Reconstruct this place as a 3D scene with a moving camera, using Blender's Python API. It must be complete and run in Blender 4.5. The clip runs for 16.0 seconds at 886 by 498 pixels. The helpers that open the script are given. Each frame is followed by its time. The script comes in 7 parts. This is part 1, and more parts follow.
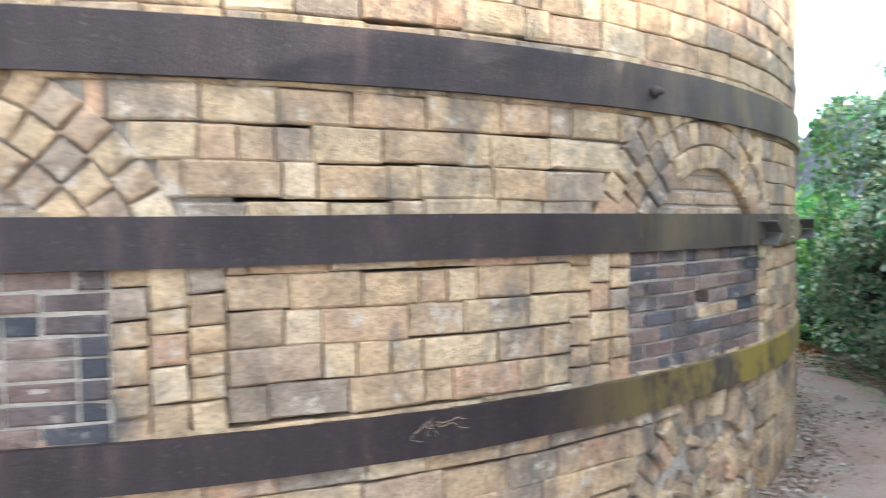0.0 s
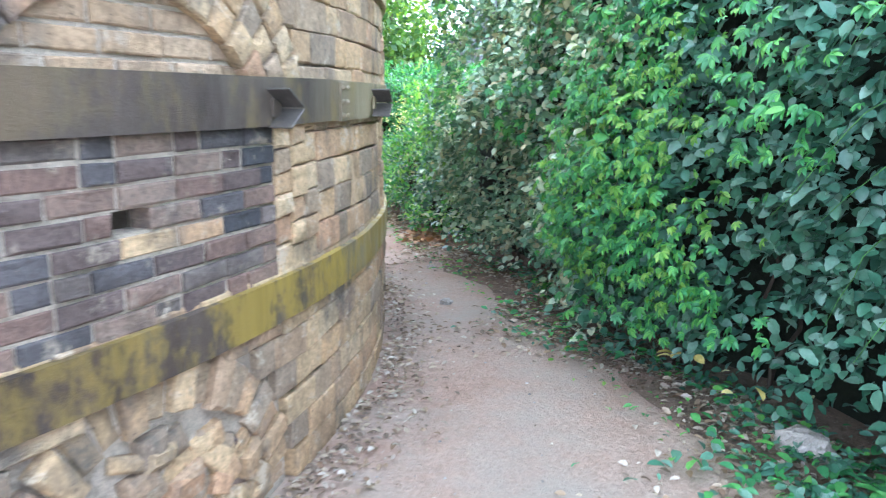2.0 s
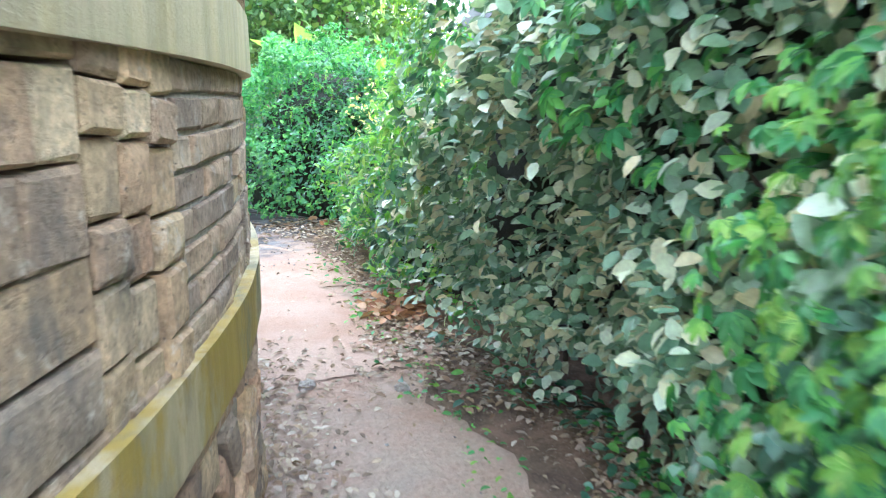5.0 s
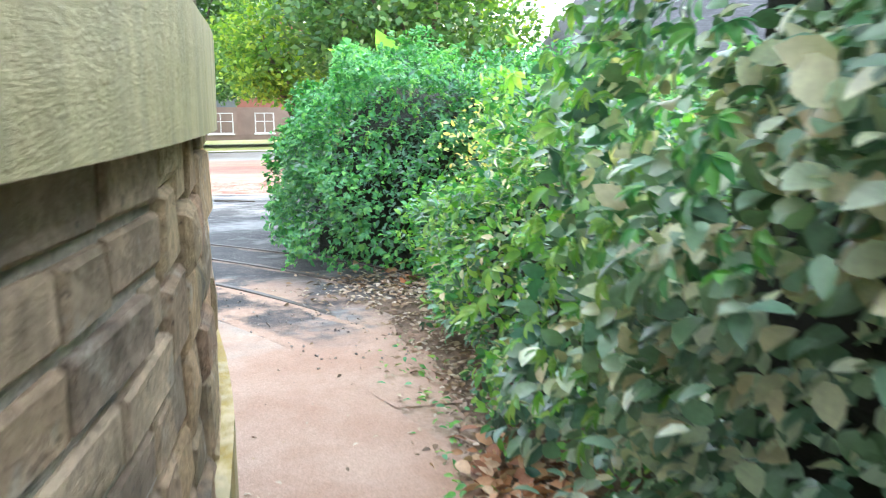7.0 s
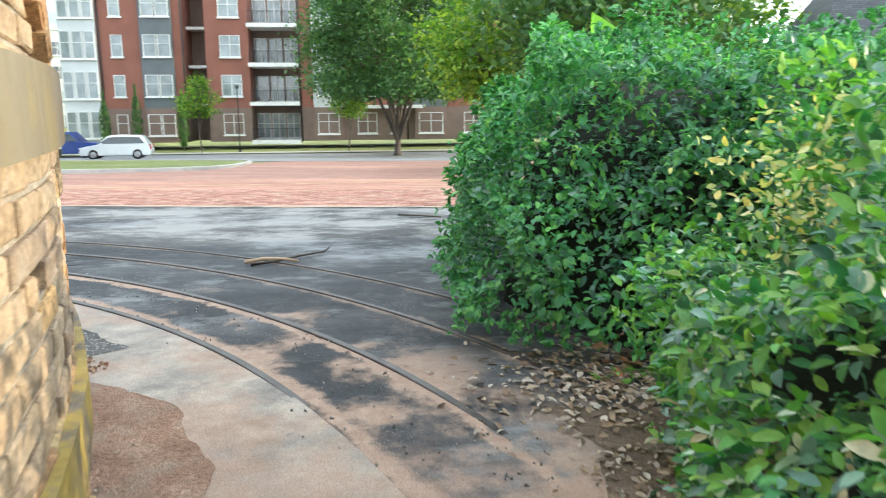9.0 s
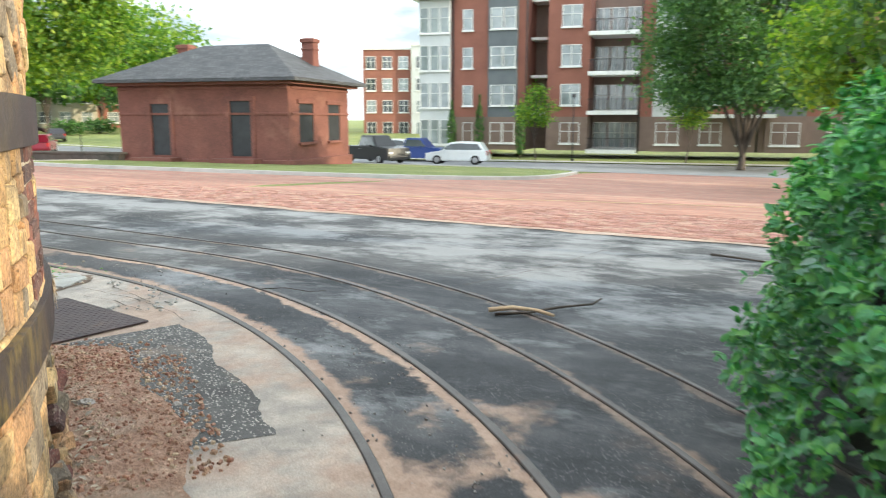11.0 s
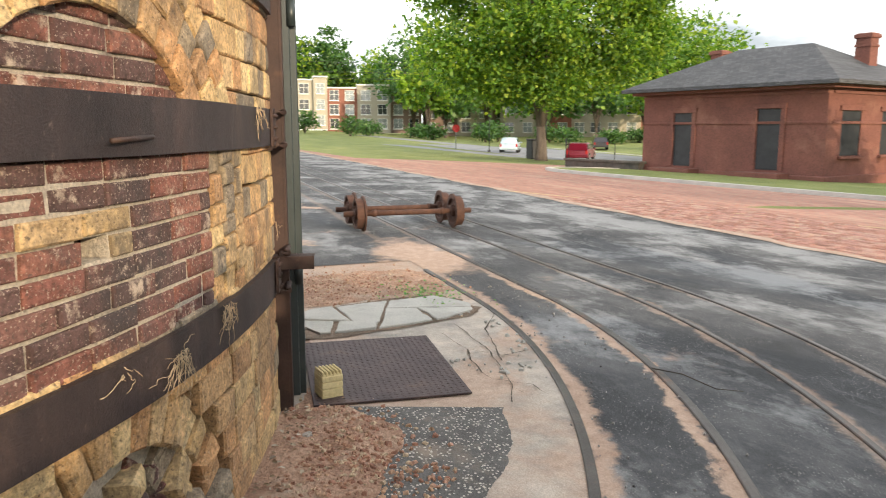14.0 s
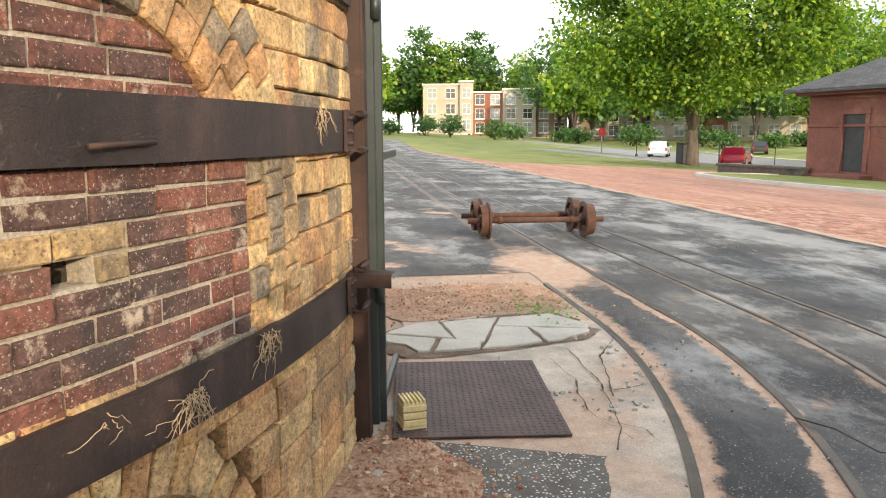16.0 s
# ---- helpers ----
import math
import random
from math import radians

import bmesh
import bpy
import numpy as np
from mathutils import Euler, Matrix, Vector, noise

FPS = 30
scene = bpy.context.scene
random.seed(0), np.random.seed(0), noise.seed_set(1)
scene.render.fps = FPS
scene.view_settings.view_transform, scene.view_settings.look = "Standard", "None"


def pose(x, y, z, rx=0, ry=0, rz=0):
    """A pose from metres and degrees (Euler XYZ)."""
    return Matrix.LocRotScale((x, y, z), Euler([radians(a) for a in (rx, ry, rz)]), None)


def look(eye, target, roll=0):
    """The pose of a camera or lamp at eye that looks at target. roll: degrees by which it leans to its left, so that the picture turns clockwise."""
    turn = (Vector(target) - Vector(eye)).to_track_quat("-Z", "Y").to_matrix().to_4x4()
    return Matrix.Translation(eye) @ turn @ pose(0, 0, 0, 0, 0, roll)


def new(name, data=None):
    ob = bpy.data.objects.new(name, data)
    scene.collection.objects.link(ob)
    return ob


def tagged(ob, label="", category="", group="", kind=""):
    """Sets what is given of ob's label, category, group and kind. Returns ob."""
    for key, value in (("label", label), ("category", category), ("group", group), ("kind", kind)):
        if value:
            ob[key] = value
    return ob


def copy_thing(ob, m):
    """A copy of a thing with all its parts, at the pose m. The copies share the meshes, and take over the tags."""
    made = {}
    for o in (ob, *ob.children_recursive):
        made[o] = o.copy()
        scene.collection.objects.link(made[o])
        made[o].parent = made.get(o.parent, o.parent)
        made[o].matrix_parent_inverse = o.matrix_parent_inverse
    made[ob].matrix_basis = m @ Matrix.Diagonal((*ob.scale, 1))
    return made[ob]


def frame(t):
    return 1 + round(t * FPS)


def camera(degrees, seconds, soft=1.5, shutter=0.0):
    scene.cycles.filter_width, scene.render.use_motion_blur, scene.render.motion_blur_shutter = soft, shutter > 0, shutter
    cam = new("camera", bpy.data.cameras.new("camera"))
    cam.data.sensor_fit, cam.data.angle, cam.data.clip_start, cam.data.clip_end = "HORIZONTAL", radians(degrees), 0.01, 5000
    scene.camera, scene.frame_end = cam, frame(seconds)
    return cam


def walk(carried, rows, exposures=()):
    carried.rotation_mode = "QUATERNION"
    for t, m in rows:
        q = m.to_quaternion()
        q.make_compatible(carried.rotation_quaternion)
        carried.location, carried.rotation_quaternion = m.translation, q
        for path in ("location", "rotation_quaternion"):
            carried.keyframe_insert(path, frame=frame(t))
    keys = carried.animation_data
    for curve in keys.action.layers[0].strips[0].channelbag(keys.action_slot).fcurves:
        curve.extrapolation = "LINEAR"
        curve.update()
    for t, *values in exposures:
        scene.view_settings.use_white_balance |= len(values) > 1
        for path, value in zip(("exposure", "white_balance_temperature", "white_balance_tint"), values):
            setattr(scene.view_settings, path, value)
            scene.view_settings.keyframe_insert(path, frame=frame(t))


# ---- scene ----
# camera and walk: seconds, x, y, z, yaw, pitch, roll
cam = camera(61.57, 16.0, soft=1.1, shutter=0.4)
PATH_ROWS = [
    (0.0, 0.742, 3.106, 1.457, 4.95, -1.83, 0.78),
    (0.5, 0.972, 3.484, 1.456, -3.91, -3.70, 0.41),
    (1.0, 1.252, 3.794, 1.441, -10.45, -6.78, 0.19),
    (1.5, 1.540, 4.155, 1.432, -15.19, -9.83, -0.10),
    (2.0, 1.804, 4.552, 1.437, -18.21, -11.59, -0.54),
    (2.5, 2.108, 5.015, 1.398, -19.92, -12.22, -0.82),
    (3.0, 2.245, 5.501, 1.354, -20.50, -12.17, -0.51),
    (3.5, 2.392, 5.900, 1.354, -19.87, -11.86, -0.29),
    (3.7, 2.482, 6.066, 1.357, -19.54, -11.70, -0.17),
    (5.8, 2.979, 8.167, 1.221, -16.31, -11.05, -0.06),
    (6.0, 3.008, 8.312, 1.241, -15.76, -10.97, -0.03),
    (6.5, 3.110, 8.744, 1.316, -14.10, -10.72, -0.08),
    (7.0, 3.130, 9.163, 1.370, -11.66, -10.57, 0.12),
    (7.5, 3.203, 9.647, 1.388, -8.95, -10.67, 0.05),
    (8.0, 3.237, 10.166, 1.395, -5.14, -10.48, 0.01),
    (8.2, 3.235, 10.363, 1.392, -3.38, -10.62, 0.10),
    (10.3, 3.542, 12.067, 1.449, 19.64, -10.03, 0.14),
    (10.5, 3.512, 12.258, 1.451, 22.53, -10.04, 0.02),
    (11.0, 3.365, 12.785, 1.420, 29.68, -9.86, 0.02),
    (11.5, 3.266, 13.227, 1.446, 37.86, -9.65, 0.12),
    (12.0, 3.097, 13.561, 1.444, 46.16, -9.46, 0.05),
    (12.5, 2.992, 13.912, 1.429, 53.35, -9.36, 0.03),
    (13.0, 2.880, 14.223, 1.434, 59.59, -9.28, -0.00),
    (13.5, 2.678, 14.438, 1.441, 64.80, -9.19, -0.01),
    (14.0, 2.533, 14.688, 1.405, 69.39, -9.12, -0.04),
    (14.5, 2.435, 14.854, 1.409, 73.62, -9.11, -0.14),
    (15.0, 2.261, 14.963, 1.415, 77.28, -9.04, -0.10),
    (15.5, 2.172, 15.005, 1.404, 79.96, -8.91, 0.02),
    (16.0, 2.173, 15.037, 1.402, 80.47, -8.81, 0.16),
]
walk(cam, [(t, pose(x, y, z, 90 + pitch, roll, yaw)) for t, x, y, z, yaw, pitch, roll in PATH_ROWS],
     exposures=[(0.0, 1.90, 5300, 8), (1.5, 2.36, 5150, 8), (3.5, 2.86, 5000, 9), (6.0, 2.92, 5450, 8), (7.0, 2.42, 5600, 7),
                (8.0, 1.75, 5700, 3), (10.5, 1.40, 5900, 1), (13.0, 0.98, 6400, 9), (16.0, 1.12, 6650, 9)])

# ---- world, sun, exposure ----
SUN_EL, SUN_AZ = radians(13), radians(80)   # azimuth clockwise from +y
world = bpy.data.worlds.new("sky")
scene.world = world
world.use_nodes = True
wn, wl = world.node_tree.nodes, world.node_tree.links
wbg = wn["Background"]
sky = wn.new("ShaderNodeTexSky")
sky.sky_type, sky.sun_disc = "NISHITA", False
sky.sun_elevation, sky.sun_rotation = SUN_EL, SUN_AZ
sky.air_density, sky.dust_density = 1.0, 2.0
wmap = wn.new("ShaderNodeMapping")
wmap.inputs["Scale"].default_value = (1.0, 1.0, 3.5)
wtc = wn.new("ShaderNodeTexCoord")
wnoise = wn.new("ShaderNodeTexNoise")
wnoise.inputs["Scale"].default_value, wnoise.inputs["Detail"].default_value = 2.2, 7
wramp = wn.new("ShaderNodeValToRGB")
wramp.color_ramp.elements[0].position, wramp.color_ramp.elements[0].color = 0.40, (2.3, 2.45, 2.7, 1)
wramp.color_ramp.elements[1].position, wramp.color_ramp.elements[1].color = 0.60, (12.0, 11.9, 11.7, 1)
wmix = wn.new("ShaderNodeMixRGB")
wmix.inputs["Fac"].default_value = 0.85
wl.new(wtc.outputs["Generated"], wmap.inputs["Vector"])
wl.new(wmap.outputs["Vector"], wnoise.inputs["Vector"])
wl.new(wnoise.outputs["Fac"], wramp.inputs["Fac"])
wl.new(sky.outputs["Color"], wmix.inputs["Color1"])
wl.new(wramp.outputs["Color"], wmix.inputs["Color2"])
wl.new(wmix.outputs["Color"], wbg.inputs["Color"])
wbg.inputs["Strength"].default_value = 0.145
sun = new("sun", bpy.data.lights.new("sun", "SUN"))
sun.data.energy, sun.data.angle, sun.data.color = 2.5, radians(0.6), (1.0, 0.80, 0.55)
sun.matrix_world = look((math.sin(SUN_AZ) * 50, math.cos(SUN_AZ) * 50, math.tan(SUN_EL) * 50), (0, 0, 0))

# ---- materials ----


def nodes_of(name, rough=0.9, metal=0.0):
    m = bpy.data.materials.new(name)
    m.use_nodes = True
    nt = m.node_tree
    b = nt.nodes["Principled BSDF"]
    b.inputs["Roughness"].default_value, b.inputs["Metallic"].default_value = rough, metal
    return m, nt, nt.nodes, nt.links, b


def noise_node(nt, pos, scale, detail=4, rough=0.6, stretch=None):
    n = nt.nodes.new("ShaderNodeTexNoise")
    n.inputs["Scale"].default_value, n.inputs["Detail"].default_value, n.inputs["Roughness"].default_value = scale, detail, rough
    if stretch:
        mp = nt.nodes.new("ShaderNodeMapping")
        mp.inputs["Scale"].default_value = stretch
        nt.links.new(pos, mp.inputs["Vector"])
        pos = mp.outputs["Vector"]
    nt.links.new(pos, n.inputs["Vector"])
    return n.outputs["Fac"]


def ramp_node(nt, fac, stops, mode="LINEAR"):
    r = nt.nodes.new("ShaderNodeValToRGB")
    r.color_ramp.interpolation = mode
    e = r.color_ramp.elements
    while len(e) < len(stops):
        e.new(0.5)
    for el, (p, c) in zip(e, stops):
        el.position = p
        el.color = (*c, 1) if hasattr(c, "__len__") else (c, c, c, 1)
    nt.links.new(fac, r.inputs["Fac"])
    return r.outputs["Color"]


def mix_node(nt, fac, a, b, mode="MIX"):
    n = nt.nodes.new("ShaderNodeMixRGB")
    n.blend_type = mode
    for v, key in ((fac, "Fac"), (a, "Color1"), (b, "Color2")):
        if hasattr(v, "is_linked"):
            nt.links.new(v, n.inputs[key])
        elif key == "Fac":
            n.inputs[key].default_value = v
        else:
            n.inputs[key].default_value = (*v, 1)
    return n.outputs["Color"]


def bump_node(nt, bsdf, height, strength, dist=0.01):
    bp = nt.nodes.new("ShaderNodeBump")
    bp.inputs["Strength"].default_value, bp.inputs["Distance"].default_value = strength, dist
    nt.links.new(height, bp.inputs["Height"])
    nt.links.new(bp.outputs["Normal"], bsdf.inputs["Normal"])


def val(nt, op, a, b=None, c=None):
    n = nt.nodes.new("ShaderNodeMath")
    n.operation = op
    for i, v in enumerate((a, b, c)):
        if v is None:
            continue
        if hasattr(v, "is_linked"):
            nt.links.new(v, n.inputs[i])
        else:
            n.inputs[i].default_value = v
    return n.outputs[0]


def ease(nt, v, lo, hi):
    """0 below lo, 1 above hi."""
    n = nt.nodes.new("ShaderNodeMapRange")
    n.interpolation_type = "SMOOTHSTEP"
    n.inputs["From Min"].default_value, n.inputs["From Max"].default_value = lo, hi
    nt.links.new(v, n.inputs["Value"])
    return n.outputs[0]


def rand_of(nt, by):
    if by == "object":
        return nt.nodes.new("ShaderNodeObjectInfo").outputs["Random"]
    return nt.nodes.new("ShaderNodeNewGeometry").outputs["Random Per Island"]


def pos_of(nt):
    return nt.nodes.new("ShaderNodeNewGeometry").outputs["Position"]


def masonry(name, palette, by="object", stain=(0.10, 0.10, 0.10), stain_at=0.60, pale=None, rough=0.92, bump=0.7, pale_at=0.56, grit=0.3):
    """Fired or cut pieces: one tone a piece, grain, soot stains and pale bloom."""
    m, nt, n, l, b = nodes_of(name, rough)
    pos = pos_of(nt)
    steps = [(i / len(palette), c) for i, c in enumerate(palette)]
    col = ramp_node(nt, rand_of(nt, by), steps, "CONSTANT")
    grain = noise_node(nt, pos, 55, 6, 0.7)
    col = mix_node(nt, 0.95, col, ramp_node(nt, grain, [(0.28, 0.60 - 0.3 * grit), (0.5, 0.97), (0.72, 1.25 + 0.35 * grit)]), "MULTIPLY")
    blot = noise_node(nt, pos, 7, 5, 0.65)
    col = mix_node(nt, 0.8, col, ramp_node(nt, blot, [(0.3, 0.50), (0.52, 1.0), (0.72, 1.32)]), "MULTIPLY")
    st = ramp_node(nt, noise_node(nt, pos, 3.1, 6, 0.7, (1, 1, 0.6)), [(stain_at - 0.05, 0.0), (stain_at + 0.10, 0.85)])
    col = mix_node(nt, st, col, stain)
    if pale:
        pl = ramp_node(nt, noise_node(nt, pos, 9, 7, 0.75), [(pale_at, 0.0), (pale_at + 0.09, 0.8)])
        col = mix_node(nt, pl, col, pale)
    # pits and crumbs of the fired face
    pit = ramp_node(nt, noise_node(nt, pos, 85, 3, 0.55), [(0.28 + 0.05 * grit, 0.7), (0.35 + 0.06 * grit, 0.0)])
    col = mix_node(nt, pit, col, (0.07, 0.05, 0.04))
    crumb = ramp_node(nt, noise_node(nt, pos, 140, 3, 0.6), [(0.67 - 0.06 * grit, 0.0), (0.72 - 0.06 * grit, 0.2 + 0.6 * grit)])
    col = mix_node(nt, crumb, col, pale or (0.5, 0.42, 0.33))
    l.new(col, b.inputs["Base Color"])
    h = mix_node(nt, 0.5, noise_node(nt, pos, 110, 5, 0.7), noise_node(nt, pos, 24, 5, 0.65))
    bump_node(nt, b, h, min(bump * 1.4, 1.0), 0.02)
    return m


def surface(name, stops, scale=2.0, grain_scale=60, grain=0.5, rough=0.9, bump=0.4, dist=0.01, stain=None, stain_scale=0.6, stain_at=0.55,
            metal=0.0, stretch=None, speck=None):
    m, nt, n, l, b = nodes_of(name, rough, metal)
    pos = pos_of(nt)
    col = ramp_node(nt, noise_node(nt, pos, scale, 6, 0.65, stretch), stops)
    g = noise_node(nt, pos, grain_scale, 5, 0.7)
    col = mix_node(nt, grain, col, ramp_node(nt, g, [(0.25, 0.4), (0.5, 1.0), (0.75, 1.5)]), "MULTIPLY")
    if stain:
        st = ramp_node(nt, noise_node(nt, pos, stain_scale, 7, 0.7, stretch), [(stain_at - 0.04, 0.0), (stain_at + 0.12, 0.85)])
        col = mix_node(nt, st, col, stain)
    if speck:
        v = nt.nodes.new("ShaderNodeTexVoronoi")
        v.inputs["Scale"].default_value = speck[0]
        l.new(pos, v.inputs["Vector"])
        sp = ramp_node(nt, v.outputs["Distance"], [(0.0, 1.0), (speck[2], 1.0), (speck[2] + 0.08, 0.0)])
        pick = ramp_node(nt, v.outputs["Color"], [(0.45, 0.0), (0.55, 1.0)])
        col = mix_node(nt, mix_node(nt, 1.0, sp, pick, "MULTIPLY"), col, speck[1])
    l.new(col, b.inputs["Base Color"])
    bump_node(nt, b, g, bump, dist)
    return m


BUFF = [(0.56, 0.385, 0.215), (0.50, 0.345, 0.20), (0.62, 0.455, 0.27), (0.46, 0.32, 0.19), (0.53, 0.355, 0.21), (0.36, 0.275, 0.195), (0.58, 0.42, 0.245), (0.50, 0.315, 0.19),
        (0.63, 0.48, 0.30), (0.53, 0.385, 0.225), (0.41, 0.305, 0.205), (0.55, 0.40, 0.235), (0.44, 0.31, 0.20)]
GOLD = [(0.57, 0.355, 0.165), (0.51, 0.315, 0.155), (0.64, 0.44, 0.215), (0.47, 0.27, 0.135), (0.30, 0.235, 0.16), (0.60, 0.395, 0.19),
        (0.54, 0.30, 0.14), (0.66, 0.48, 0.25), (0.26, 0.21, 0.155), (0.57, 0.385, 0.20)]
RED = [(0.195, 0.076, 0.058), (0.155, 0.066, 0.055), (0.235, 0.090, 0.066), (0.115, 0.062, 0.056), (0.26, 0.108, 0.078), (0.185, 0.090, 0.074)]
DARKRED = [(0.15, 0.11, 0.10), (0.20, 0.13, 0.105), (0.11, 0.10, 0.105), (0.24, 0.165, 0.13), (0.17, 0.14, 0.125), (0.07, 0.07, 0.08), (0.26, 0.19, 0.15)]
M_BUFF = {k: masonry("buff_block_" + k, BUFF, k, (0.12, 0.11, 0.10), 0.56, (0.62, 0.53, 0.41)) for k in ("object", "island")}
M_GOLD = {k: masonry("golden_block_" + k, GOLD, k, (0.11, 0.085, 0.065), 0.57, (0.60, 0.44, 0.28), pale_at=0.60, grit=0.9) for k in ("object", "island")}
M_GREYBRICK = masonry("tan_brown_brick", [(0.47, 0.34, 0.225), (0.53, 0.39, 0.26), (0.38, 0.28, 0.20), (0.50, 0.355, 0.225), (0.57, 0.43, 0.29)], "object", (0.15, 0.13, 0.115), 0.60, (0.52, 0.44, 0.35))
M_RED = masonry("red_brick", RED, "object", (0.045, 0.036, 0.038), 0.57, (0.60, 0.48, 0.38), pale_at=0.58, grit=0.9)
M_DARKRED = masonry("sooty_brick", DARKRED, "object", (0.05, 0.05, 0.055), 0.60, (0.40, 0.34, 0.27))
M_MORTAR = surface("lime_mortar", [(0.3, (0.46, 0.39, 0.31)), (0.7, (0.66, 0.58, 0.48))], 9, 90, 0.8, 0.95, 1.0, 0.02, (0.12, 0.10, 0.09), 3, 0.6)
M_CORE = surface("dark_joint_fill", [(0.3, (0.055, 0.045, 0.035)), (0.7, (0.12, 0.095, 0.07))], 5, 80, 0.6, 0.97, 1.0, 0.02)
M_RUST = surface("brown_rusty_iron", [(0.3, (0.034, 0.020, 0.018)), (0.7, (0.070, 0.040, 0.033))], 5, 140, 0.5, 0.62, 0.5, 0.004, (0.14, 0.075, 0.05), 4, 0.62, 0.35)
M_RUSTRED = surface("red_rusty_iron", [(0.3, (0.055, 0.026, 0.019)), (0.7, (0.11, 0.052, 0.034))], 9, 120, 0.6, 0.8, 0.8, 0.006, (0.05, 0.03, 0.025), 6, 0.58, 0.2)


def band_material():
    m, nt, n, l, b = nodes_of("weathered_iron_band", 0.55, 0.25)
    pos = pos_of(nt)
    col = ramp_node(nt, noise_node(nt, pos, 6, 6, 0.7, (1, 1, 0.25)), [(0.3, (0.018, 0.012, 0.012)), (0.55, (0.038, 0.025, 0.024)), (0.75, (0.090, 0.056, 0.047))])
    col = mix_node(nt, 0.5, col, ramp_node(nt, noise_node(nt, pos, 90, 5, 0.7), [(0.3, 0.5), (0.7, 1.4)]), "MULTIPLY")
    # masks by side: the band is paler and has more lichen towards the east
    sep = n.new("ShaderNodeSeparateXYZ")
    l.new(pos, sep.inputs[0])
    east = n.new("ShaderNodeMapRange")
    east.inputs["From Min"].default_value, east.inputs["From Max"].default_value = 2.2, 3.0
    l.new(sep.outputs["X"], east.inputs["Value"])
    north = n.new("ShaderNodeMapRange")
    north.inputs["From Min"].default_value, north.inputs["From Max"].default_value = 13.0, 11.0
    l.new(sep.outputs["Y"], north.inputs["Value"])
    mul = n.new("ShaderNodeMath")
    mul.operation = "MULTIPLY"
    l.new(east.outputs[0], mul.inputs[0])
    l.new(north.outputs[0], mul.inputs[1])
    pale = ramp_node(nt, noise_node(nt, pos, 4.0, 6, 0.7, (1, 1, 0.35)), [(0.18, 0.0), (0.38, 1.0)])
    pale = mix_node(nt, 1.0, pale, mul.outputs[0], "MULTIPLY")
    grey = ramp_node(nt, noise_node(nt, pos, 3.0, 6, 0.7, (1, 1, 0.3)), [(0.35, 0.25), (0.6, 0.95)])
    eastward = n.new("ShaderNodeMapRange")
    eastward.inputs["From Min"].default_value, eastward.inputs["From Max"].default_value = 0.9, 2.2
    l.new(sep.outputs["X"], eastward.inputs["Value"])
    col = mix_node(nt, mix_node(nt, 1.0, grey, eastward.outputs[0], "MULTIPLY"), col, (0.16, 0.13, 0.105))
    col = mix_node(nt, pale, col, (0.62, 0.52, 0.30))
    foot = n.new("ShaderNodeMapRange")
    foot.inputs["From Min"].default_value, foot.inputs["From Max"].default_value, foot.inputs["To Max"].default_value = 1.1, 0.8, 0.06
    l.new(sep.outputs["Z"], foot.inputs["Value"])
    grow = n.new("ShaderNodeMath")
    l.new(noise_node(nt, pos, 4.5, 7, 0.75, (1, 1, 0.5)), grow.inputs[0])
    l.new(foot.outputs[0], grow.inputs[1])
    lich = ramp_node(nt, grow.outputs[0], [(0.50, 0.0), (0.60, 1.0)])
    lich = mix_node(nt, 1.0, lich, eastward.outputs[0], "MULTIPLY")
    low = n.new("ShaderNodeMapRange")
    low.inputs["From Min"].default_value, low.inputs["From Max"].default_value = 1.1, 0.85
    l.new(sep.outputs["Z"], low.inputs["Value"])
    green = ramp_node(nt, noise_node(nt, pos, 2.2, 5, 0.7, (1, 1, 0.4)), [(0.42, 0.0), (0.58, 0.8)])
    col = mix_node(nt, mix_node(nt, 1.0, mix_node(nt, 1.0, green, low.outputs[0], "MULTIPLY"), mul.outputs[0], "MULTIPLY"), col, (0.11, 0.12, 0.05))
    lich = mix_node(nt, 1.0, lich, val(nt, "MULTIPLY_ADD", low.outputs[0], 0.7, 0.3), "MULTIPLY")
    col = mix_node(nt, lich, col, (0.40, 0.29, 0.06))
    drip = ramp_node(nt, noise_node(nt, pos, 16, 5, 0.7, (1, 1, 0.06)), [(0.40, 0.45), (0.55, 1.0), (0.66, 1.25)])
    col = mix_node(nt, val(nt, "MULTIPLY", eastward.outputs[0], 0.35), col, drip, "MULTIPLY")
    # paler flecks at random over the whole band
    scale = ramp_node(nt, noise_node(nt, pos, 38, 6, 0.75), [(0.60, 0.0), (0.72, 0.6)])
    col = mix_node(nt, scale, col, (0.20, 0.15, 0.13))
    l.new(col, b.inputs["Base Color"])
    bump_node(nt, b, mix_node(nt, 0.5, noise_node(nt, pos, 70, 5, 0.7), noise_node(nt, pos, 180, 4, 0.7)), 0.65, 0.010)
    return m


M_BAND = band_material()
M_CLAY = surface("pinkish_clay_path", [(0.3, (0.33, 0.215, 0.16)), (0.5, (0.41, 0.295, 0.23)), (0.7, (0.40, 0.335, 0.275))], 1.1, 45, 0.5, 0.95, 0.9, 0.02,
                 (0.37, 0.33, 0.28), 0.6, 0.52, 0, None, (70, (0.52, 0.44, 0.37), 0.12))
M_REDSOIL = surface("red_crumbly_soil", [(0.3, (0.30, 0.17, 0.115)), (0.5, (0.43, 0.265, 0.185)), (0.7, (0.56, 0.39, 0.285))], 5, 45, 0.85, 0.97, 1.0, 0.04, (0.44, 0.35, 0.27), 2.2, 0.56, 0, None, (38, (0.48, 0.30, 0.20), 0.16))
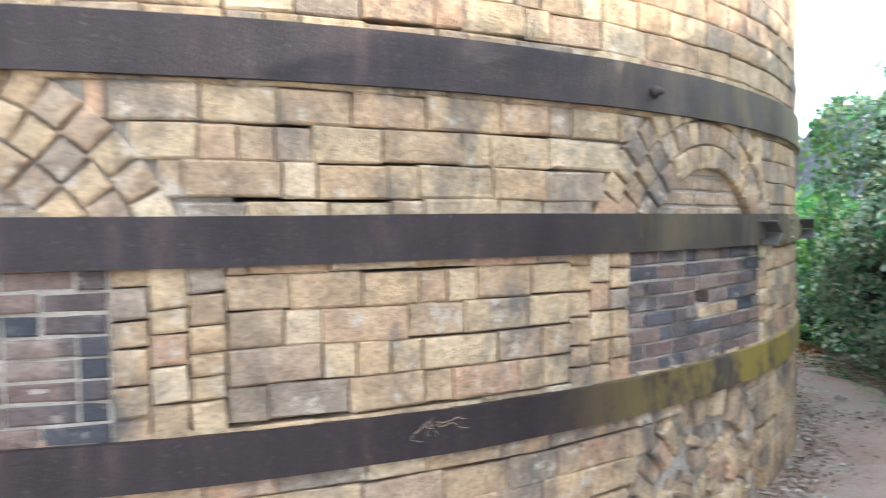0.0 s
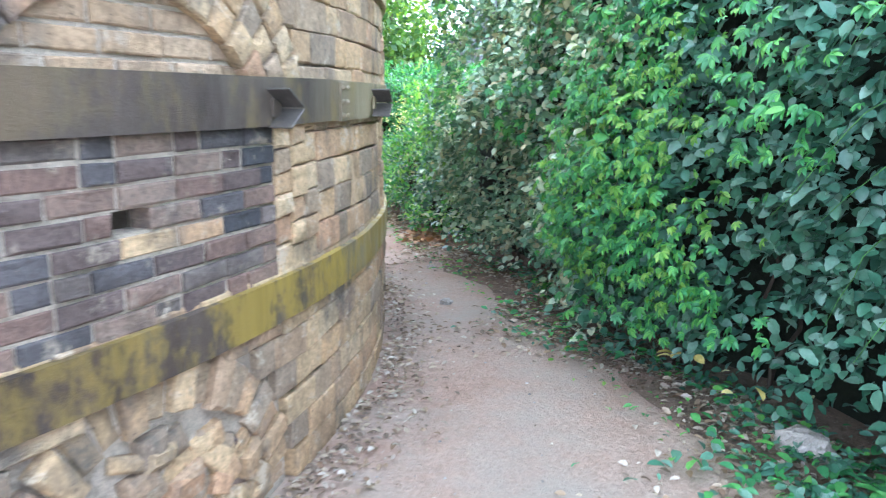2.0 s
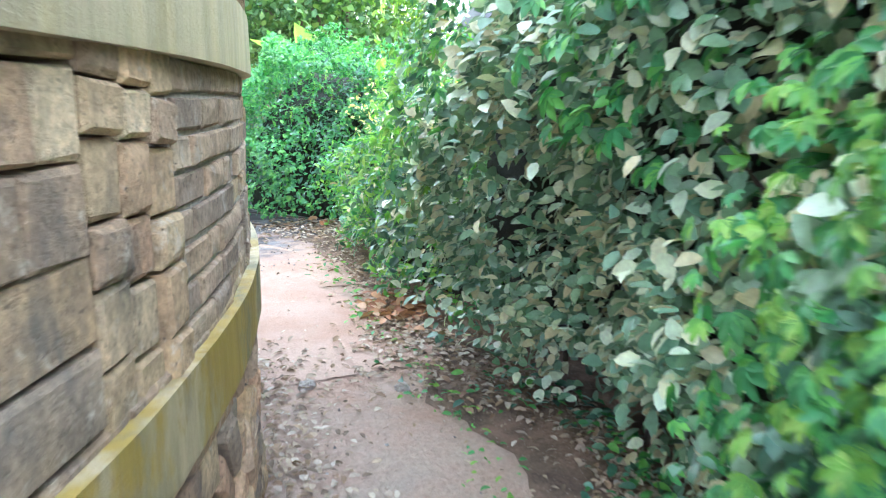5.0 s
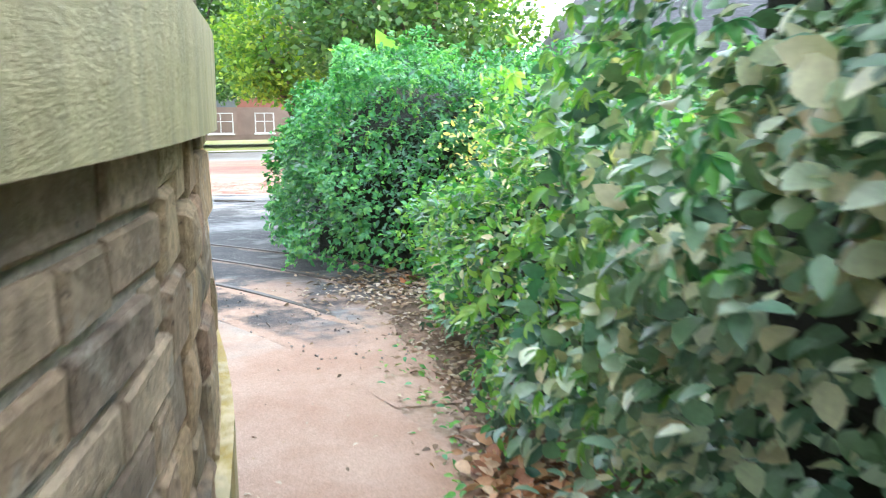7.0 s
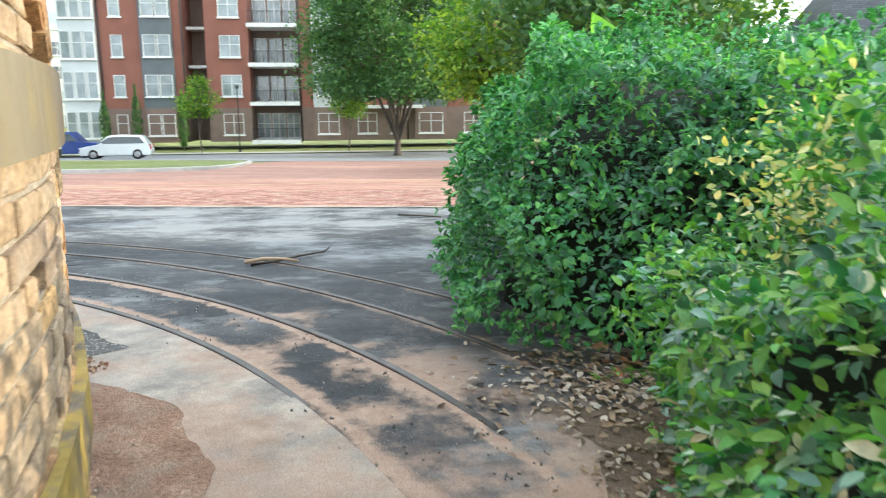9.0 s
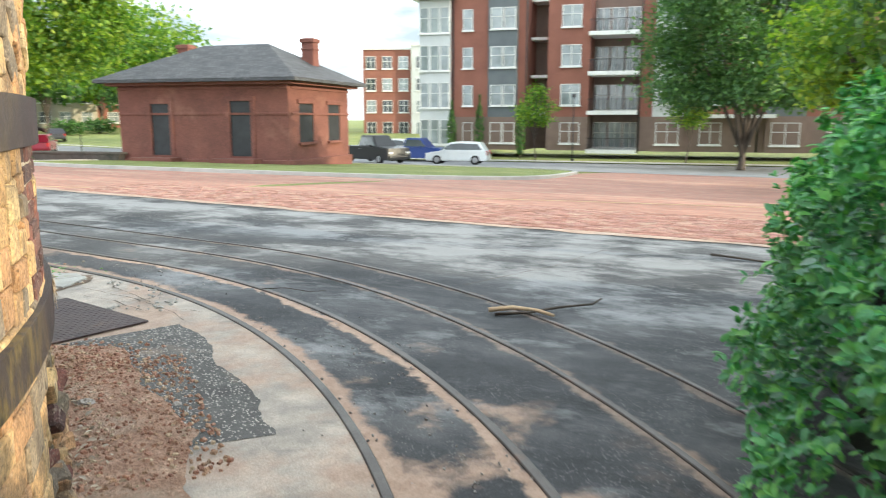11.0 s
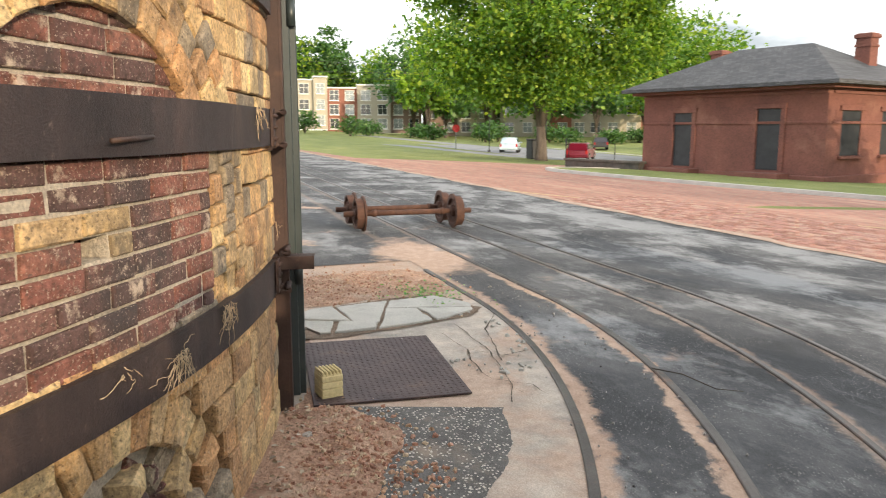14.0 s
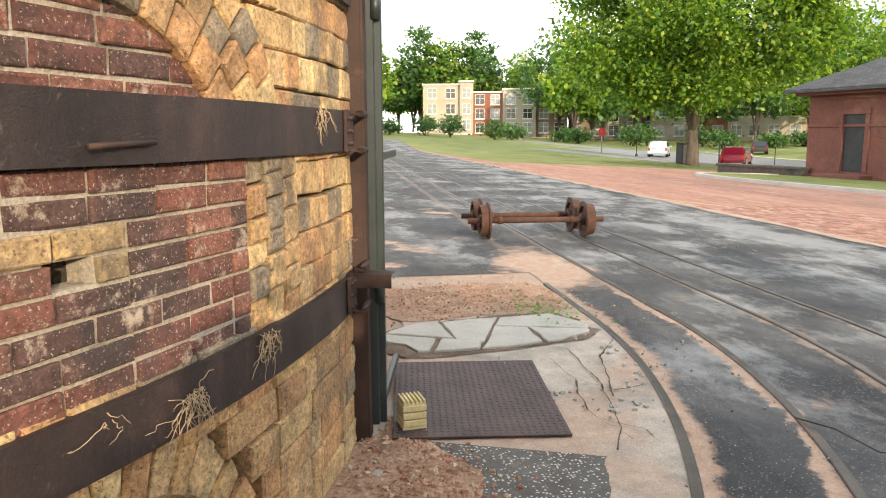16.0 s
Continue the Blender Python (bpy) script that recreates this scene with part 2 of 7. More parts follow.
M_AGG = surface("worn_aggregate_asphalt", [(0.3, (0.07, 0.068, 0.066)), (0.7, (0.15, 0.145, 0.14))], 3, 90, 0.6, 0.85, 1.0, 0.012, (0.30, 0.24, 0.19), 2.0, 0.62, 0, None, (62, (0.62, 0.58, 0.52), 0.30))
M_SLAB = surface("pale_cracked_concrete", [(0.3, (0.33, 0.325, 0.30)), (0.7, (0.46, 0.445, 0.41))], 2.5, 80, 0.35, 0.85, 0.5, 0.006, (0.30, 0.28, 0.24), 2, 0.6)
M_PINKSAND = surface("pinkish_sand", [(0.3, (0.30, 0.21, 0.16)), (0.7, (0.44, 0.33, 0.26))], 2.5, 60, 0.5, 0.95, 0.8, 0.012, (0.33, 0.30, 0.27), 1.5, 0.58,
                     0, None, (95, (0.16, 0.12, 0.10), 0.14))
M_GRASS = surface("mown_grass", [(0.3, (0.14, 0.17, 0.045)), (0.55, (0.21, 0.24, 0.07)), (0.75, (0.30, 0.29, 0.11))], 0.35, 40, 0.6, 0.95, 1.0, 0.05)
M_RAIL = surface("worn_steel_rail", [(0.3, (0.045, 0.038, 0.036)), (0.7, (0.10, 0.088, 0.08))], 4, 120, 0.4, 0.45, 0.3, 0.003, (0.16, 0.09, 0.06), 3, 0.6, 0.6)


RC = (-3.273, 9.73)                               # centre of the rail curves
RAILS = (7.34, 7.95, 8.62, 9.19)
WEST_SLOPE = -0.035                               # how the rails run off to the west


def yard_material(name, concrete):
    """Old yard paving: dark asphalt or worn concrete, pale bloom, sand blown along the rails, clay trodden in from the path."""
    m, nt, n, l, b = nodes_of(name, 0.85)
    pos = pos_of(nt)
    sep = n.new("ShaderNodeSeparateXYZ")
    l.new(pos, sep.inputs[0])
    dx, dy = val(nt, "SUBTRACT", sep.outputs["X"], RC[0]), val(nt, "SUBTRACT", sep.outputs["Y"], RC[1])
    east = val(nt, "MAXIMUM", dx, 0.0)
    r = val(nt, "SQRT", val(nt, "ADD", val(nt, "MULTIPLY", east, east), val(nt, "MULTIPLY", dy, dy)))
    r = val(nt, "MULTIPLY_ADD", val(nt, "MINIMUM", dx, 0.0), -WEST_SLOPE, r)
    wide, fine = noise_node(nt, pos, 1.7, 6, 0.65), noise_node(nt, pos, 9, 6, 0.7)
    rw = val(nt, "ADD", r, val(nt, "MULTIPLY_ADD", wide, 0.26, -0.13))
    rw = val(nt, "ADD", rw, val(nt, "MULTIPLY_ADD", fine, 0.16, -0.08))

    def band(lo, hi, soft=0.03):
        return val(nt, "MULTIPLY", ease(nt, rw, lo - soft, lo + soft), val(nt, "SUBTRACT", 1.0, ease(nt, rw, hi - soft, hi + soft)))
    grain = noise_node(nt, pos, 120, 5, 0.7)
    patchy = noise_node(nt, pos, 1.15, 7, 0.62)
    near = val(nt, "SUBTRACT", 1.0, ease(nt, sep.outputs["Y"], 14.6, 17.2))
    edge = val(nt, "MULTIPLY_ADD", noise_node(nt, pos, 1.3, 7, 0.68), 2.4, val(nt, "SUBTRACT", sep.outputs["Y"], 1.2))
    clay = val(nt, "SUBTRACT", 1.0, ease(nt, edge, 13.2, 14.1))
    if concrete:
        col = ramp_node(nt, noise_node(nt, pos, 2.4, 7, 0.66), [(0.32, (0.23, 0.215, 0.195)), (0.5, (0.39, 0.345, 0.30)), (0.68, (0.54, 0.47, 0.40))])
        sand = ramp_node(nt, val(nt, "MULTIPLY_ADD", near, 0.04, patchy), [(0.49, 0.0), (0.60, 0.85)])
        dark = ramp_node(nt, noise_node(nt, pos, 1.9, 7, 0.7), [(0.54, 0.0), (0.66, 0.65)])
        col = mix_node(nt, dark, col, (0.17, 0.16, 0.15))
    else:
        col = ramp_node(nt, noise_node(nt, pos, 0.9, 7, 0.66, (0.7, 1.2, 1)), [(0.36, (0.022, 0.024, 0.028)), (0.50, (0.048, 0.050, 0.055)), (0.64, (0.105, 0.106, 0.11))])
        open_yard = ease(nt, r, 9.1, 10.4)
        bloom = val(nt, "MULTIPLY_ADD", open_yard, 0.07, noise_node(nt, pos, 0.85, 8, 0.70, (0.75, 1.25, 1)))
        col = mix_node(nt, ramp_node(nt, bloom, [(0.53, 0.0), (0.64, 0.7)]), col, (0.29, 0.295, 0.30))
        streak = ramp_node(nt, noise_node(nt, pos, 2.6, 8, 0.74, (0.6, 1.35, 1)), [(0.55, 0.0), (0.62, 0.6)])
        streak = val(nt, "MULTIPLY", streak, val(nt, "MULTIPLY_ADD", open_yard, 0.75, 0.25))
        col = mix_node(nt, streak, col, (0.27, 0.27, 0.275))
        v = n.new("ShaderNodeTexVoronoi")
        v.inputs["Scale"].default_value = 75
        l.new(pos, v.inputs["Vector"])
        bit = mix_node(nt, 1.0, ramp_node(nt, v.outputs["Distance"], [(0.18, 1.0), (0.30, 0.0)]), ramp_node(nt, v.outputs["Color"], [(0.5, 0.0), (0.6, 0.8)]), "MULTIPLY")
        col = mix_node(nt, mix_node(nt, 1.0, bit, ramp_node(nt, wide, [(0.42, 0.0), (0.58, 1.0)]), "MULTIPLY"), col, (0.36, 0.35, 0.34))
        a, bb, c, d = RAILS
        sand = val(nt, "MAXIMUM", band(a, a + 0.11), band(bb - 0.09, bb - 0.01, 0.02))
        sand = val(nt, "MAXIMUM", sand, val(nt, "MULTIPLY", band(c - 0.05, c + 0.04, 0.03), 0.55))
        sand = val(nt, "MAXIMUM", sand, val(nt, "MULTIPLY", band(d - 0.05, d + 0.02, 0.03), 0.35))
        drift = ease(nt, val(nt, "MULTIPLY_ADD", near, 0.13, patchy), 0.585, 0.70)
        drift = val(nt, "MULTIPLY", drift, val(nt, "SUBTRACT", 1.0, ease(nt, rw, bb - 0.05, bb + 0.7)))
        sand = val(nt, "MULTIPLY", sand, val(nt, "MULTIPLY_ADD", ease(nt, sep.outputs["X"], -5.5, -2.5), 0.75, 0.25))
        sand = val(nt, "MAXIMUM", sand, drift)
        ex, ey = val(nt, "MULTIPLY_ADD", sep.outputs["X"], 0.8, 0.8 * 5.3), val(nt, "MULTIPLY_ADD", sep.outputs["Y"], 2.1, -2.1 * 17.35)
        spot = val(nt, "SQRT", val(nt, "ADD", val(nt, "MULTIPLY", ex, ex), val(nt, "MULTIPLY", ey, ey)))
        spot = val(nt, "MULTIPLY_ADD", wide, 1.6, val(nt, "SUBTRACT", spot, 0.8))
        sand = val(nt, "MAXIMUM", sand, val(nt, "SUBTRACT", 1.0, ease(nt, spot, 0.65, 1.15)))
    tint = ramp_node(nt, fine, [(0.3, (0.33, 0.215, 0.155)), (0.7, (0.50, 0.365, 0.28))])
    col = mix_node(nt, val(nt, "MULTIPLY", sand, 0.9), col, tint)
    col = mix_node(nt, clay, col, ramp_node(nt, wide, [(0.35, (0.35, 0.225, 0.165)), (0.6, (0.42, 0.305, 0.24))]))
    col = mix_node(nt, 0.65, col, ramp_node(nt, grain, [(0.25, 0.45), (0.5, 1.0), (0.75, 1.5)]), "MULTIPLY")
    l.new(col, b.inputs["Base Color"])
    bump_node(nt, b, mix_node(nt, 0.4, grain, fine), 0.8, 0.012)
    return m


M_YARD, M_STRIP = yard_material("old_asphalt_with_blown_sand", False), yard_material("worn_concrete_with_blown_sand", True)
M_FOOTSOIL = surface("dark_leafy_soil", [(0.3, (0.10, 0.072, 0.052)), (0.5, (0.20, 0.145, 0.105)), (0.7, (0.33, 0.235, 0.175))], 3.0, 60, 0.7, 0.97, 1.0, 0.03, (0.42, 0.28, 0.21), 1.6, 0.60,
                     0, None, (60, (0.40, 0.34, 0.28), 0.14))


def brick_paving():
    m, nt, n, l, b = nodes_of("red_brick_paving", 0.9)
    pos = pos_of(nt)
    bt = n.new("ShaderNodeTexBrick")
    l.new(pos, bt.inputs["Vector"])
    bt.inputs["Scale"].default_value = 1.0
    bt.inputs["Brick Width"].default_value, bt.inputs["Row Height"].default_value, bt.inputs["Mortar Size"].default_value = 0.23, 0.115, 0.008
    bt.inputs["Color1"].default_value, bt.inputs["Color2"].default_value = (0.30, 0.13, 0.09, 1), (0.40, 0.20, 0.145, 1)
    bt.inputs["Mortar"].default_value = (0.24, 0.18, 0.14, 1)
    big = ramp_node(nt, noise_node(nt, pos, 0.5, 6, 0.65, (0.6, 1.8, 1)), [(0.3, 0.72), (0.55, 1.0), (0.75, 1.3)])
    col = mix_node(nt, 0.9, bt.outputs["Color"], big, "MULTIPLY")
    sand = ramp_node(nt, noise_node(nt, pos, 0.55, 7, 0.7, (0.25, 1.6, 1)), [(0.54, 0.0), (0.70, 0.6)])
    col = mix_node(nt, sand, col, (0.50, 0.36, 0.26))
    l.new(col, b.inputs["Base Color"])
    bump_node(nt, b, bt.outputs["Fac"], -0.4, 0.01)
    return m


M_PAVING = brick_paving()

# ---- the ground ----


def gz(x, y):
    """Height of the ground: level round the kiln, falling to the north, rising far to the west."""
    s = y - 24.5
    z = -0.075 * (np.logaddexp(0, s / 1.5))
    z = np.maximum(z, -2.0)
    d = np.hypot(x, y - 15)
    return z + np.where(x < -30, np.clip((d - 62) / 80, 0, 1) * 2.3, 0)


def mesh_ob(name, verts, faces, mat, parent=None, smooth=False):
    me = bpy.data.meshes.new(name)
    me.from_pydata([tuple(v) for v in verts], [], [tuple(int(i) for i in f) for f in faces])
    me.update()
    if smooth:
        me.polygons.foreach_set("use_smooth", [True] * len(me.polygons))
    for mm in (mat if isinstance(mat, (list, tuple)) else [mat]):
        me.materials.append(mm)
    ob = new(name, me)
    if parent:
        ob.parent = parent
    return ob


def part(name, bm, material, parent=None, label="", smooth=False):
    me = bpy.data.meshes.new(name)
    bm.to_mesh(me)
    bm.free()
    me.materials.append(material)
    if smooth:
        me.polygons.foreach_set("use_smooth", [True] * len(me.polygons))
    ob = new(name, me)
    if parent:
        ob.parent = parent
    if label:
        ob["label"] = label
    return ob


def grid_faces(nu, nv):
    return [(i * nv + j, (i + 1) * nv + j, (i + 1) * nv + j + 1, i * nv + j + 1) for i in range(nu - 1) for j in range(nv - 1)]


def ragged(x, y, amp, scale=1.3, seed=0.0):
    return amp * noise.fractal(Vector((x * scale, y * scale, seed)), 1.0, 2.0, 5)


def strip(name, x0, x1, nx, lo, hi, ny, lift, mat, amp=0.0, seed=0.0, label=""):
    """A sheet between the lines y = lo(x) and y = hi(x), laid on the ground, with ragged edges."""
    vs = []
    for i in range(nx):
        x = x0 + (x1 - x0) * i / (nx - 1)
        a, b = lo(x) + ragged(x, 0, amp, 1.3, seed), hi(x) + ragged(x, 5, amp, 1.3, seed)
        for j in range(ny):
            y = a + (b - a) * j / (ny - 1)
            vs.append((x, y, float(gz(x, y)) + lift))
    return tagged(mesh_ob(name, vs, grid_faces(nx, ny), mat), label, "", "", "structure")


def ring(name, c, r0, r1, a0, a1, lift, mat, amp=0.0, seed=0.0, label="", n=90, m=3, taper=1.0):
    vs = []
    for i in range(n):
        a = radians(a0 + (a1 - a0) * i / (n - 1))
        k = min(1.0, (i / (n - 1)) / 0.2 + 0.03, (1 - i / (n - 1)) / 0.12 + 0.03)   # the ends run out to a point
        k = 1.0 if not taper else k
        rm = (r0 + r1) / 2
        p0, p1 = rm + (r0 - rm) * k + ragged(a * 7, 0, amp, 1.3, seed), rm + (r1 - rm) * k + ragged(a * 7, 3, amp, 1.3, seed + 9)
        for j in range(m):
            r = p0 + (p1 - p0) * j / (m - 1)
            x, y = c[0] + r * math.cos(a), c[1] + r * math.sin(a)
            vs.append((x, y, float(gz(x, y)) + lift))
    return tagged(mesh_ob(name, vs, grid_faces(n, m)[::1], mat), label, "", "", "structure")


def blob(name, cx, cy, rx, ry, turn, lift, mat, amp=0.1, seed=0.0, label="", n=180):
    vs = [(cx, cy, float(gz(cx, cy)) + lift)]
    for k in (0.5, 1.0):
        for i in range(n):
            a = 2 * math.pi * i / n
            q = k * (1 + ragged(math.cos(a), math.sin(a), amp / max(rx, ry), 2.0, seed) + ragged(math.cos(a), math.sin(a), 0.35 * amp / max(rx, ry), 9.0, seed))
            # rounded box outline
            ca, sa = math.cos(a), math.sin(a)
            e = (abs(ca) ** 3.5 + abs(sa) ** 3.5) ** (-1 / 3.5)
            u, v = rx * q * e * ca, ry * q * e * sa
            x, y = cx + u * math.cos(turn) - v * math.sin(turn), cy + u * math.sin(turn) + v * math.cos(turn)
            vs.append((x, y, float(gz(x, y)) + lift))
    fs = [(0, 1 + i, 1 + (i + 1) % n) for i in range(n)] + [(1 + i, 1 + n + i, 1 + n + (i + 1) % n, 1 + (i + 1) % n) for i in range(n)]
    return tagged(mesh_ob(name, vs, fs, mat), label, "", "", "structure")


def build_ground():
    ax = np.concatenate([np.linspace(-1500, -130, 12), np.linspace(-120, 60, 91), np.linspace(70, 1500, 12)])
    ay = np.concatenate([np.linspace(-1500, -40, 12), np.linspace(-30, 120, 76), np.linspace(130, 1500, 12)])
    vs = [(x, y, float(gz(x, y))) for x in ax for y in ay]
    tagged(mesh_ob("ground", vs, grid_faces(len(ax), len(ay)), M_GRASS), "mown grass ground", "ground", "", "structure")


build_ground()
KC, KR = (-2.177, 10.115), 5.178                  # centre and radius of the kiln
strip("path", -8.6, 4.75, 80, lambda x: -6, lambda x: 17.6, 60, 0.006, M_CLAY, label="pinkish trodden clay path with grit")


def asphalt_lo(x):
    dx = max(x - RC[0], 0)
    r = RAILS[0]
    return max(RC[1] + (math.sqrt(r * r - dx * dx) if dx < r else 0) - WEST_SLOPE * min(x - RC[0], 0) * -1, 12.4)


def road_edge(x):
    return 21.85 + 0.03 * max(-2 - x, 0)


strip("asphalt", -90, -5.0, 70, lambda x: 12.0, lambda x: road_edge(x) + 0.15, 6, 0.012, M_YARD, 0.10, 1.0, "old grey asphalt yard")
strip("asphalt", -5.0, 12.0, 120, asphalt_lo, lambda x: road_edge(x) + 0.15, 20, 0.012, M_YARD, 0.0, 1.0, "old grey asphalt yard with rails let in")
strip("brick_road", -75, 14, 70, road_edge, lambda x: 24.0 if x < -34 else (36 if x < -24 else 31.5 if x < -9 else 60), 30, 0.016, M_PAVING, 0.12, 4.0, "worn red brick road dusted with sand")
strip("sand", -60, 12, 160, lambda x: road_edge(x) - 0.10, lambda x: road_edge(x) + 0.10, 3, 0.020, M_PINKSAND, 0.20, 7.0, "pale sandy edge between asphalt and bricks")
ring("concrete", RC, 5.9, RAILS[0] - 0.004, 8, 97.5, 0.0135, M_STRIP, 0.0, 2.0, "worn concrete strip along the rail", 120, 8, 0.0)
ring("aggregate_patch", RC, 6.2, 7.0, 51, 68.6, 0.0165, M_AGG, 0.10, 5.0, "worn asphalt patch with pale aggregate", 260, 4, 0.0)
ring("soil", KC, KR - 0.15, KR + 0.50, 30, 81, 0.019, M_REDSOIL, 0.13, 3.0, "red crumbly soil at the kiln foot", 160, 4)
blob("soil", -3.85, 16.25, 0.62, 0.85, 0.12, 0.0165, M_REDSOIL, 0.16, 2.0, "brown soil with weeds")


def hedge_bank():
    """Leafy soil between the trodden path and the hedge."""
    vs = []
    for i in range(160):
        y = 2.0 + 12.4 * i / 159
        x0 = 3.80 + 0.5 * max((6.6 - y) / 4.0, 0) + ragged(0, y, 0.16, 1.6, 4.0) - 0.35 * max(y - 13.4, 0)
        for j in range(6):
            x = x0 + (5.6 - x0) * j / 5
            vs.append((x, y, 0.010 + 0.05 * (j / 5)))
    tagged(mesh_ob("soil", vs, grid_faces(160, 6), M_FOOTSOIL), "dark leafy soil bank at the hedge foot", "", "", "structure")


hedge_bank()


def rail(r, x_end, a_end, half=0.022, lift=0.017):
    """A worn rail head let into the paving: a straight run from the west, then the curve round the kiln."""
    pts, sink = [], a_end + 9
    if x_end < RC[0]:
        n = 14
        for i in range(n):
            x = x_end + (RC[0] - x_end) * i / n
            pts.append((x, RC[1] + r + WEST_SLOPE * (x - RC[0])))
    for i in range(70):
        a = radians(90 - (90 - a_end) * i / 69)
        pts.append((RC[0] + r * math.cos(a), RC[1] + r * math.sin(a)))
    prof = [(-half, -0.02), (-half, 0.002), (0.005 - half, 0.007), (half - 0.005, 0.007), (half, 0.002), (half, -0.02)]
    vs, fs = [], []
    for i, (x, y) in enumerate(pts):
        q0, q1 = Vector(pts[max(i - 1, 0)]), Vector(pts[min(i + 1, len(pts) - 1)])
        t = (q1 - q0).normalized()
        for u, w in prof:
            a = math.degrees(math.atan2(y - RC[1], x - RC[0]))
            vs.append((x - t.y * u, y + t.x * u, float(gz(x, y)) + lift + w - 0.016 * min(max((sink - a) / 9, 0), 1)))
    k = len(prof)
    fs = [(i * k + j, (i + 1) * k + j, (i + 1) * k + j + 1, i * k + j + 1) for i in range(len(pts) - 1) for j in range(k - 1)]
    return tagged(mesh_ob("rail", vs, fs, M_RAIL), "worn steel rail let flush into the paving", "rail", "rails", "")


for r, x_end, a_end, half in zip(RAILS, (-4.4, -60, -60, -60), (37, 31, 24, 20), (0.024, 0.024, 0.02, 0.017)):
    rail(r, x_end, a_end, half)

# ---- the kiln ----
PANELS = (-77.3, -41.9, -8.3, 25.3, 59.0)          # degrees round the kiln of the bricked-up fire holes
HALF, QUOIN = 0.61, 0.95                           # half width of a red panel, and out to the edge of its quoins
LOW, MID, TOP = (0.66, 0.815), (1.337, 1.495), (1.92, 2.105)
WALL_H = 3.45
ARCH_Z, ARCH_R = 1.150, (0.548, 0.658, 0.770, 0.885)
FIRE_Z, FIRE_R = 0.02, (0.50, 0.68)


def kiln_pose(deg, z, proud=0.0, spin=0.0, yaw=0.0):
    """A frame on the kiln's face: x along the wall, y outward, z up."""
    a = radians(deg)
    r = KR + proud
    rot = Matrix(((math.sin(a), math.cos(a), 0), (-math.cos(a), math.sin(a), 0), (0, 0, 1))).to_4x4()
    return Matrix.Translation((KC[0] + r * math.cos(a), KC[1] + r * math.sin(a), z)) @ rot @ Matrix.Rotation(spin, 4, "Y") @ Matrix.Rotation(yaw, 4, "Z")


def piece_mesh(name, w, h, d, bev, rng, taper=1.0):
    """A chipped block: its face at y = 0, body behind it, with worn arrises. Returns vertices and faces."""
    def c(x, y, z, j):
        return (x + rng.uniform(-j, j), y + rng.uniform(-j, j) * 0.6, z + rng.uniform(-j, j))
    vs = []
    for y, k, j in ((-d, 0.0, 0.0), (-bev, 0.0, bev * 0.35), (0.0, bev, bev * 0.45)):
        for sx, sz in ((-1, -1), (1, -1), (1, 1), (-1, 1)):
            tw = w * (taper if sz < 0 else 1.0)
            vs.append(c(sx * (tw / 2 - k), y, sz * (h / 2 - k), j))
    mid = len(vs)
    vs.append(c(0, rng.uniform(-0.002, 0.005), 0, 0.01))
    fs = []
    for a in (0, 4):
        for i in range(4):
            fs.append((a + i, a + (i + 1) % 4, a + 4 + (i + 1) % 4, a + 4 + i))
    for i in range(4):
        fs.append((8 + i, 8 + (i + 1) % 4, mid))
    return vs, fs


PIECES = {}


def shared_piece(name, w, h, d, bev, mat, rng, taper=1.0):
    """One of a few meshes of about this size, shared between alike pieces."""
    key = (name, round(w / 0.03), round(h / 0.012), round(d / 0.05), round(taper, 1), mat.name, rng.randrange(3))
    if key not in PIECES:
        vs, fs = piece_mesh(name, w, h, d, bev, rng, taper)
        me = bpy.data.meshes.new(name)
        me.from_pydata(vs, [], fs)
        me.materials.append(mat)
        PIECES[key] = (me, w, h)
    return PIECES[key]


def put_piece(name, m, w, h, d, bev, mat, rng, parent, taper=1.0):
    me, w0, h0 = shared_piece(name, w, h, d, bev, mat, rng, taper)
    ob = new(name, me)
    ob.parent = parent
    ob.matrix_basis = m @ Matrix.Diagonal((w / w0, 1, h / h0, 1))
    return ob


class Heap:
    """Many pieces joined into one mesh."""
    def __init__(self):
        self.v, self.f = [], []

    def add(self, vs, fs, m):
        k = len(self.v)
        self.v.extend(tuple(m @ Vector(v)) for v in vs)
        self.f.extend(tuple(k + i for i in f) for f in fs)


def arc_of(deg, centre):
    return radians((deg - centre + 180) % 360 - 180) * KR


def free_spans(z):
    """Stretches of the wall, in degrees, where plain coursed blocks stand at the height z."""
    cuts = []
    for c in PANELS:
        half = 0.0
        if LOW[1] - 0.03 < z < MID[0] + 0.03:
            half = QUOIN
        elif MID[1] - 0.05 < z < ARCH_Z + ARCH_R[3]:
            half = math.sqrt(max(ARCH_R[3] ** 2 - (z - ARCH_Z) ** 2, 0))
        elif z < FIRE_Z + FIRE_R[1]:
            half = math.sqrt(max(FIRE_R[1] ** 2 - (z - FIRE_Z) ** 2, 0)) + 0.01
        if half:
            q = math.degrees(half / KR)
            cuts.append((c - q, c + q))
    if z < 2.3:
        cuts.append((78.4, 101.0))
    cuts.sort()
    spans, a = [], -110.0
    for lo, hi in cuts:
        if lo > a:
            spans.append((a, lo))
        a = hi
    spans.append((a, 250.0))
    return spans


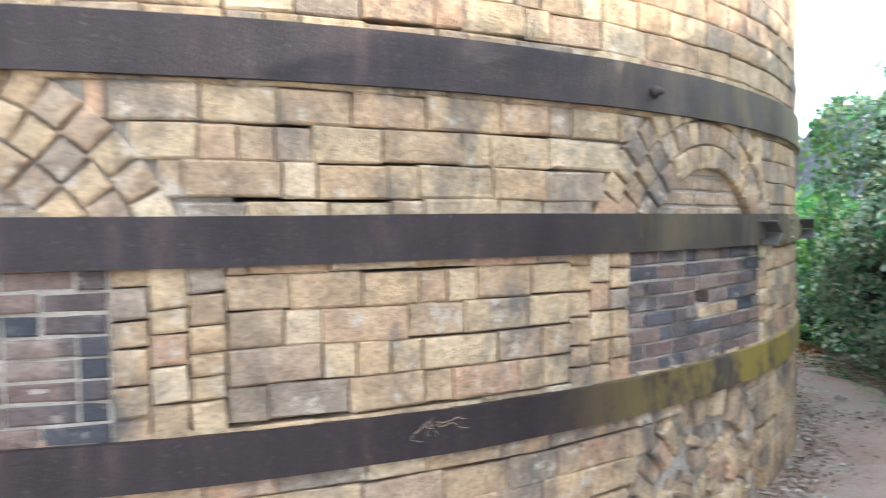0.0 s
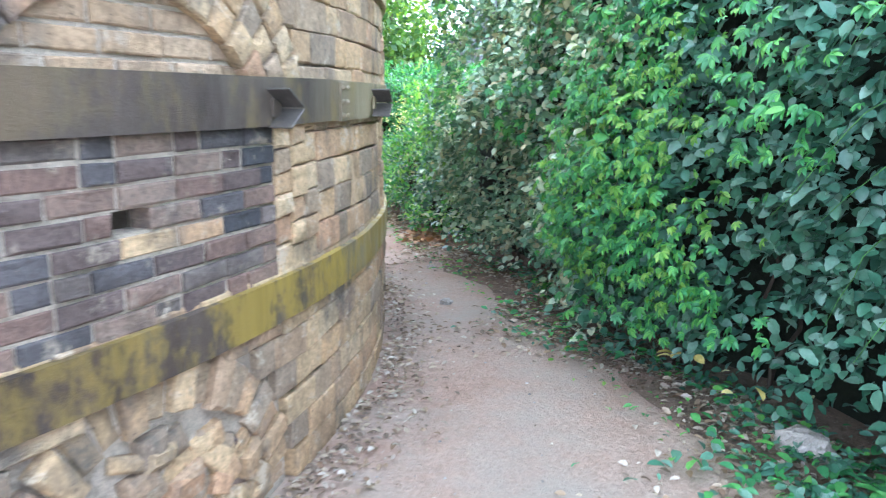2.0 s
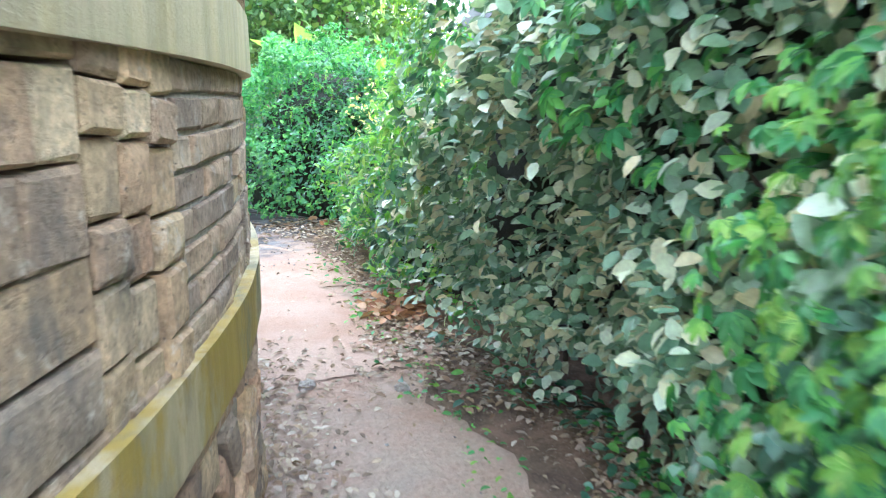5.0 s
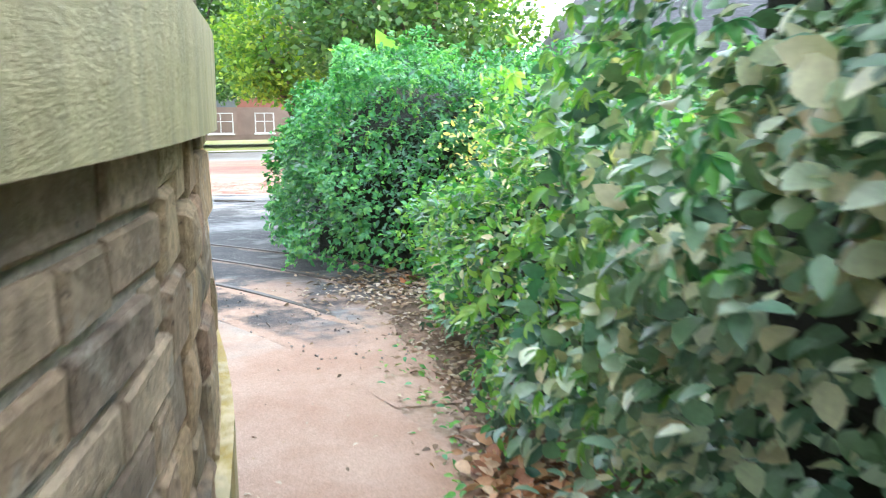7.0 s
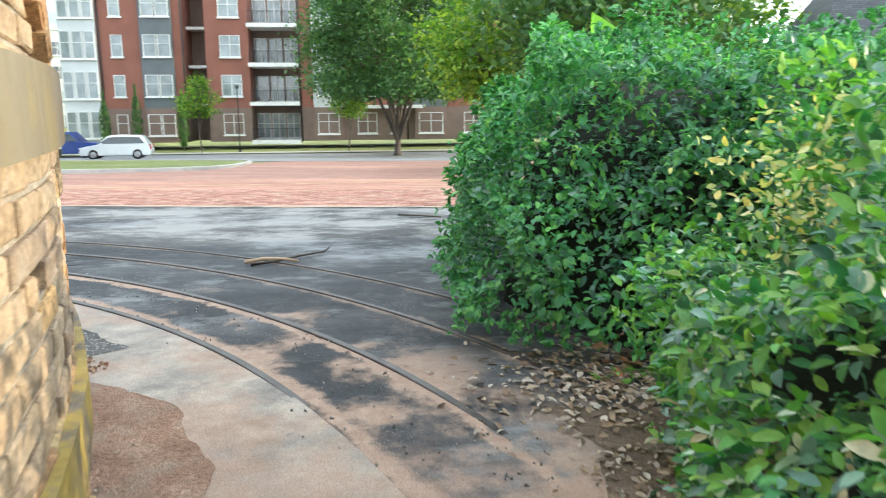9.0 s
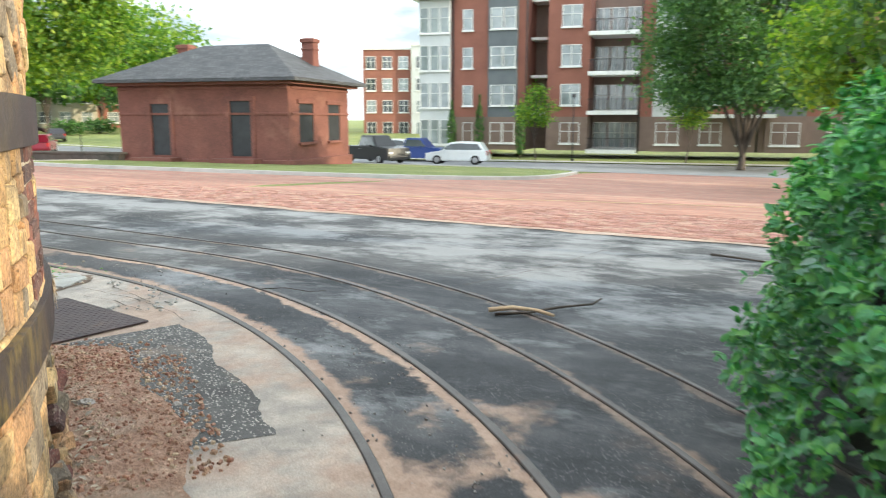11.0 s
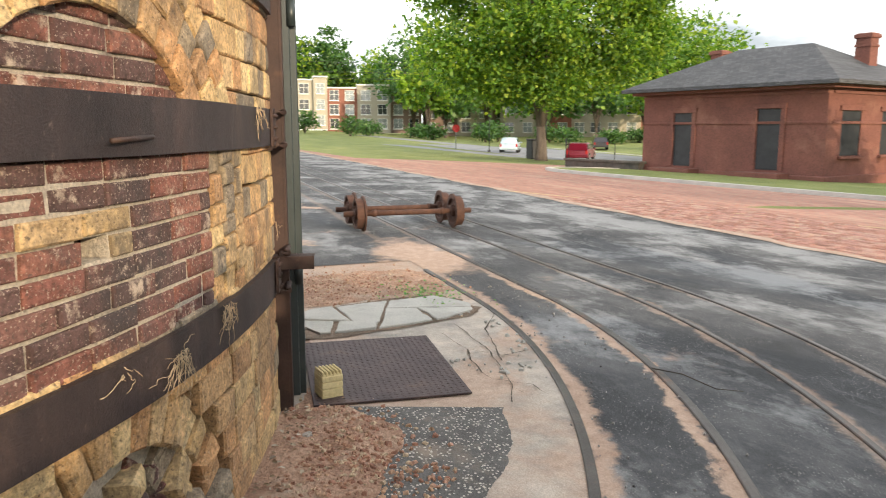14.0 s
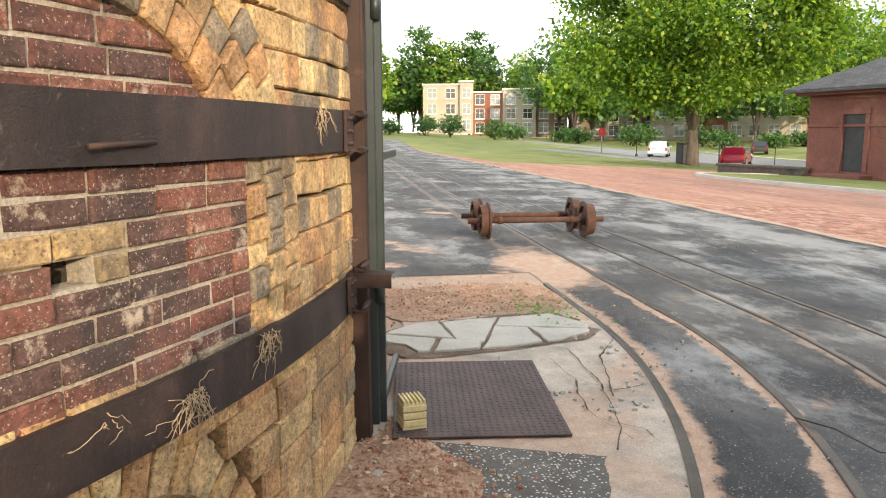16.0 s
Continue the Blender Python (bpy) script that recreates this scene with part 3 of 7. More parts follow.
def curved_slab(r0, r1, a0, a1, z0, z1, n, mat, name, parent, wob=0.0, seed=0.0, rows=2):
    """A curved plate between two radii; wob roughens the face."""
    vs, fs = [], []
    zs = [z0 + (z1 - z0) * j / (rows - 1) for j in range(rows)]
    k = rows + 2
    for i in range(n):
        a = radians(a0 + (a1 - a0) * i / (n - 1))
        ca, sa = math.cos(a), math.sin(a)
        e = wob * noise.noise(Vector((a * 9, seed, 0)))
        vs.append((KC[0] + r0 * ca, KC[1] + r0 * sa, z0 + e))
        for z in zs:
            r = r1 + wob * noise.noise(Vector((a * 22, z * 6, seed)))
            vs.append((KC[0] + r * ca, KC[1] + r * sa, z + e))
        vs.append((KC[0] + r0 * ca, KC[1] + r0 * sa, z1 + e))
    for i in range(n - 1):
        for j in range(k):
            p, q = i * k + j, i * k + (j + 1) % k
            fs.append((p, p + k, q + k, q))
    fs.append(tuple(range(k))[::-1])
    fs.append(tuple((n - 1) * k + j for j in range(k)))
    ob = mesh_ob(name, vs, fs, mat, parent)
    return ob


def build_kiln():
    rng = random.Random(4)
    kiln = tagged(new("brick_kiln"), "round beehive brick kiln of buff blocks with iron bands", "kiln")
    curved_slab(KR - 0.62, KR - 0.095, -109.9, 250, 0, WALL_H, 220, M_CORE, "wall_core", kiln, 0.01, 1.0, 24)
    # low dome over the ring wall
    vs, fs = [], []
    for j in range(13):
        e = radians(90 * j / 12)
        for i in range(72):
            a = 2 * math.pi * i / 72
            vs.append((KC[0] + (KR - 0.3) * math.cos(e) * math.cos(a), KC[1] + (KR - 0.3) * math.cos(e) * math.sin(a), WALL_H - 0.02 + 1.9 * math.sin(e)))
    for j in range(12):
        for i in range(72):
            fs.append((j * 72 + i, j * 72 + (i + 1) % 72, (j + 1) * 72 + (i + 1) % 72, (j + 1) * 72 + i))
    mesh_ob("dome", vs, fs, M_GOLD["island"], kiln, True)
    # iron bands
    for z0, z1 in (LOW, MID, TOP):
        band = curved_slab(KR - 0.02, KR + 0.026, -258.5, 77.3, z0, z1, 240, M_BAND, "iron_band", kiln, 0.004, z0, 4)
        band["label"] = "dark weathered iron band with yellow lichen"
    # coursed blocks
    heaps = {"buff": Heap(), "gold": Heap()}
    pitch, count = 0.1185, 0
    for row in range(int(WALL_H / pitch)):
        z0 = row * pitch + 0.004
        zc = z0 + pitch / 2
        for lo, hi in free_spans(zc):
            a = lo
            first = True
            while a < hi - 0.05:
                w = rng.choice((0.24, 0.26, 0.22, 0.30, 0.12, 0.115, 0.20, 0.27))
                if first and row % 2:
                    w *= 0.6
                first = False
                b = a + math.degrees(w / KR)
                if hi - b < 0.9:
                    b = hi
                w = radians(b - a) * KR
                mid = (a + b) / 2
                wav = 0.010 * noise.noise(Vector((mid * 0.15, row * 3.1, 0.5)))
                m = kiln_pose(mid, zc + wav, rng.uniform(-0.005, 0.005), rng.uniform(-0.022, 0.022), rng.uniform(-0.025, 0.025))
                near = (-62 < mid < -16 or 50 < mid < 77) and zc < 2.25 and count < 300
                tone = "gold" if mid > 22 and mid < 90 else "buff"
                mats = M_GOLD if tone == "gold" else M_BUFF
                ww, hh = w - rng.uniform(0.002, 0.009), pitch - rng.uniform(0.001, 0.009)
                if near and row % 2 == 0 or near and mid > 50:
                    put_piece("block", m, ww, hh, 0.09, 0.007, mats["object"], rng, kiln)
                    count += 1
                else:
                    vs, fs = piece_mesh("b", ww, hh, 0.09, 0.007, rng)
                    heaps[tone].add(vs, fs, m)
                a = b
    # bricked-up fire holes
    for k, c in enumerate(PANELS):
        deg = lambda s: c + math.degrees(s / KR)
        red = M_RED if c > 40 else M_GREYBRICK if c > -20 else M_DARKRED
        blk = (M_GOLD if c > 20 else M_BUFF)["object"]
        full = c != 25.3
        # mortar bed of the panel
        for s0, s1, z0, z1 in ((-HALF - 0.01, HALF + 0.01, LOW[1] - 0.05, 1.080), (-HALF - 0.01, HALF + 0.01, 1.142, MID[0] + 0.05), (-HALF - 0.01, -0.115, 1.0805, 1.1415), (0.01, HALF + 0.01, 1.0805, 1.1415)):
            curved_slab(KR - 0.09, KR - 0.013, deg(s0), deg(s1), z0, z1, 30, M_MORTAR, "pale_mortar_backing", kiln, 0.005, c, 8)
        pitch_r = 0.0665
        for row in range(8):
            z = LOW[1] - 0.006 + (row + 0.5) * pitch_r
            s = -HALF
            first = row % 2
            while s < HALF - 0.02:
                w = 0.105 if first or rng.random() < 0.15 else 0.205
                first = 0
                if HALF - (s + w) < 0.06:
                    w = HALF - s
                gone = row == 4 and -0.13 < s + w / 2 < 0.02
                if gone:
                    for e0, e1 in ((s, -0.118), (0.012, s + w)):
                        if e1 - e0 > 0.03:
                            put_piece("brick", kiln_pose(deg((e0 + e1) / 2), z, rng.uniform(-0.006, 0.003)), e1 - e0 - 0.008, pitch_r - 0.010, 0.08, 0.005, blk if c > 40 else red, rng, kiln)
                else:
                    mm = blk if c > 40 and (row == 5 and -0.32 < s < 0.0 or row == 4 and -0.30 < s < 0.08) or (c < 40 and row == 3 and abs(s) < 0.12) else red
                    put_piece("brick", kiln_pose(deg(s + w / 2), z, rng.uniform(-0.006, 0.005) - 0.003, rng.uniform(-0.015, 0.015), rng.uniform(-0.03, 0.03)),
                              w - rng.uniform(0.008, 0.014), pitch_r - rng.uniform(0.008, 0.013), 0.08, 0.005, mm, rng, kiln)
                s += w
        # quoins: three short stacks on each side
        for side in (-1, 1):
            for col in range(3):
                w = (QUOIN - HALF) / 3
                s = side * (HALF + (col + 0.5) * w)
                z = LOW[1] - 0.01
                while z < MID[0]:
                    h = rng.choice((0.075, 0.085, 0.10, 0.115))
                    ww = w
                    if z + h > MID[0] - 0.03:
                        h = MID[0] + 0.02 - z
                    put_piece("quoin_block", kiln_pose(deg(s), z + h / 2, rng.uniform(-0.01, 0.012), side * rng.uniform(0.0, 0.09), rng.uniform(-0.04, 0.04)),
                              ww - 0.006, h - 0.006, 0.09, 0.008, blk, rng, kiln)
                    z += h
        # relieving arch of three rings over a brick tympanum
        # tympanum mortar, widened past the arch so gaps there stay shallow and pale
        curved_slab(KR - 0.08, KR - 0.030, deg(-0.98), deg(0.98), MID[1] - 0.04, TOP[0] + 0.04, 40, M_MORTAR, "pale_mortar_backing", kiln, 0.004, c, 8)
        for row in range(4):
            z = MID[1] - 0.035 + (row + 0.5) * 0.068
            half = math.sqrt(max((ARCH_R[0] + 0.01) ** 2 - (z - 0.03 - ARCH_Z) ** 2, 0))
            s = -half
            first = row % 2
            while s < half - 0.02:
                w = 0.105 if first else 0.205
                first = 0
                if half - (s + w) < 0.06:
                    w = half - s
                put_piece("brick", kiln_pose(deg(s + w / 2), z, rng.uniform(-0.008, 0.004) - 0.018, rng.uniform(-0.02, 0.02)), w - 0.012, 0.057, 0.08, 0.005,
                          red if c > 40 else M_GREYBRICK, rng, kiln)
                s += w
        for ri in range(3):
            r0, r1 = ARCH_R[ri], ARCH_R[ri + 1]
            rm = (r0 + r1) / 2
            a_end = math.acos(min((MID[1] - 0.03 - ARCH_Z) / rm, 1))
            n = max(int(2 * a_end * rm / 0.098), 4)
            for i in range(n):
                g = -a_end + 2 * a_end * (i + 0.5) / n
                s, z = rm * math.sin(g), ARCH_Z + rm * math.cos(g)
                if z > TOP[0] + 0.06:
                    continue
                put_piece("voussoir", kiln_pose(deg(s), z, rng.uniform(-0.008, 0.008) + (0.012 if ri == 0 else 0.004), -g + rng.uniform(-0.03, 0.03)),
                          2 * a_end * rm / n - 0.006, r1 - r0 - 0.006, 0.10, 0.008, blk, rng, kiln, 0.9)
        # collapsed fire arch under the low band
        rm = sum(FIRE_R) / 2
        for i in range(21):
            g = radians(-90 + 180 * (i + 0.5) / 21)
            s, z = rm * math.sin(g), FIRE_Z + rm * math.cos(g)
            put_piece("voussoir", kiln_pose(deg(s), z, rng.uniform(-0.035, 0.02), -g + rng.uniform(-0.08, 0.08), rng.uniform(-0.12, 0.12)),
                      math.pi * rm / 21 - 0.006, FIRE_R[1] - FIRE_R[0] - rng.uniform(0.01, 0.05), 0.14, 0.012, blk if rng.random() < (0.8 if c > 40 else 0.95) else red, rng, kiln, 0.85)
        # pale backing added so the gaps in the rubble don't go black
        if True:
            back = 0.035 if c < 40 else 0.075
            curved_slab(KR - 0.09, KR - back, deg(-0.66), deg(0.66), 0.0, LOW[0] + 0.03, 30, M_MORTAR, "pale_mortar_backing", kiln, 0.01, c, 8)
        for i in range(80):
            rr = math.sqrt(rng.random()) * 0.47
            g = rng.uniform(-math.pi / 2, math.pi / 2)
            s, z = rr * math.sin(g), max(FIRE_Z + rr * math.cos(g), 0.04)
            put_piece("broken_brick", kiln_pose(deg(s), z, (rng.uniform(-0.05, 0.045) - 0.01) * (1.0 if c > 40 else 0.4), rng.uniform(-0.7, 0.7), rng.uniform(-0.5, 0.5) * (1.0 if c > 40 else 0.4)),
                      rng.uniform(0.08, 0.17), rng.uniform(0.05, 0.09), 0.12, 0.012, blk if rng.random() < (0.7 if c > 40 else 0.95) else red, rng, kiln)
    for tone, hp in heaps.items():
        ob = mesh_ob("block", hp.v, hp.f, (M_BUFF if tone == "buff" else M_GOLD)["island"], kiln)
        ob["kind"] = "stuff"
    return kiln


KILN = build_kiln()


def box_into(bm, m, sx, sy, sz, bev=0.0):
    g = bmesh.ops.create_cube(bm, size=1.0)
    bmesh.ops.transform(bm, matrix=m @ Matrix.Diagonal((sx, sy, sz, 1)), verts=g["verts"])
    if bev:
        es = {e for v in g["verts"] for e in v.link_edges}
        bmesh.ops.bevel(bm, geom=list(es), offset=bev, segments=1, affect="EDGES")


def box_part(name, m, sx, sy, sz, mat, parent=None, bev=0.0, label=""):
    bm = bmesh.new()
    box_into(bm, m, sx, sy, sz, bev)
    return part(name, bm, mat, parent, label)


def rod_part(name, p, q, r, mat, parent=None, seg=10, label="", r2=None):
    p, q = Vector(p), Vector(q)
    bm = bmesh.new()
    d = q - p
    bmesh.ops.create_cone(bm, cap_ends=True, segments=seg, radius1=r, radius2=r if r2 is None else r2, depth=d.length,
                          matrix=Matrix.Translation((p + q) / 2) @ d.to_track_quat("Z", "Y").to_matrix().to_4x4())
    return part(name, bm, mat, parent, label, True)


def tube(name, pts, r0, r1, mat, parent=None, seg=7):
    pts = [Vector(p) for p in pts]
    vs, fs = [], []
    for i, p in enumerate(pts):
        t = (pts[min(i + 1, len(pts) - 1)] - pts[max(i - 1, 0)]).normalized()
        a = t.orthogonal().normalized()
        b = t.cross(a)
        r = r0 + (r1 - r0) * i / (len(pts) - 1)
        for k in range(seg):
            g = 2 * math.pi * k / seg
            vs.append(p + r * (math.cos(g) * a + math.sin(g) * b))
    for i in range(len(pts) - 1):
        for k in range(seg):
            fs.append((i * seg + k, i * seg + (k + 1) % seg, (i + 1) * seg + (k + 1) % seg, (i + 1) * seg + k))
    fs.append(tuple(range(seg))[::-1])
    fs.append(tuple((len(pts) - 1) * seg + k for k in range(seg)))
    return mesh_ob(name, vs, fs, mat, parent, True)


def kiln_ironwork():
    # worn iron, lightened: the sky's reflection is partly in this grey
    m_sheen = surface("worn_iron_with_sky_sheen", [(0.3, (0.085, 0.078, 0.072)), (0.7, (0.17, 0.155, 0.14))], 14, 120, 0.4, 0.42, 0.4, 0.003, (0.20, 0.15, 0.06), 7, 0.60, 0.5)
    # riveted joint and stubs on the middle band
    for deg, z, w in ((-35.6, 1.395, 0.10), (-23.0, 1.405, 0.10)):
        st = tagged(new("iron_bracket"), "rusty angle bracket standing out from the iron band", "bracket")
        st.matrix_basis = kiln_pose(deg, z, 0.028)
        # two legs of a short angle iron, its corner to the north
        for nm, (x0, z0), (x1, z1) in (("upper_leg", (0.055, 0.062), (-0.045, 0.004)), ("lower_leg", (0.045, -0.062), (-0.045, -0.004))):
            ln, tilt = math.hypot(x1 - x0, z1 - z0), math.atan2(z0 - z1, x0 - x1)
            bm = bmesh.new()
            box_into(bm, pose((x0 + x1) / 2, 0.045, (z0 + z1) / 2) @ Matrix.Rotation(-tilt, 4, "Y"), ln, 0.085, 0.008, 0.002)
            part(nm, bm, m_sheen, st)
        bm = bmesh.new()
        box_into(bm, pose(0, 0.006, 0), 0.05, 0.012, 0.06, 0.002)
        part("foot", bm, M_BAND, st)
    rv = tagged(new("band_joint"), "riveted lap joint of the iron band", "joint plate")
    rv.matrix_basis = kiln_pose(-28.9, 1.412, 0.028)
    box_part("plate", pose(0, 0.004, 0), 0.10, 0.010, 0.155, M_BAND, rv, 0.002)
    for x in (-0.028, 0.028):
        for z in (-0.055, 0.0, 0.055):
            bm = bmesh.new()
            bmesh.ops.create_uvsphere(bm, u_segments=8, v_segments=5, radius=0.011, matrix=pose(x, 0.010, z))
            part("rivet", bm, M_BAND, rv, "", True)
    bolt = tagged(new("bolt"), "bolt standing out of the iron band", "bolt")
    rod_part("shank", kiln_pose(-47.2, 2.0, 0.02).translation, kiln_pose(-47.2, 2.0, 0.07).translation, 0.014, M_BAND, bolt)
    rod_part("nut", kiln_pose(-47.2, 2.0, 0.026).translation, kiln_pose(-47.2, 2.0, 0.045).translation, 0.026, M_BAND, bolt, 6)
    bent = tagged(new("bent_rod"), "thin rusty rod lying along the iron band", "rod")
    rod_part("rod", kiln_pose(60.9, 1.385, 0.035).translation, kiln_pose(58.6, 1.378, 0.05).translation, 0.007, M_RUST, bent)
    # end post of the bands: an iron channel with pins and lugs
    post = tagged(new("iron_post"), "tall brown rusty iron channel post at the kiln doorway", "post")
    base = kiln_pose(77.9, 0, -0.042)
    for nm, m, sx, sy, sz in (("web", pose(0, 0.02, 1.65), 0.012, 0.15, 3.3), ("flange", pose(-0.045, 0.10, 1.65), 0.10, 0.014, 3.3), ("flange", pose(-0.045, -0.055, 1.65), 0.10, 0.014, 3.3)):
        box_part(nm, base @ m, sx, sy, sz, M_RUST, post, 0.002)
    for z in (1.485, 1.335, 0.84, 0.66):
        tube("hook", [kiln_pose(75.9, z, 0.036).translation, kiln_pose(76.1, z, 0.075).translation, base @ Vector((0.07, 0.105, z)), base @ Vector((-0.02, 0.105, z))], 0.015, 0.015, M_RUST, post, 8)
    for z, h in ((1.415, 0.165), (0.745, 0.15)):
        lug = box_part("lug_plate", kiln_pose(75.5, z, 0.034), 0.10, 0.014, h, M_RUST, post, 0.002)
        for x in (-0.025, 0.025):
            for dz in (-0.05, 0, 0.05):
                bm = bmesh.new()
                bmesh.ops.create_uvsphere(bm, u_segments=8, v_segments=5, radius=0.010, matrix=kiln_pose(75.5, z + dz, 0.043) @ pose(x, 0, 0))
                part("rivet", bm, M_RUST, lug, "", True)
    # dark discs on the web; the shade inside bolt holes is only coloured on
    for z in (1.78, 2.05):
        rod_part("bolt_hole_disc", base @ Vector((0.008, 0.03, z)), base @ Vector((0.004, 0.03, z)), 0.011, M_CORE, post)
    br = tagged(new("channel_bracket"), "short rusty channel bracket standing out by the post", "bracket")
    bb = kiln_pose(76.6, 0.79, 0.0)
    box_part("top_flange", bb @ pose(0.02, 0.10, 0.03), 0.09, 0.19, 0.008, M_RUST, br, 0.001)
    box_part("web", bb @ pose(0.06, 0.10, 0.0), 0.008, 0.19, 0.055, M_RUST, br, 0.001)
    # green gate leaf folded back behind the post
    m_gate = surface("dark_green_gate_paint", [(0.3, (0.018, 0.028, 0.030)), (0.7, (0.035, 0.045, 0.046))], 6, 90, 0.3, 0.4, 0.2, 0.002, (0.09, 0.06, 0.05), 5, 0.66)
    gate = tagged(new("steel_gate"), "dark green steel gate leaf folded back beside the post", "gate")
    gb = kiln_pose(78.9, 0, 0.078)
    box_part("gate_tube", gb @ pose(0, 0, 1.33), 0.03, 0.042, 2.55, m_gate, gate, 0.004)
    box_part("gate_tube", gb @ pose(-0.03, 0.034, 1.33), 0.03, 0.034, 2.55, m_gate, gate, 0.004)
    for z in (0.12, 1.3, 2.5):
        box_part("gate_rail", gb @ pose(-0.45, 0.02, z), 0.82, 0.03, 0.04, m_gate, gate, 0.004)
    for z in (0.70, 1.95):
        rod_part("hinge", gb @ Vector((0.012, 0.03, z - 0.06)), gb @ Vector((0.012, 0.03, z + 0.06)), 0.022, m_gate, gate)
    bm = bmesh.new()
    bmesh.ops.create_uvsphere(bm, u_segments=12, v_segments=8, radius=0.026, matrix=gb @ pose(0, 0, 2.63))
    part("finial", bm, m_gate, gate, "", True)


kiln_ironwork()

# ---- foliage ----


def leaf_material(name, palette, rough=0.45, trans=0.25, by="island"):
    m, nt, n, l, b = nodes_of(name, rough)
    rnd = rand_of(nt, by)
    col = ramp_node(nt, rnd, [(i / len(palette), c) for i, c in enumerate(palette)], "CONSTANT")
    pos = pos_of(nt)
    col = mix_node(nt, 0.6, col, ramp_node(nt, noise_node(nt, pos, 1.1, 3), [(0.3, 0.6), (0.5, 1.0), (0.7, 1.4)]), "MULTIPLY")
    col = mix_node(nt, 0.5, col, ramp_node(nt, noise_node(nt, pos, 60, 3), [(0.3, 0.7), (0.7, 1.3)]), "MULTIPLY")
    l.new(col, b.inputs["Base Color"])
    tr = n.new("ShaderNodeBsdfTranslucent")
    l.new(mix_node(nt, 1.0, col, (1.25, 1.5, 0.6), "MULTIPLY"), tr.inputs["Color"])
    mx = n.new("ShaderNodeMixShader")
    mx.inputs["Fac"].default_value = trans
    l.new(b.outputs[0], mx.inputs[1])
    l.new(tr.outputs[0], mx.inputs[2])
    l.new(mx.outputs[0], n["Material Output"].inputs["Surface"])
    return m


LEAF_U = np.array([0, .5, 1.0, .18, .5, .8, .18, .5, .8])
LEAF_V = np.array([0, 0, 0, .36, .5, .32, -.36, -.5, -.32])
LEAF_W = np.array([0, .04, -.10, .08, .12, .04, .08, .12, .04])
LEAF_F = np.array([(0, 1, 4, 3), (1, 2, 5, 4), (0, 6, 7, 1), (1, 7, 8, 2)])
SIMPLE_F = np.array([(0, 4, 2, 7)])


def unit(a):
    return a / np.maximum(np.linalg.norm(a, axis=1, keepdims=True), 1e-9)


def leaf_object(name, P, D, N, L, ratio, mat, parent=None, simple=False):
    """Many leaves: P their stalks, D the way they point, N their faces, L their lengths."""
    D = unit(D)
    S = unit(np.cross(D, N))
    U = np.cross(S, D)
    lu, lv, lw, lf = LEAF_U, LEAF_V, LEAF_W, LEAF_F
    if simple:
        keep = [0, 4, 2, 7]
        lu, lv, lw, lf = lu[keep], lv[keep], lw[keep], np.array([(0, 1, 2, 3)])
    L3 = L[:, None, None]
    V = P[:, None, :] + L3 * (lu[None, :, None] * D[:, None, :] + (ratio * lv)[None, :, None] * S[:, None, :] + lw[None, :, None] * U[:, None, :])
    k = len(lu)
    F = (lf[None] + (np.arange(len(P)) * k)[:, None, None]).reshape(-1, 4)
    me = bpy.data.meshes.new(name)
    V = V.reshape(-1, 3).astype(np.float32)
    me.vertices.add(len(V))
    me.vertices.foreach_set("co", V.ravel())
    me.loops.add(F.size)
    me.loops.foreach_set("vertex_index", F.ravel().astype(np.int32))
    me.polygons.add(len(F))
    me.polygons.foreach_set("loop_start", np.arange(0, F.size, 4, dtype=np.int32))
    me.update(calc_edges=True)
    me.polygons.foreach_set("use_smooth", [True] * len(F))
    me.materials.append(mat)
    ob = new(name, me)
    if parent:
        ob.parent = parent
    ob["kind"] = "stuff"
    return ob


M_BARK = surface("grey_brown_bark", [(0.3, (0.07, 0.055, 0.045)), (0.7, (0.15, 0.12, 0.10))], 5, 40, 0.6, 0.95, 1.0, 0.03, None, 1, 0.5, 0, (1, 1, 0.2))
M_TWIG = surface("dark_twig", [(0.3, (0.035, 0.028, 0.022)), (0.7, (0.08, 0.06, 0.045))], 8, 60, 0.5, 0.9, 0.5, 0.01)
# near-black colour stands in for the shade deep inside the foliage
M_SHADE = surface("foliage_inner_shade", [(0.3, (0.006, 0.010, 0.005)), (0.7, (0.016, 0.024, 0.010))], 9, 60, 0.6, 0.95, 1.0, 0.05)
DEEP = [(0.050, 0.135, 0.085), (0.066, 0.175, 0.110), (0.110, 0.230, 0.160), (0.040, 0.110, 0.075), (0.175, 0.300, 0.240), (0.085, 0.200, 0.145)]
CREEP = [(0.072, 0.256, 0.080), (0.104, 0.320, 0.088), (0.056, 0.208, 0.080), (0.160, 0.416, 0.096), (0.080, 0.272, 0.112)]
BRIGHT = [(0.135, 0.324, 0.068), (0.203, 0.405, 0.081), (0.108, 0.270, 0.068), (0.270, 0.446, 0.108), (0.162, 0.351, 0.054)]
OLIVE = [(0.15, 0.26, 0.15), (0.22, 0.36, 0.22), (0.46, 0.44, 0.28), (0.56, 0.64, 0.46), (0.20, 0.36, 0.26), (0.62, 0.64, 0.46), (0.10, 0.19, 0.12), (0.17, 0.29, 0.20), (0.58, 0.70, 0.58), (0.26, 0.40, 0.28)]
CROWN = [(0.14, 0.25, 0.030), (0.20, 0.31, 0.032), (0.10, 0.20, 0.030), (0.28, 0.36, 0.038), (0.075, 0.16, 0.028)]
LM_DEEP, LM_CREEP = leaf_material("deep_green_leaf", DEEP, 0.38, 0.15), leaf_material("creeper_leaf", CREEP, 0.45, 0.25)
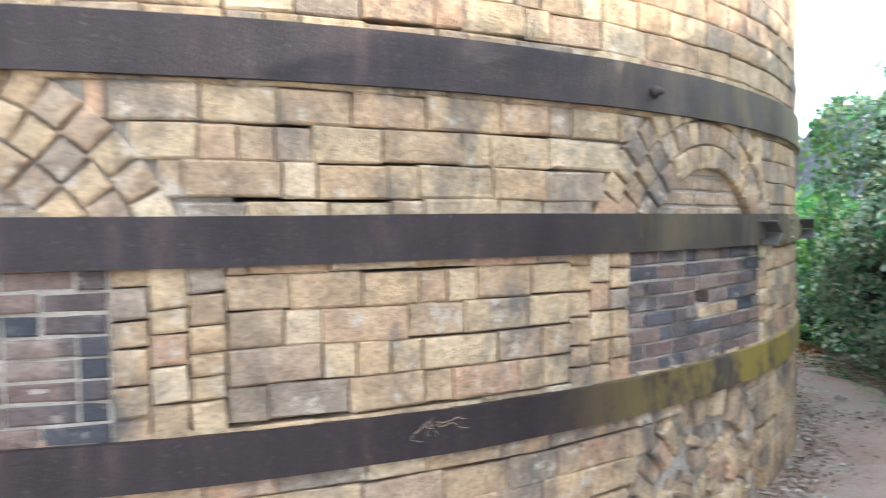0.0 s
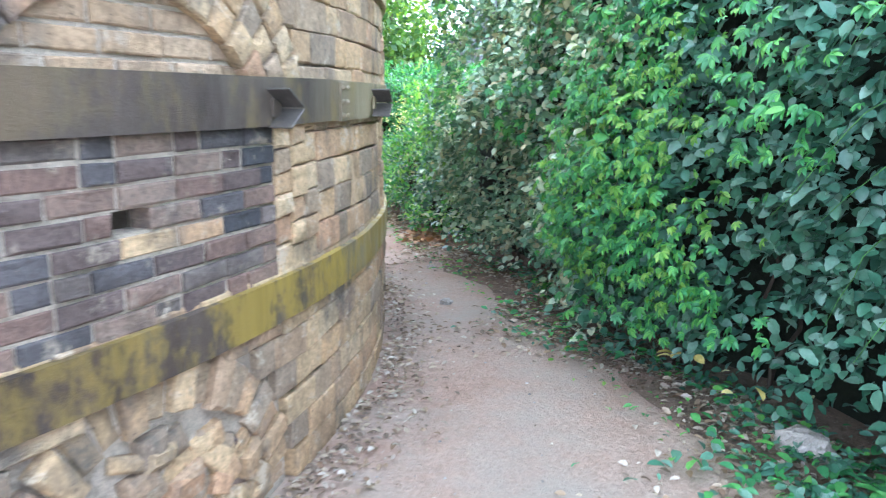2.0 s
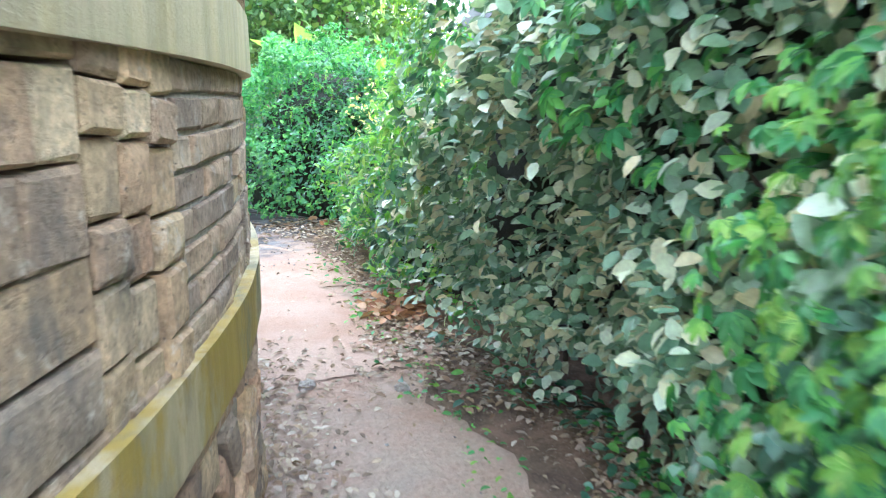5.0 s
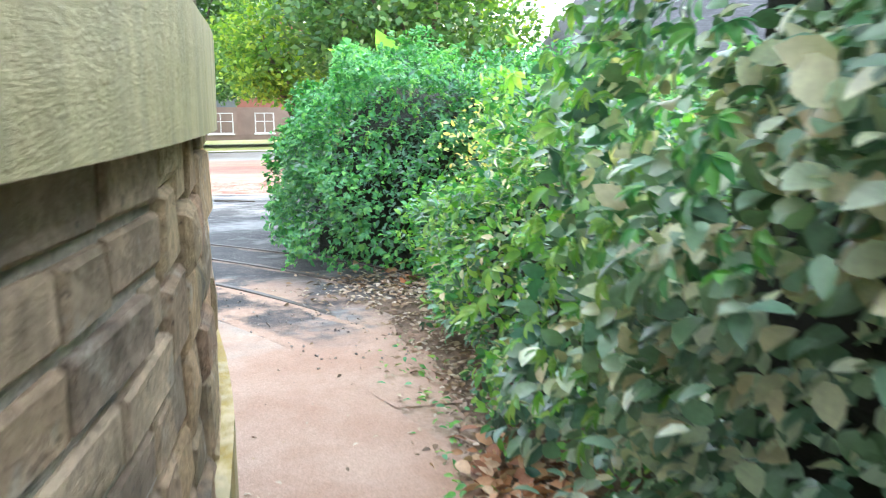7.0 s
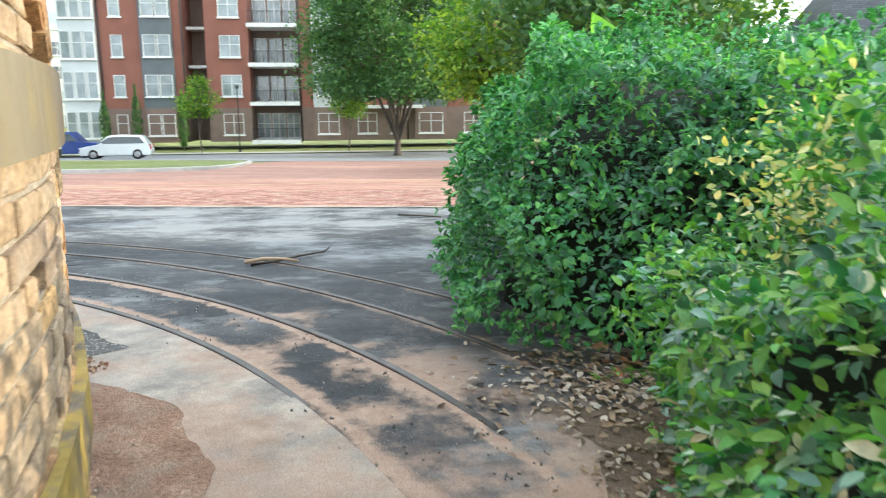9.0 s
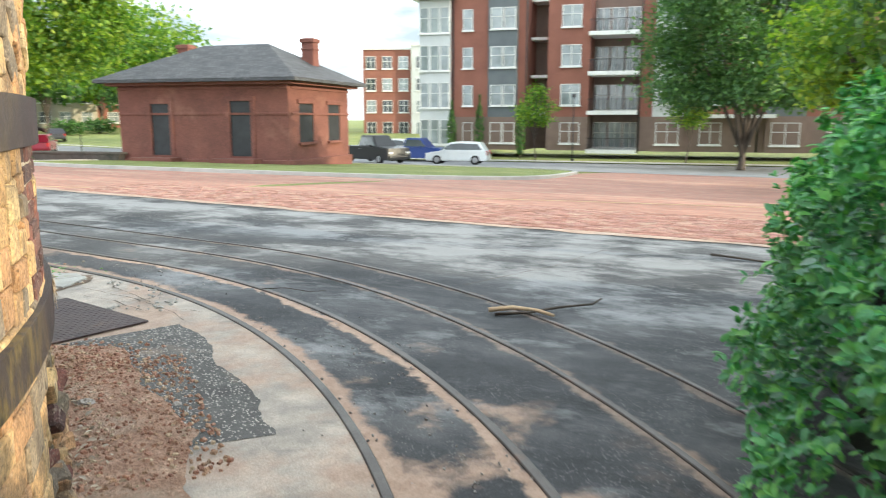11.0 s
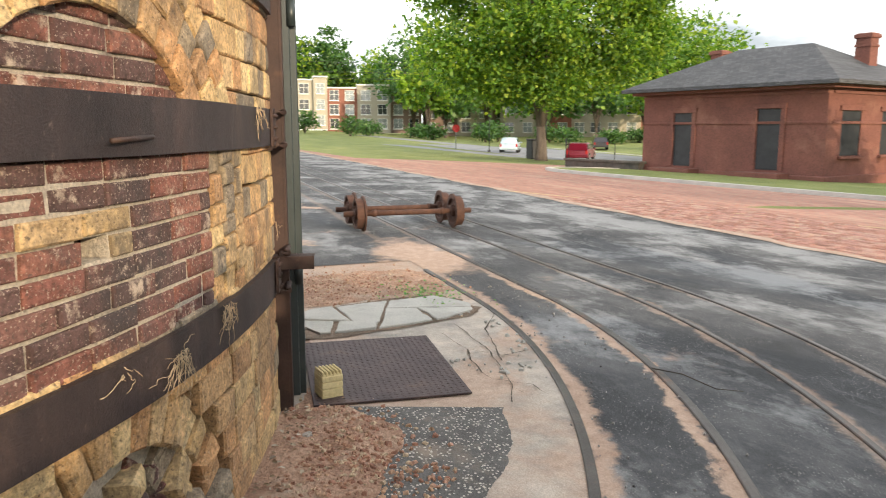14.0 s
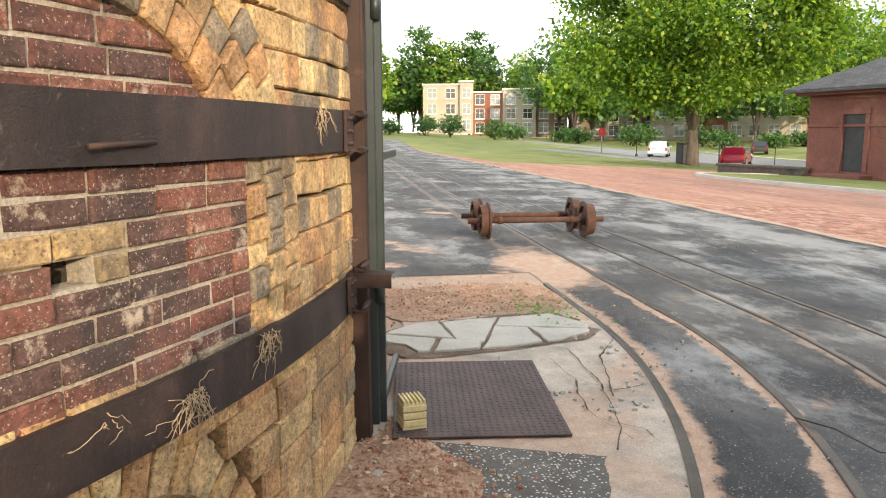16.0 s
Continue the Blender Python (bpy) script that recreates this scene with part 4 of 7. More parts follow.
LM_BRIGHT, LM_OLIVE = leaf_material("bright_green_leaf", BRIGHT, 0.5, 0.35), leaf_material("olive_silvery_leaf", OLIVE, 0.34, 0.16)
LM_CROWN = leaf_material("tree_crown_leaf", CROWN, 0.55, 0.40)
LM_DARKCROWN = leaf_material("shaded_crown_leaf", [(0.055, 0.13, 0.035), (0.075, 0.16, 0.04), (0.042, 0.105, 0.033), (0.10, 0.185, 0.045)], 0.55, 0.3)
LM_DRY = leaf_material("dry_leaf", [(0.30, 0.22, 0.15), (0.22, 0.15, 0.10), (0.42, 0.34, 0.26), (0.16, 0.12, 0.09), (0.36, 0.30, 0.25), (0.50, 0.44, 0.38)], 0.85, 0.1)
LM_RUSSET = leaf_material("russet_leaf", [(0.34, 0.17, 0.09), (0.40, 0.24, 0.14), (0.28, 0.14, 0.09), (0.46, 0.33, 0.22)], 0.8, 0.1)
LM_FLOWER = leaf_material("cream_flower", [(0.75, 0.66, 0.30), (0.80, 0.74, 0.45), (0.70, 0.58, 0.20), (0.62, 0.62, 0.35)], 0.6, 0.3)

gen = np.random.default_rng(11)


def fbm(p, scale, seed):
    return np.array([noise.fractal(Vector((q[0] * scale, q[1] * scale, q[2] * scale + seed)), 1.0, 2.0, 4) for q in p])


def fan(P, D, N, L, spread=(-1.15, -0.6, 0.0, 0.6, 1.15), scale=(0.7, 0.9, 1.0, 0.9, 0.7)):
    """Turns each leaf into a hand-shaped leaf of five leaflets."""
    D = unit(D)
    S = unit(np.cross(D, N))
    outP, outD, outN, outL = [], [], [], []
    for a, k in zip(spread, scale):
        outP.append(P), outD.append(D * math.cos(a) + S * math.sin(a)), outN.append(N), outL.append(L * k)
    return map(np.concatenate, (outP, outD, outN, outL))


# backing sheet that paints the dark between the leaves
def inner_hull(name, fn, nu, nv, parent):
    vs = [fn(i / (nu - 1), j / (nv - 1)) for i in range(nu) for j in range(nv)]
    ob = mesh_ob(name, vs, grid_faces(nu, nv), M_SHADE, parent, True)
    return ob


def hedge_face(y, z):
    """Where the tall hedge's face stands at a place along it and a height."""
    b = 4.10 - 0.28 * np.sin(np.clip(z / 2.7, 0, 1) * math.pi) - 0.10 * np.sin(y * 1.7 + 0.6) - 0.08 * np.sin(z * 3.1 + y * 2.3)
    b = b - 0.04 * np.clip((y - 8.8) / 1.6, 0, 1) + 0.45 * np.clip((5.6 - y) / 3.0, 0, 1)
    return b + 0.22 * np.clip((z - 2.4) / 0.8, 0, 2)


def build_tall_hedge():
    hedge = tagged(new("tall_hedge"), "tall dense evergreen hedge overgrown with creeper", "hedge")
    # near-black hull inside; the shade behind the leaves is in its colour
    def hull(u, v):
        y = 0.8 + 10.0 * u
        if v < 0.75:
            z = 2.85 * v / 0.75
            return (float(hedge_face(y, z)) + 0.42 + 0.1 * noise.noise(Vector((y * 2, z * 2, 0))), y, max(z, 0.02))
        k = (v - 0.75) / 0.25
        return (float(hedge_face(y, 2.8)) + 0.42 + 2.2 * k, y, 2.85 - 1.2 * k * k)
    inner_hull("shade_hull", hull, 60, 30, hedge)
    # end sheets in the same painted shade
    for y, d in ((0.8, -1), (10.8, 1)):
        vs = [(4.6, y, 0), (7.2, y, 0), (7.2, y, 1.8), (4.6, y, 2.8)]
        mesh_ob("shade_hull", vs, [(0, 1, 2, 3)], M_SHADE, hedge)
    rng = random.Random(3)
    for i in range(46):
        y = rng.uniform(1.5, 10.6)
        p = [(float(hedge_face(y, 0)) + rng.uniform(0.15, 0.5), y, 0.0)]
        for k in range(5):
            p.append((p[-1][0] + rng.uniform(-0.12, 0.06), p[-1][1] + rng.uniform(-0.15, 0.15), p[-1][2] + rng.uniform(0.15, 0.35)))
        tube("stem", p, 0.014, 0.005, M_TWIG, hedge, 6)
    n = 64000
    y = gen.uniform(1.0, 11.0, n)
    z = gen.uniform(0.05, 3.05, n)
    P = np.c_[np.zeros(n), y, z]
    clump = fbm(P, 1.9, 2.0)
    hole = fbm(P, 2.6, 9.0)
    depth = gen.exponential(0.12, n) - 0.22 * clump + 0.03
    keep = (hole > np.where(y < 7.2, -0.20, -0.34)) | (z > 2.0)
    keep &= (z > 0.40 + 0.22 * np.sin(y * 3)) | (gen.random(n) < 0.40)
    P[:, 0] = hedge_face(y, z) + depth
    top = 2.75 + 0.25 * np.sin(y * 2.1) + 0.15 * np.sin(y * 5.3)
    keep &= z < top
    P, y, z = P[keep], y[keep], z[keep]
    n = len(P)
    D = np.c_[gen.normal(-0.55, 0.5, n), gen.normal(0, 0.7, n), gen.normal(-0.20, 0.55, n)]
    N = np.c_[gen.normal(-0.7, 0.45, n), gen.normal(0, 0.45, n), gen.normal(0.75, 0.4, n)]
    L = gen.uniform(0.042, 0.082, n)
    olive = (y > 8.1 + 0.35 * np.sin(z * 3)) & (y < 10.8)
    leaf_object("leaf", P[olive], D[olive], N[olive], L[olive], 0.66, LM_OLIVE, hedge)
    leaf_object("leaf", P[~olive], D[~olive], N[~olive], L[~olive], 0.64, LM_DEEP, hedge)
    # creeper hanging in curtains of hand-shaped leaves
    curtain = fbm(P * [0.0, 1.0, 0.30], 1.5, 5.0) + 0.16 * (z - 1.5) - 0.55 * np.abs(np.clip(y - 7.5, -9, 9)) ** 1.5 * 0.5
    cp = P[(curtain > 0.0) & (y > 5.4) & (y < 9.4)][::4].copy()
    cp[:, 0] -= 0.05 + gen.exponential(0.04, len(cp))
    k = len(cp)
    fp = fan(cp, np.c_[gen.normal(-0.45, 0.3, k), gen.normal(0, 0.4, k), gen.normal(-0.6, 0.3, k)],
             np.c_[gen.normal(-0.8, 0.3, k), gen.normal(0, 0.4, k), gen.normal(0.6, 0.3, k)], gen.uniform(0.04, 0.078, k))
    leaf_object("creeper_leaf", *fp, 0.44, LM_CREEP, hedge)
    # bright young shoots hanging in tails
    for y0, z0, ln, mat, sz in ((7.2, 2.5, 1.6, LM_BRIGHT, 0.05), (8.1, 2.7, 1.4, LM_CREEP, 0.06), (7.65, 1.9, 1.3, LM_CREEP, 0.06), (6.8, 2.4, 1.2, LM_CREEP, 0.06), (5.6, 2.5, 0.8, LM_CREEP, 0.055),
                               (7.45, 1.6, 1.1, LM_BRIGHT, 0.05), (8.0, 1.3, 0.8, LM_BRIGHT, 0.045), (10.7, 2.6, 1.9, LM_BRIGHT, 0.06), (10.4, 2.7, 1.6, LM_CREEP, 0.06), (7.8, 1.2, 0.9, LM_CREEP, 0.055), (7.3, 1.1, 0.7, LM_CREEP, 0.055)):
        k = 150
        t = gen.random(k)
        q = np.c_[np.zeros(k), y0 + 0.22 * gen.normal(0, 1, k) * (1 - 0.4 * t) + 0.15 * np.sin(t * 5), z0 - ln * t]
        q[:, 0] = hedge_face(q[:, 1], q[:, 2]) - 0.10 + gen.normal(0, 0.05, k)
        leaf_object("creeper_leaf", *fan(q, np.c_[gen.normal(-0.4, 0.3, k), gen.normal(0, 0.5, k), gen.normal(-0.6, 0.3, k)],
                                        np.c_[gen.normal(-0.8, 0.3, k), gen.normal(0, 0.3, k), gen.normal(0.5, 0.3, k)], gen.uniform(0.6, 1.2, k) * sz), 0.40, mat, hedge)
    # crown and back of the hedge
    for k, place in ((9000, "top"), (7000, "back")):
        yy, uu = gen.uniform(0.7, 10.9, k), gen.random(k)
        if place == "top":
            q = np.c_[hedge_face(yy, 2.8) + 0.3 + 2.4 * uu, yy, 2.92 - 1.2 * uu * uu + gen.normal(0, 0.07, k)]
        else:
            q = np.c_[hedge_face(yy, 2.8) + 2.72 + gen.normal(0, 0.06, k), yy, 0.05 + 1.65 * uu]
        o = np.array([0.1, 0, 1.0] if place == "top" else [1.0, 0, 0.2])
        leaf_object("leaf", q, o * 0.4 + gen.normal(0, 0.6, (k, 3)), o + gen.normal(0, 0.4, (k, 3)), gen.uniform(0.07, 0.12, k), 0.55, LM_DEEP, hedge)
    # back sheet, again with the shade in its colour
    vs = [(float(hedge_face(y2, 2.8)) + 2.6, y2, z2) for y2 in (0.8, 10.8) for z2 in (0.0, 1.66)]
    mesh_ob("shade_hull", vs, [(0, 1, 3, 2)], M_SHADE, hedge)
    # pale tendrils
    for i in range(16):
        y0, z0 = rng.uniform(4.2, 6.4), rng.uniform(1.0, 2.0)
        p, d = Vector((float(hedge_face(y0, z0)) - 0.05, y0, z0)), Vector((-0.05, rng.uniform(-0.06, 0.06), -0.02))
        pts = [p.copy()]
        for k in range(7):
            p = p + d
            d = Vector((d.x * 0.8 + rng.uniform(-0.02, 0.01), d.y + rng.uniform(-0.03, 0.03), d.z - 0.012))
            pts.append(p.copy())
        tube("tendril", pts, 0.0025, 0.001, LM_BRIGHT, hedge, 4)
    return hedge


def mound(name, label, c, rx, ry, h, expo, n, size, mats, hull_in=0.35, seed=1.0, ragged_amp=0.22, fans=0, strands=0):
    """A bush: a near-black hull, coloured as inner shade, under an uneven skin of leaves."""
    bush = tagged(new(name), label, "bush")
    def surf_at(a, e, k):
        ca, sa = np.cos(a), np.sin(a)
        q = (np.abs(ca) ** expo + np.abs(sa) ** expo) ** (-1 / expo)
        rr = np.cos(e) ** 0.55
        return np.stack([c[0] + k * rx * q * ca * rr, c[1] + k * ry * q * sa * rr, k * h * np.sin(e) ** 0.85 + 0 * a], -1)
    def hull(u, v):
        p = surf_at(np.array(2 * math.pi * u), np.array(0.001 + 1.56 * v), 1 - hull_in / max(rx, 0.1))
        w = 1 + 0.10 * noise.noise(Vector((p[0] * 1.5, p[1] * 1.5, p[2] * 1.5 + seed)))
        return (c[0] + (p[0] - c[0]) * w, c[1] + (p[1] - c[1]) * w, float(gz(c[0], c[1])) + max(p[2] * w, 0.0))
    inner_hull("shade_hull", hull, 48, 18, bush)
    a, e = gen.uniform(0, 2 * math.pi, n), np.arcsin(gen.uniform(0.02, 1, n) ** 0.9)
    P = surf_at(a, e, 1.0)
    bumps = fbm(P, 1.6, seed)
    k = 1 + ragged_amp * bumps / max(rx, 1) * 1.6 - gen.exponential(0.085, n) / rx
    P = surf_at(a, e, k)
    O = unit(np.c_[np.cos(a) * np.cos(e), np.sin(a) * np.cos(e), np.sin(e)])
    P[:, 2] += float(gz(c[0], c[1]))
    ok = (P[:, 2] > 0.04) & ((fbm(P, 2.8, seed + 4) > -0.5) | (P[:, 2] > 0.7 * h))
    P, O, b2 = P[ok], O[ok], bumps[ok]
    n = len(P)
    D = O * 0.55 + gen.normal(0, 0.5, (n, 3)) + np.array([0, 0, -0.25])
    N = O * 0.8 + gen.normal(0, 0.4, (n, 3)) + np.array([0, 0, 0.6])
    L = gen.uniform(0.7, 1.3, n) * size
    sel = gen.random(n) + 0.5 * b2
    for i, mt in enumerate(mats):
        lo, hi = i / len(mats), (i + 1) / len(mats)
        m = (sel >= lo if i else sel > -9) & (sel < hi if i < len(mats) - 1 else sel < 9)
        if m.any():
            if fans and i == len(mats) - 1:
                leaf_object("leaf", *fan(P[m], D[m], N[m], L[m]), 0.5, mt, bush)
            else:
                leaf_object("leaf", P[m], D[m], N[m], L[m], 0.5, mt, bush)
    # stray shoots that break the outline
    rng = random.Random(int(seed * 7))
    for i in range(34):
        g, el = rng.uniform(0, 2 * math.pi), rng.uniform(0.05, 1.3)
        p = Vector(surf_at(np.array(g), np.array(el), 0.93))
        p.z += float(gz(c[0], c[1]))
        o = Vector((math.cos(g) * math.cos(el), math.sin(g) * math.cos(el), math.sin(el)))
        d = (o + Vector((rng.uniform(-0.5, 0.5), rng.uniform(-0.5, 0.5), rng.uniform(-0.1, 0.5)))).normalized() * 0.07
        pts = [p.copy()]
        for k2 in range(6):
            p = p + d
            d = d + Vector((rng.uniform(-0.015, 0.015), rng.uniform(-0.015, 0.015), -0.012))
            pts.append(p.copy())
        if min(q.z for q in pts) < 0.03:
            continue
        tube("shoot", pts, 0.004, 0.0015, LM_BRIGHT, bush, 4)
        q = np.array([tuple(v) for v in pts[2:]]).repeat(4, 0)
        m = len(q)
        leaf_object("leaf", q, gen.normal(0, 0.6, (m, 3)) + np.array(o), gen.normal(0, 0.4, (m, 3)) + np.array([0, 0, 0.8]), gen.uniform(0.5, 1.0, m) * size, 0.5, mats[-1], bush)
    # leafy strands trailing down over the skin
    knots, ways = [], []
    for i in range(strands):
        g, el = rng.uniform(0, 2 * math.pi), rng.uniform(0.5, 1.25)
        p = Vector(surf_at(np.array(g), np.array(el), 0.97))
        p.z += float(gz(c[0], c[1]))
        o = Vector((math.cos(g), math.sin(g), 0))
        d = o * 0.026 + Vector((rng.uniform(-0.03, 0.03), rng.uniform(-0.03, 0.03), rng.uniform(0.0, 0.05)))
        for k2 in range(rng.randrange(6, 12)):
            p = p + d
            d = d * 0.86 + Vector((rng.uniform(-0.006, 0.006), rng.uniform(-0.006, 0.006), -0.011))
            if p.z < 0.05:
                break
            for side in (-1, 1, 0):
                knots.append(tuple(p))
                ways.append((d.x * 8 - side * o.y, d.y * 8 + side * o.x, d.z * 8 - 0.2))
    if knots:
        q, w = np.array(knots), np.array(ways)
        m = len(q)
        pickm = gen.random(m) < 0.5
        for sel2, mt in ((pickm, LM_BRIGHT), (~pickm, LM_CREEP)):
            k3 = int(sel2.sum())
            leaf_object("leaf", q[sel2] + gen.normal(0, 0.006, (k3, 3)), w[sel2] + gen.normal(0, 0.25, (k3, 3)), gen.normal(0, 0.3, (k3, 3)) + [0, 0, 1.0], gen.uniform(0.45, 0.85, k3) * size, 0.45, mt, bush)
    return bush


HEDGE = build_tall_hedge()
LOW_BUSH = mound("low_bush", "rounded honeysuckle bush with cream flowers beside the path", (5.74, 12.75), 1.85, 2.35, 1.50, 2.4, 42000, 0.056, (LM_OLIVE, LM_DEEP, LM_CREEP, LM_BRIGHT), 0.35, 2.0, 0.30, 0, 120)
k = 420
fl = np.c_[4.35 + gen.normal(0, 0.14, k), 13.55 + gen.normal(0, 0.35, k), 1.12 + gen.normal(0, 0.10, k)]
fl[300:] = np.c_[4.9 + gen.normal(0, 0.4, 120), 12.9 + gen.normal(0, 0.8, 120), 1.36 + gen.normal(0, 0.08, 120)]
leaf_object("flower", fl, gen.normal(0, 1, (k, 3)) + [-0.4, -0.4, 0.5], gen.normal(0, 1, (k, 3)), gen.uniform(0.025, 0.05, k), 0.45, LM_FLOWER, LOW_BUSH)
mound("vine_bush", "large bush smothered in dark green vine leaves", (5.13, 17.05), 2.12, 2.35, 1.95, 2.7, 44000, 0.056, (LM_DEEP, LM_CREEP, LM_CREEP, LM_CREEP), 0.4, 5.0, 0.24, 1, 260)


def tree(name, label, x, y, height, crown_r, crown_lo, leaves, size, mat, seed, trunk_r=0.3, flat=1.0):
    """A tapered trunk that forks into limbs, and a crown of leaf clumps round the limbs' ends."""
    rng = random.Random(seed)
    g0 = float(gz(x, y))
    t = tagged(new(name), label, "tree")
    fork = g0 + crown_lo
    lean = rng.uniform(-0.3, 0.3)
    tube("trunk", [(x, y, g0 - 0.05), (x + 0.02, y, g0 + 0.3), (x + lean * 0.4, y + 0.05, (g0 + fork) / 2), (x + lean, y, fork)], trunk_r * 1.25, trunk_r * 0.75, M_BARK, t, 12)
    cz, rz = g0 + (height + crown_lo) / 2, (height - crown_lo) / 2
    ends = []
    for i in range(9):
        a = 2 * math.pi * i / 9 + rng.uniform(-0.3, 0.3)
        el = rng.uniform(0.15, 1.25)
        e = Vector((x + crown_r * 0.72 * math.cos(a) * math.cos(el), y + crown_r * 0.72 * math.sin(a) * math.cos(el), cz + rz * 0.75 * math.sin(el) * rng.uniform(0.2, 1.0)))
        s = Vector((x + lean * 0.8, y, fork - rng.uniform(0.0, 0.5)))
        m1 = s.lerp(e, 0.35) + Vector((rng.uniform(-0.4, 0.4), rng.uniform(-0.4, 0.4), 0.25 * rz))
        m2 = s.lerp(e, 0.7) + Vector((rng.uniform(-0.4, 0.4), rng.uniform(-0.4, 0.4), 0.18 * rz))
        tube("limb", [s, m1, m2, e], trunk_r * 0.55, 0.04, M_BARK, t, 7)
        ends += [m1, m2, e]
    cl = []
    n_cl = 60 if leaves < 40000 else 150
    while len(cl) < n_cl:
        v = np.array([rng.gauss(0, 1), rng.gauss(0, 1), rng.gauss(0, 1)])
        v = v / np.linalg.norm(v) * rng.uniform(0.62, 0.98)
        v[2] = max(v[2], -0.42 if leaves < 60000 else -0.72)
        cl.append((x + crown_r * v[0] * (1 + 0.12 * math.sin(3 * v[1] + seed)), y + crown_r * v[1], cz + rz * v[2] * flat))
    cl = np.array(cl + [tuple(e) for e in ends])
    idx = gen.integers(0, len(cl), leaves)
    spread = crown_r * (0.16 if leaves < 40000 else 0.105)
    off = gen.normal(0, 1, (leaves, 3)) * [spread, spread, spread * 0.6]
    P = cl[idx] + off
    P[:, 2] = np.maximum(P[:, 2], g0 + crown_lo * 0.55)
    O = unit(off + [0, 0, 0.3 * spread])
    leaf_object("crown", P, O + gen.normal(0, 0.7, (leaves, 3)), O * 0.4 + gen.normal(0, 0.5, (leaves, 3)) + [0, 0, 0.7], gen.uniform(0.6, 1.4, leaves) * size, 0.7, mat, t, simple=True)
    return t


tree("broad_tree", "broad spreading tree with bright green crown on the lawn", -45.5, 40.3, 20.0, 8.8, 2.4, 95000, 0.30, LM_CROWN, 3, 0.42)
tree("tree", "green tree behind the brick building", -57, 61, 13.5, 6.0, 4.0, 7000, 0.45, LM_CROWN, 4, 0.3)
tree("street_tree", "leafy tree with low hanging branches by the street", -4.2, 67.0, 15.0, 7.4, 1.2, 42000, 0.27, LM_DARKCROWN, 5, 0.26)
for i, (x, y, h, r) in enumerate(((6.5, 32, 7.5, 3.4), (9.2, 38, 9, 3.6), (26, 52, 11, 5), (3.5, 42, 8, 3.2))):
    tree("tree", "leafy tree standing behind the hedge", x, y, h, r, 1.3, 9000, 0.24, LM_CROWN if i % 2 else LM_DARKCROWN, 20 + i, 0.2)

# ---- buildings ----
M_BLDRED = surface("dark_red_brick_wall", [(0.3, (0.125, 0.050, 0.040)), (0.7, (0.20, 0.080, 0.060))], 0.8, 14, 0.6, 0.92, 0.5, 0.01, (0.25, 0.125, 0.09), 0.7, 0.60)
M_APTRED = surface("orange_red_brick_wall", [(0.3, (0.22, 0.09, 0.065)), (0.7, (0.29, 0.12, 0.085))], 0.6, 20, 0.25, 0.92, 0.3, 0.01)
M_APTBROWN = surface("brown_brick_wall", [(0.3, (0.17, 0.12, 0.10)), (0.7, (0.24, 0.17, 0.14))], 0.6, 20, 0.25, 0.92, 0.3, 0.01)
M_APTGREY = surface("slate_grey_cladding", [(0.3, (0.10, 0.115, 0.125)), (0.7, (0.14, 0.155, 0.165))], 0.6, 20, 0.2, 0.7, 0.2, 0.01)
M_APTPALE = surface("pale_grey_cladding", [(0.3, (0.48, 0.50, 0.50)), (0.7, (0.58, 0.60, 0.60))], 0.6, 20, 0.2, 0.7, 0.2, 0.01)
M_CREAM = surface("cream_render", [(0.3, (0.34, 0.31, 0.25)), (0.7, (0.43, 0.39, 0.32))], 0.6, 20, 0.2, 0.85, 0.2, 0.01)
M_WHITE = surface("white_painted_trim", [(0.3, (0.70, 0.70, 0.68)), (0.7, (0.80, 0.80, 0.78))], 3, 40, 0.15, 0.6, 0.1, 0.004)
M_BLACK = surface("black_painted_board", [(0.3, (0.014, 0.015, 0.018)), (0.7, (0.028, 0.030, 0.034))], 3, 40, 0.2, 0.6, 0.2, 0.004)
M_DARKMETAL = surface("dark_metal", [(0.3, (0.03, 0.03, 0.032)), (0.7, (0.05, 0.05, 0.052))], 4, 60, 0.2, 0.5, 0.2, 0.003, None, 1, 0.5, 0.5)


def glass_material(name, tint):
    m, nt, n, l, b = nodes_of(name, 0.08)
    pos = pos_of(nt)
    col = ramp_node(nt, noise_node(nt, pos, 0.9, 3), [(0.35, tuple(0.6 * c for c in tint)), (0.65, tint)])
    l.new(col, b.inputs["Base Color"])
    b.inputs["Specular IOR Level"].default_value = 0.9
    return m


M_PANE = glass_material("window_glass_with_blinds", (0.30, 0.34, 0.35))
M_DARKPANE = glass_material("dark_window_glass", (0.05, 0.06, 0.065))


def shingle_material():
    m, nt, n, l, b = nodes_of("dark_slate_roof", 0.75)
    pos = pos_of(nt)
    bt = n.new("ShaderNodeTexBrick")
    mp = n.new("ShaderNodeMapping")
    mp.inputs["Scale"].default_value = (1, 0.2, 1.8)
    mp.inputs["Rotation"].default_value = (radians(90), 0, 0)
    l.new(pos, mp.inputs["Vector"])
    l.new(mp.outputs["Vector"], bt.inputs["Vector"])
    bt.inputs["Scale"].default_value = 2.2
    bt.inputs["Color1"].default_value, bt.inputs["Color2"].default_value, bt.inputs["Mortar"].default_value = (0.045, 0.048, 0.055, 1), (0.085, 0.086, 0.095, 1), (0.025, 0.025, 0.028, 1)
    col = mix_node(nt, 0.7, bt.outputs["Color"], ramp_node(nt, noise_node(nt, pos, 1.2, 5), [(0.3, 0.6), (0.7, 1.3)]), "MULTIPLY")
    l.new(col, b.inputs["Base Color"])
    return m


M_ROOF = shingle_material()


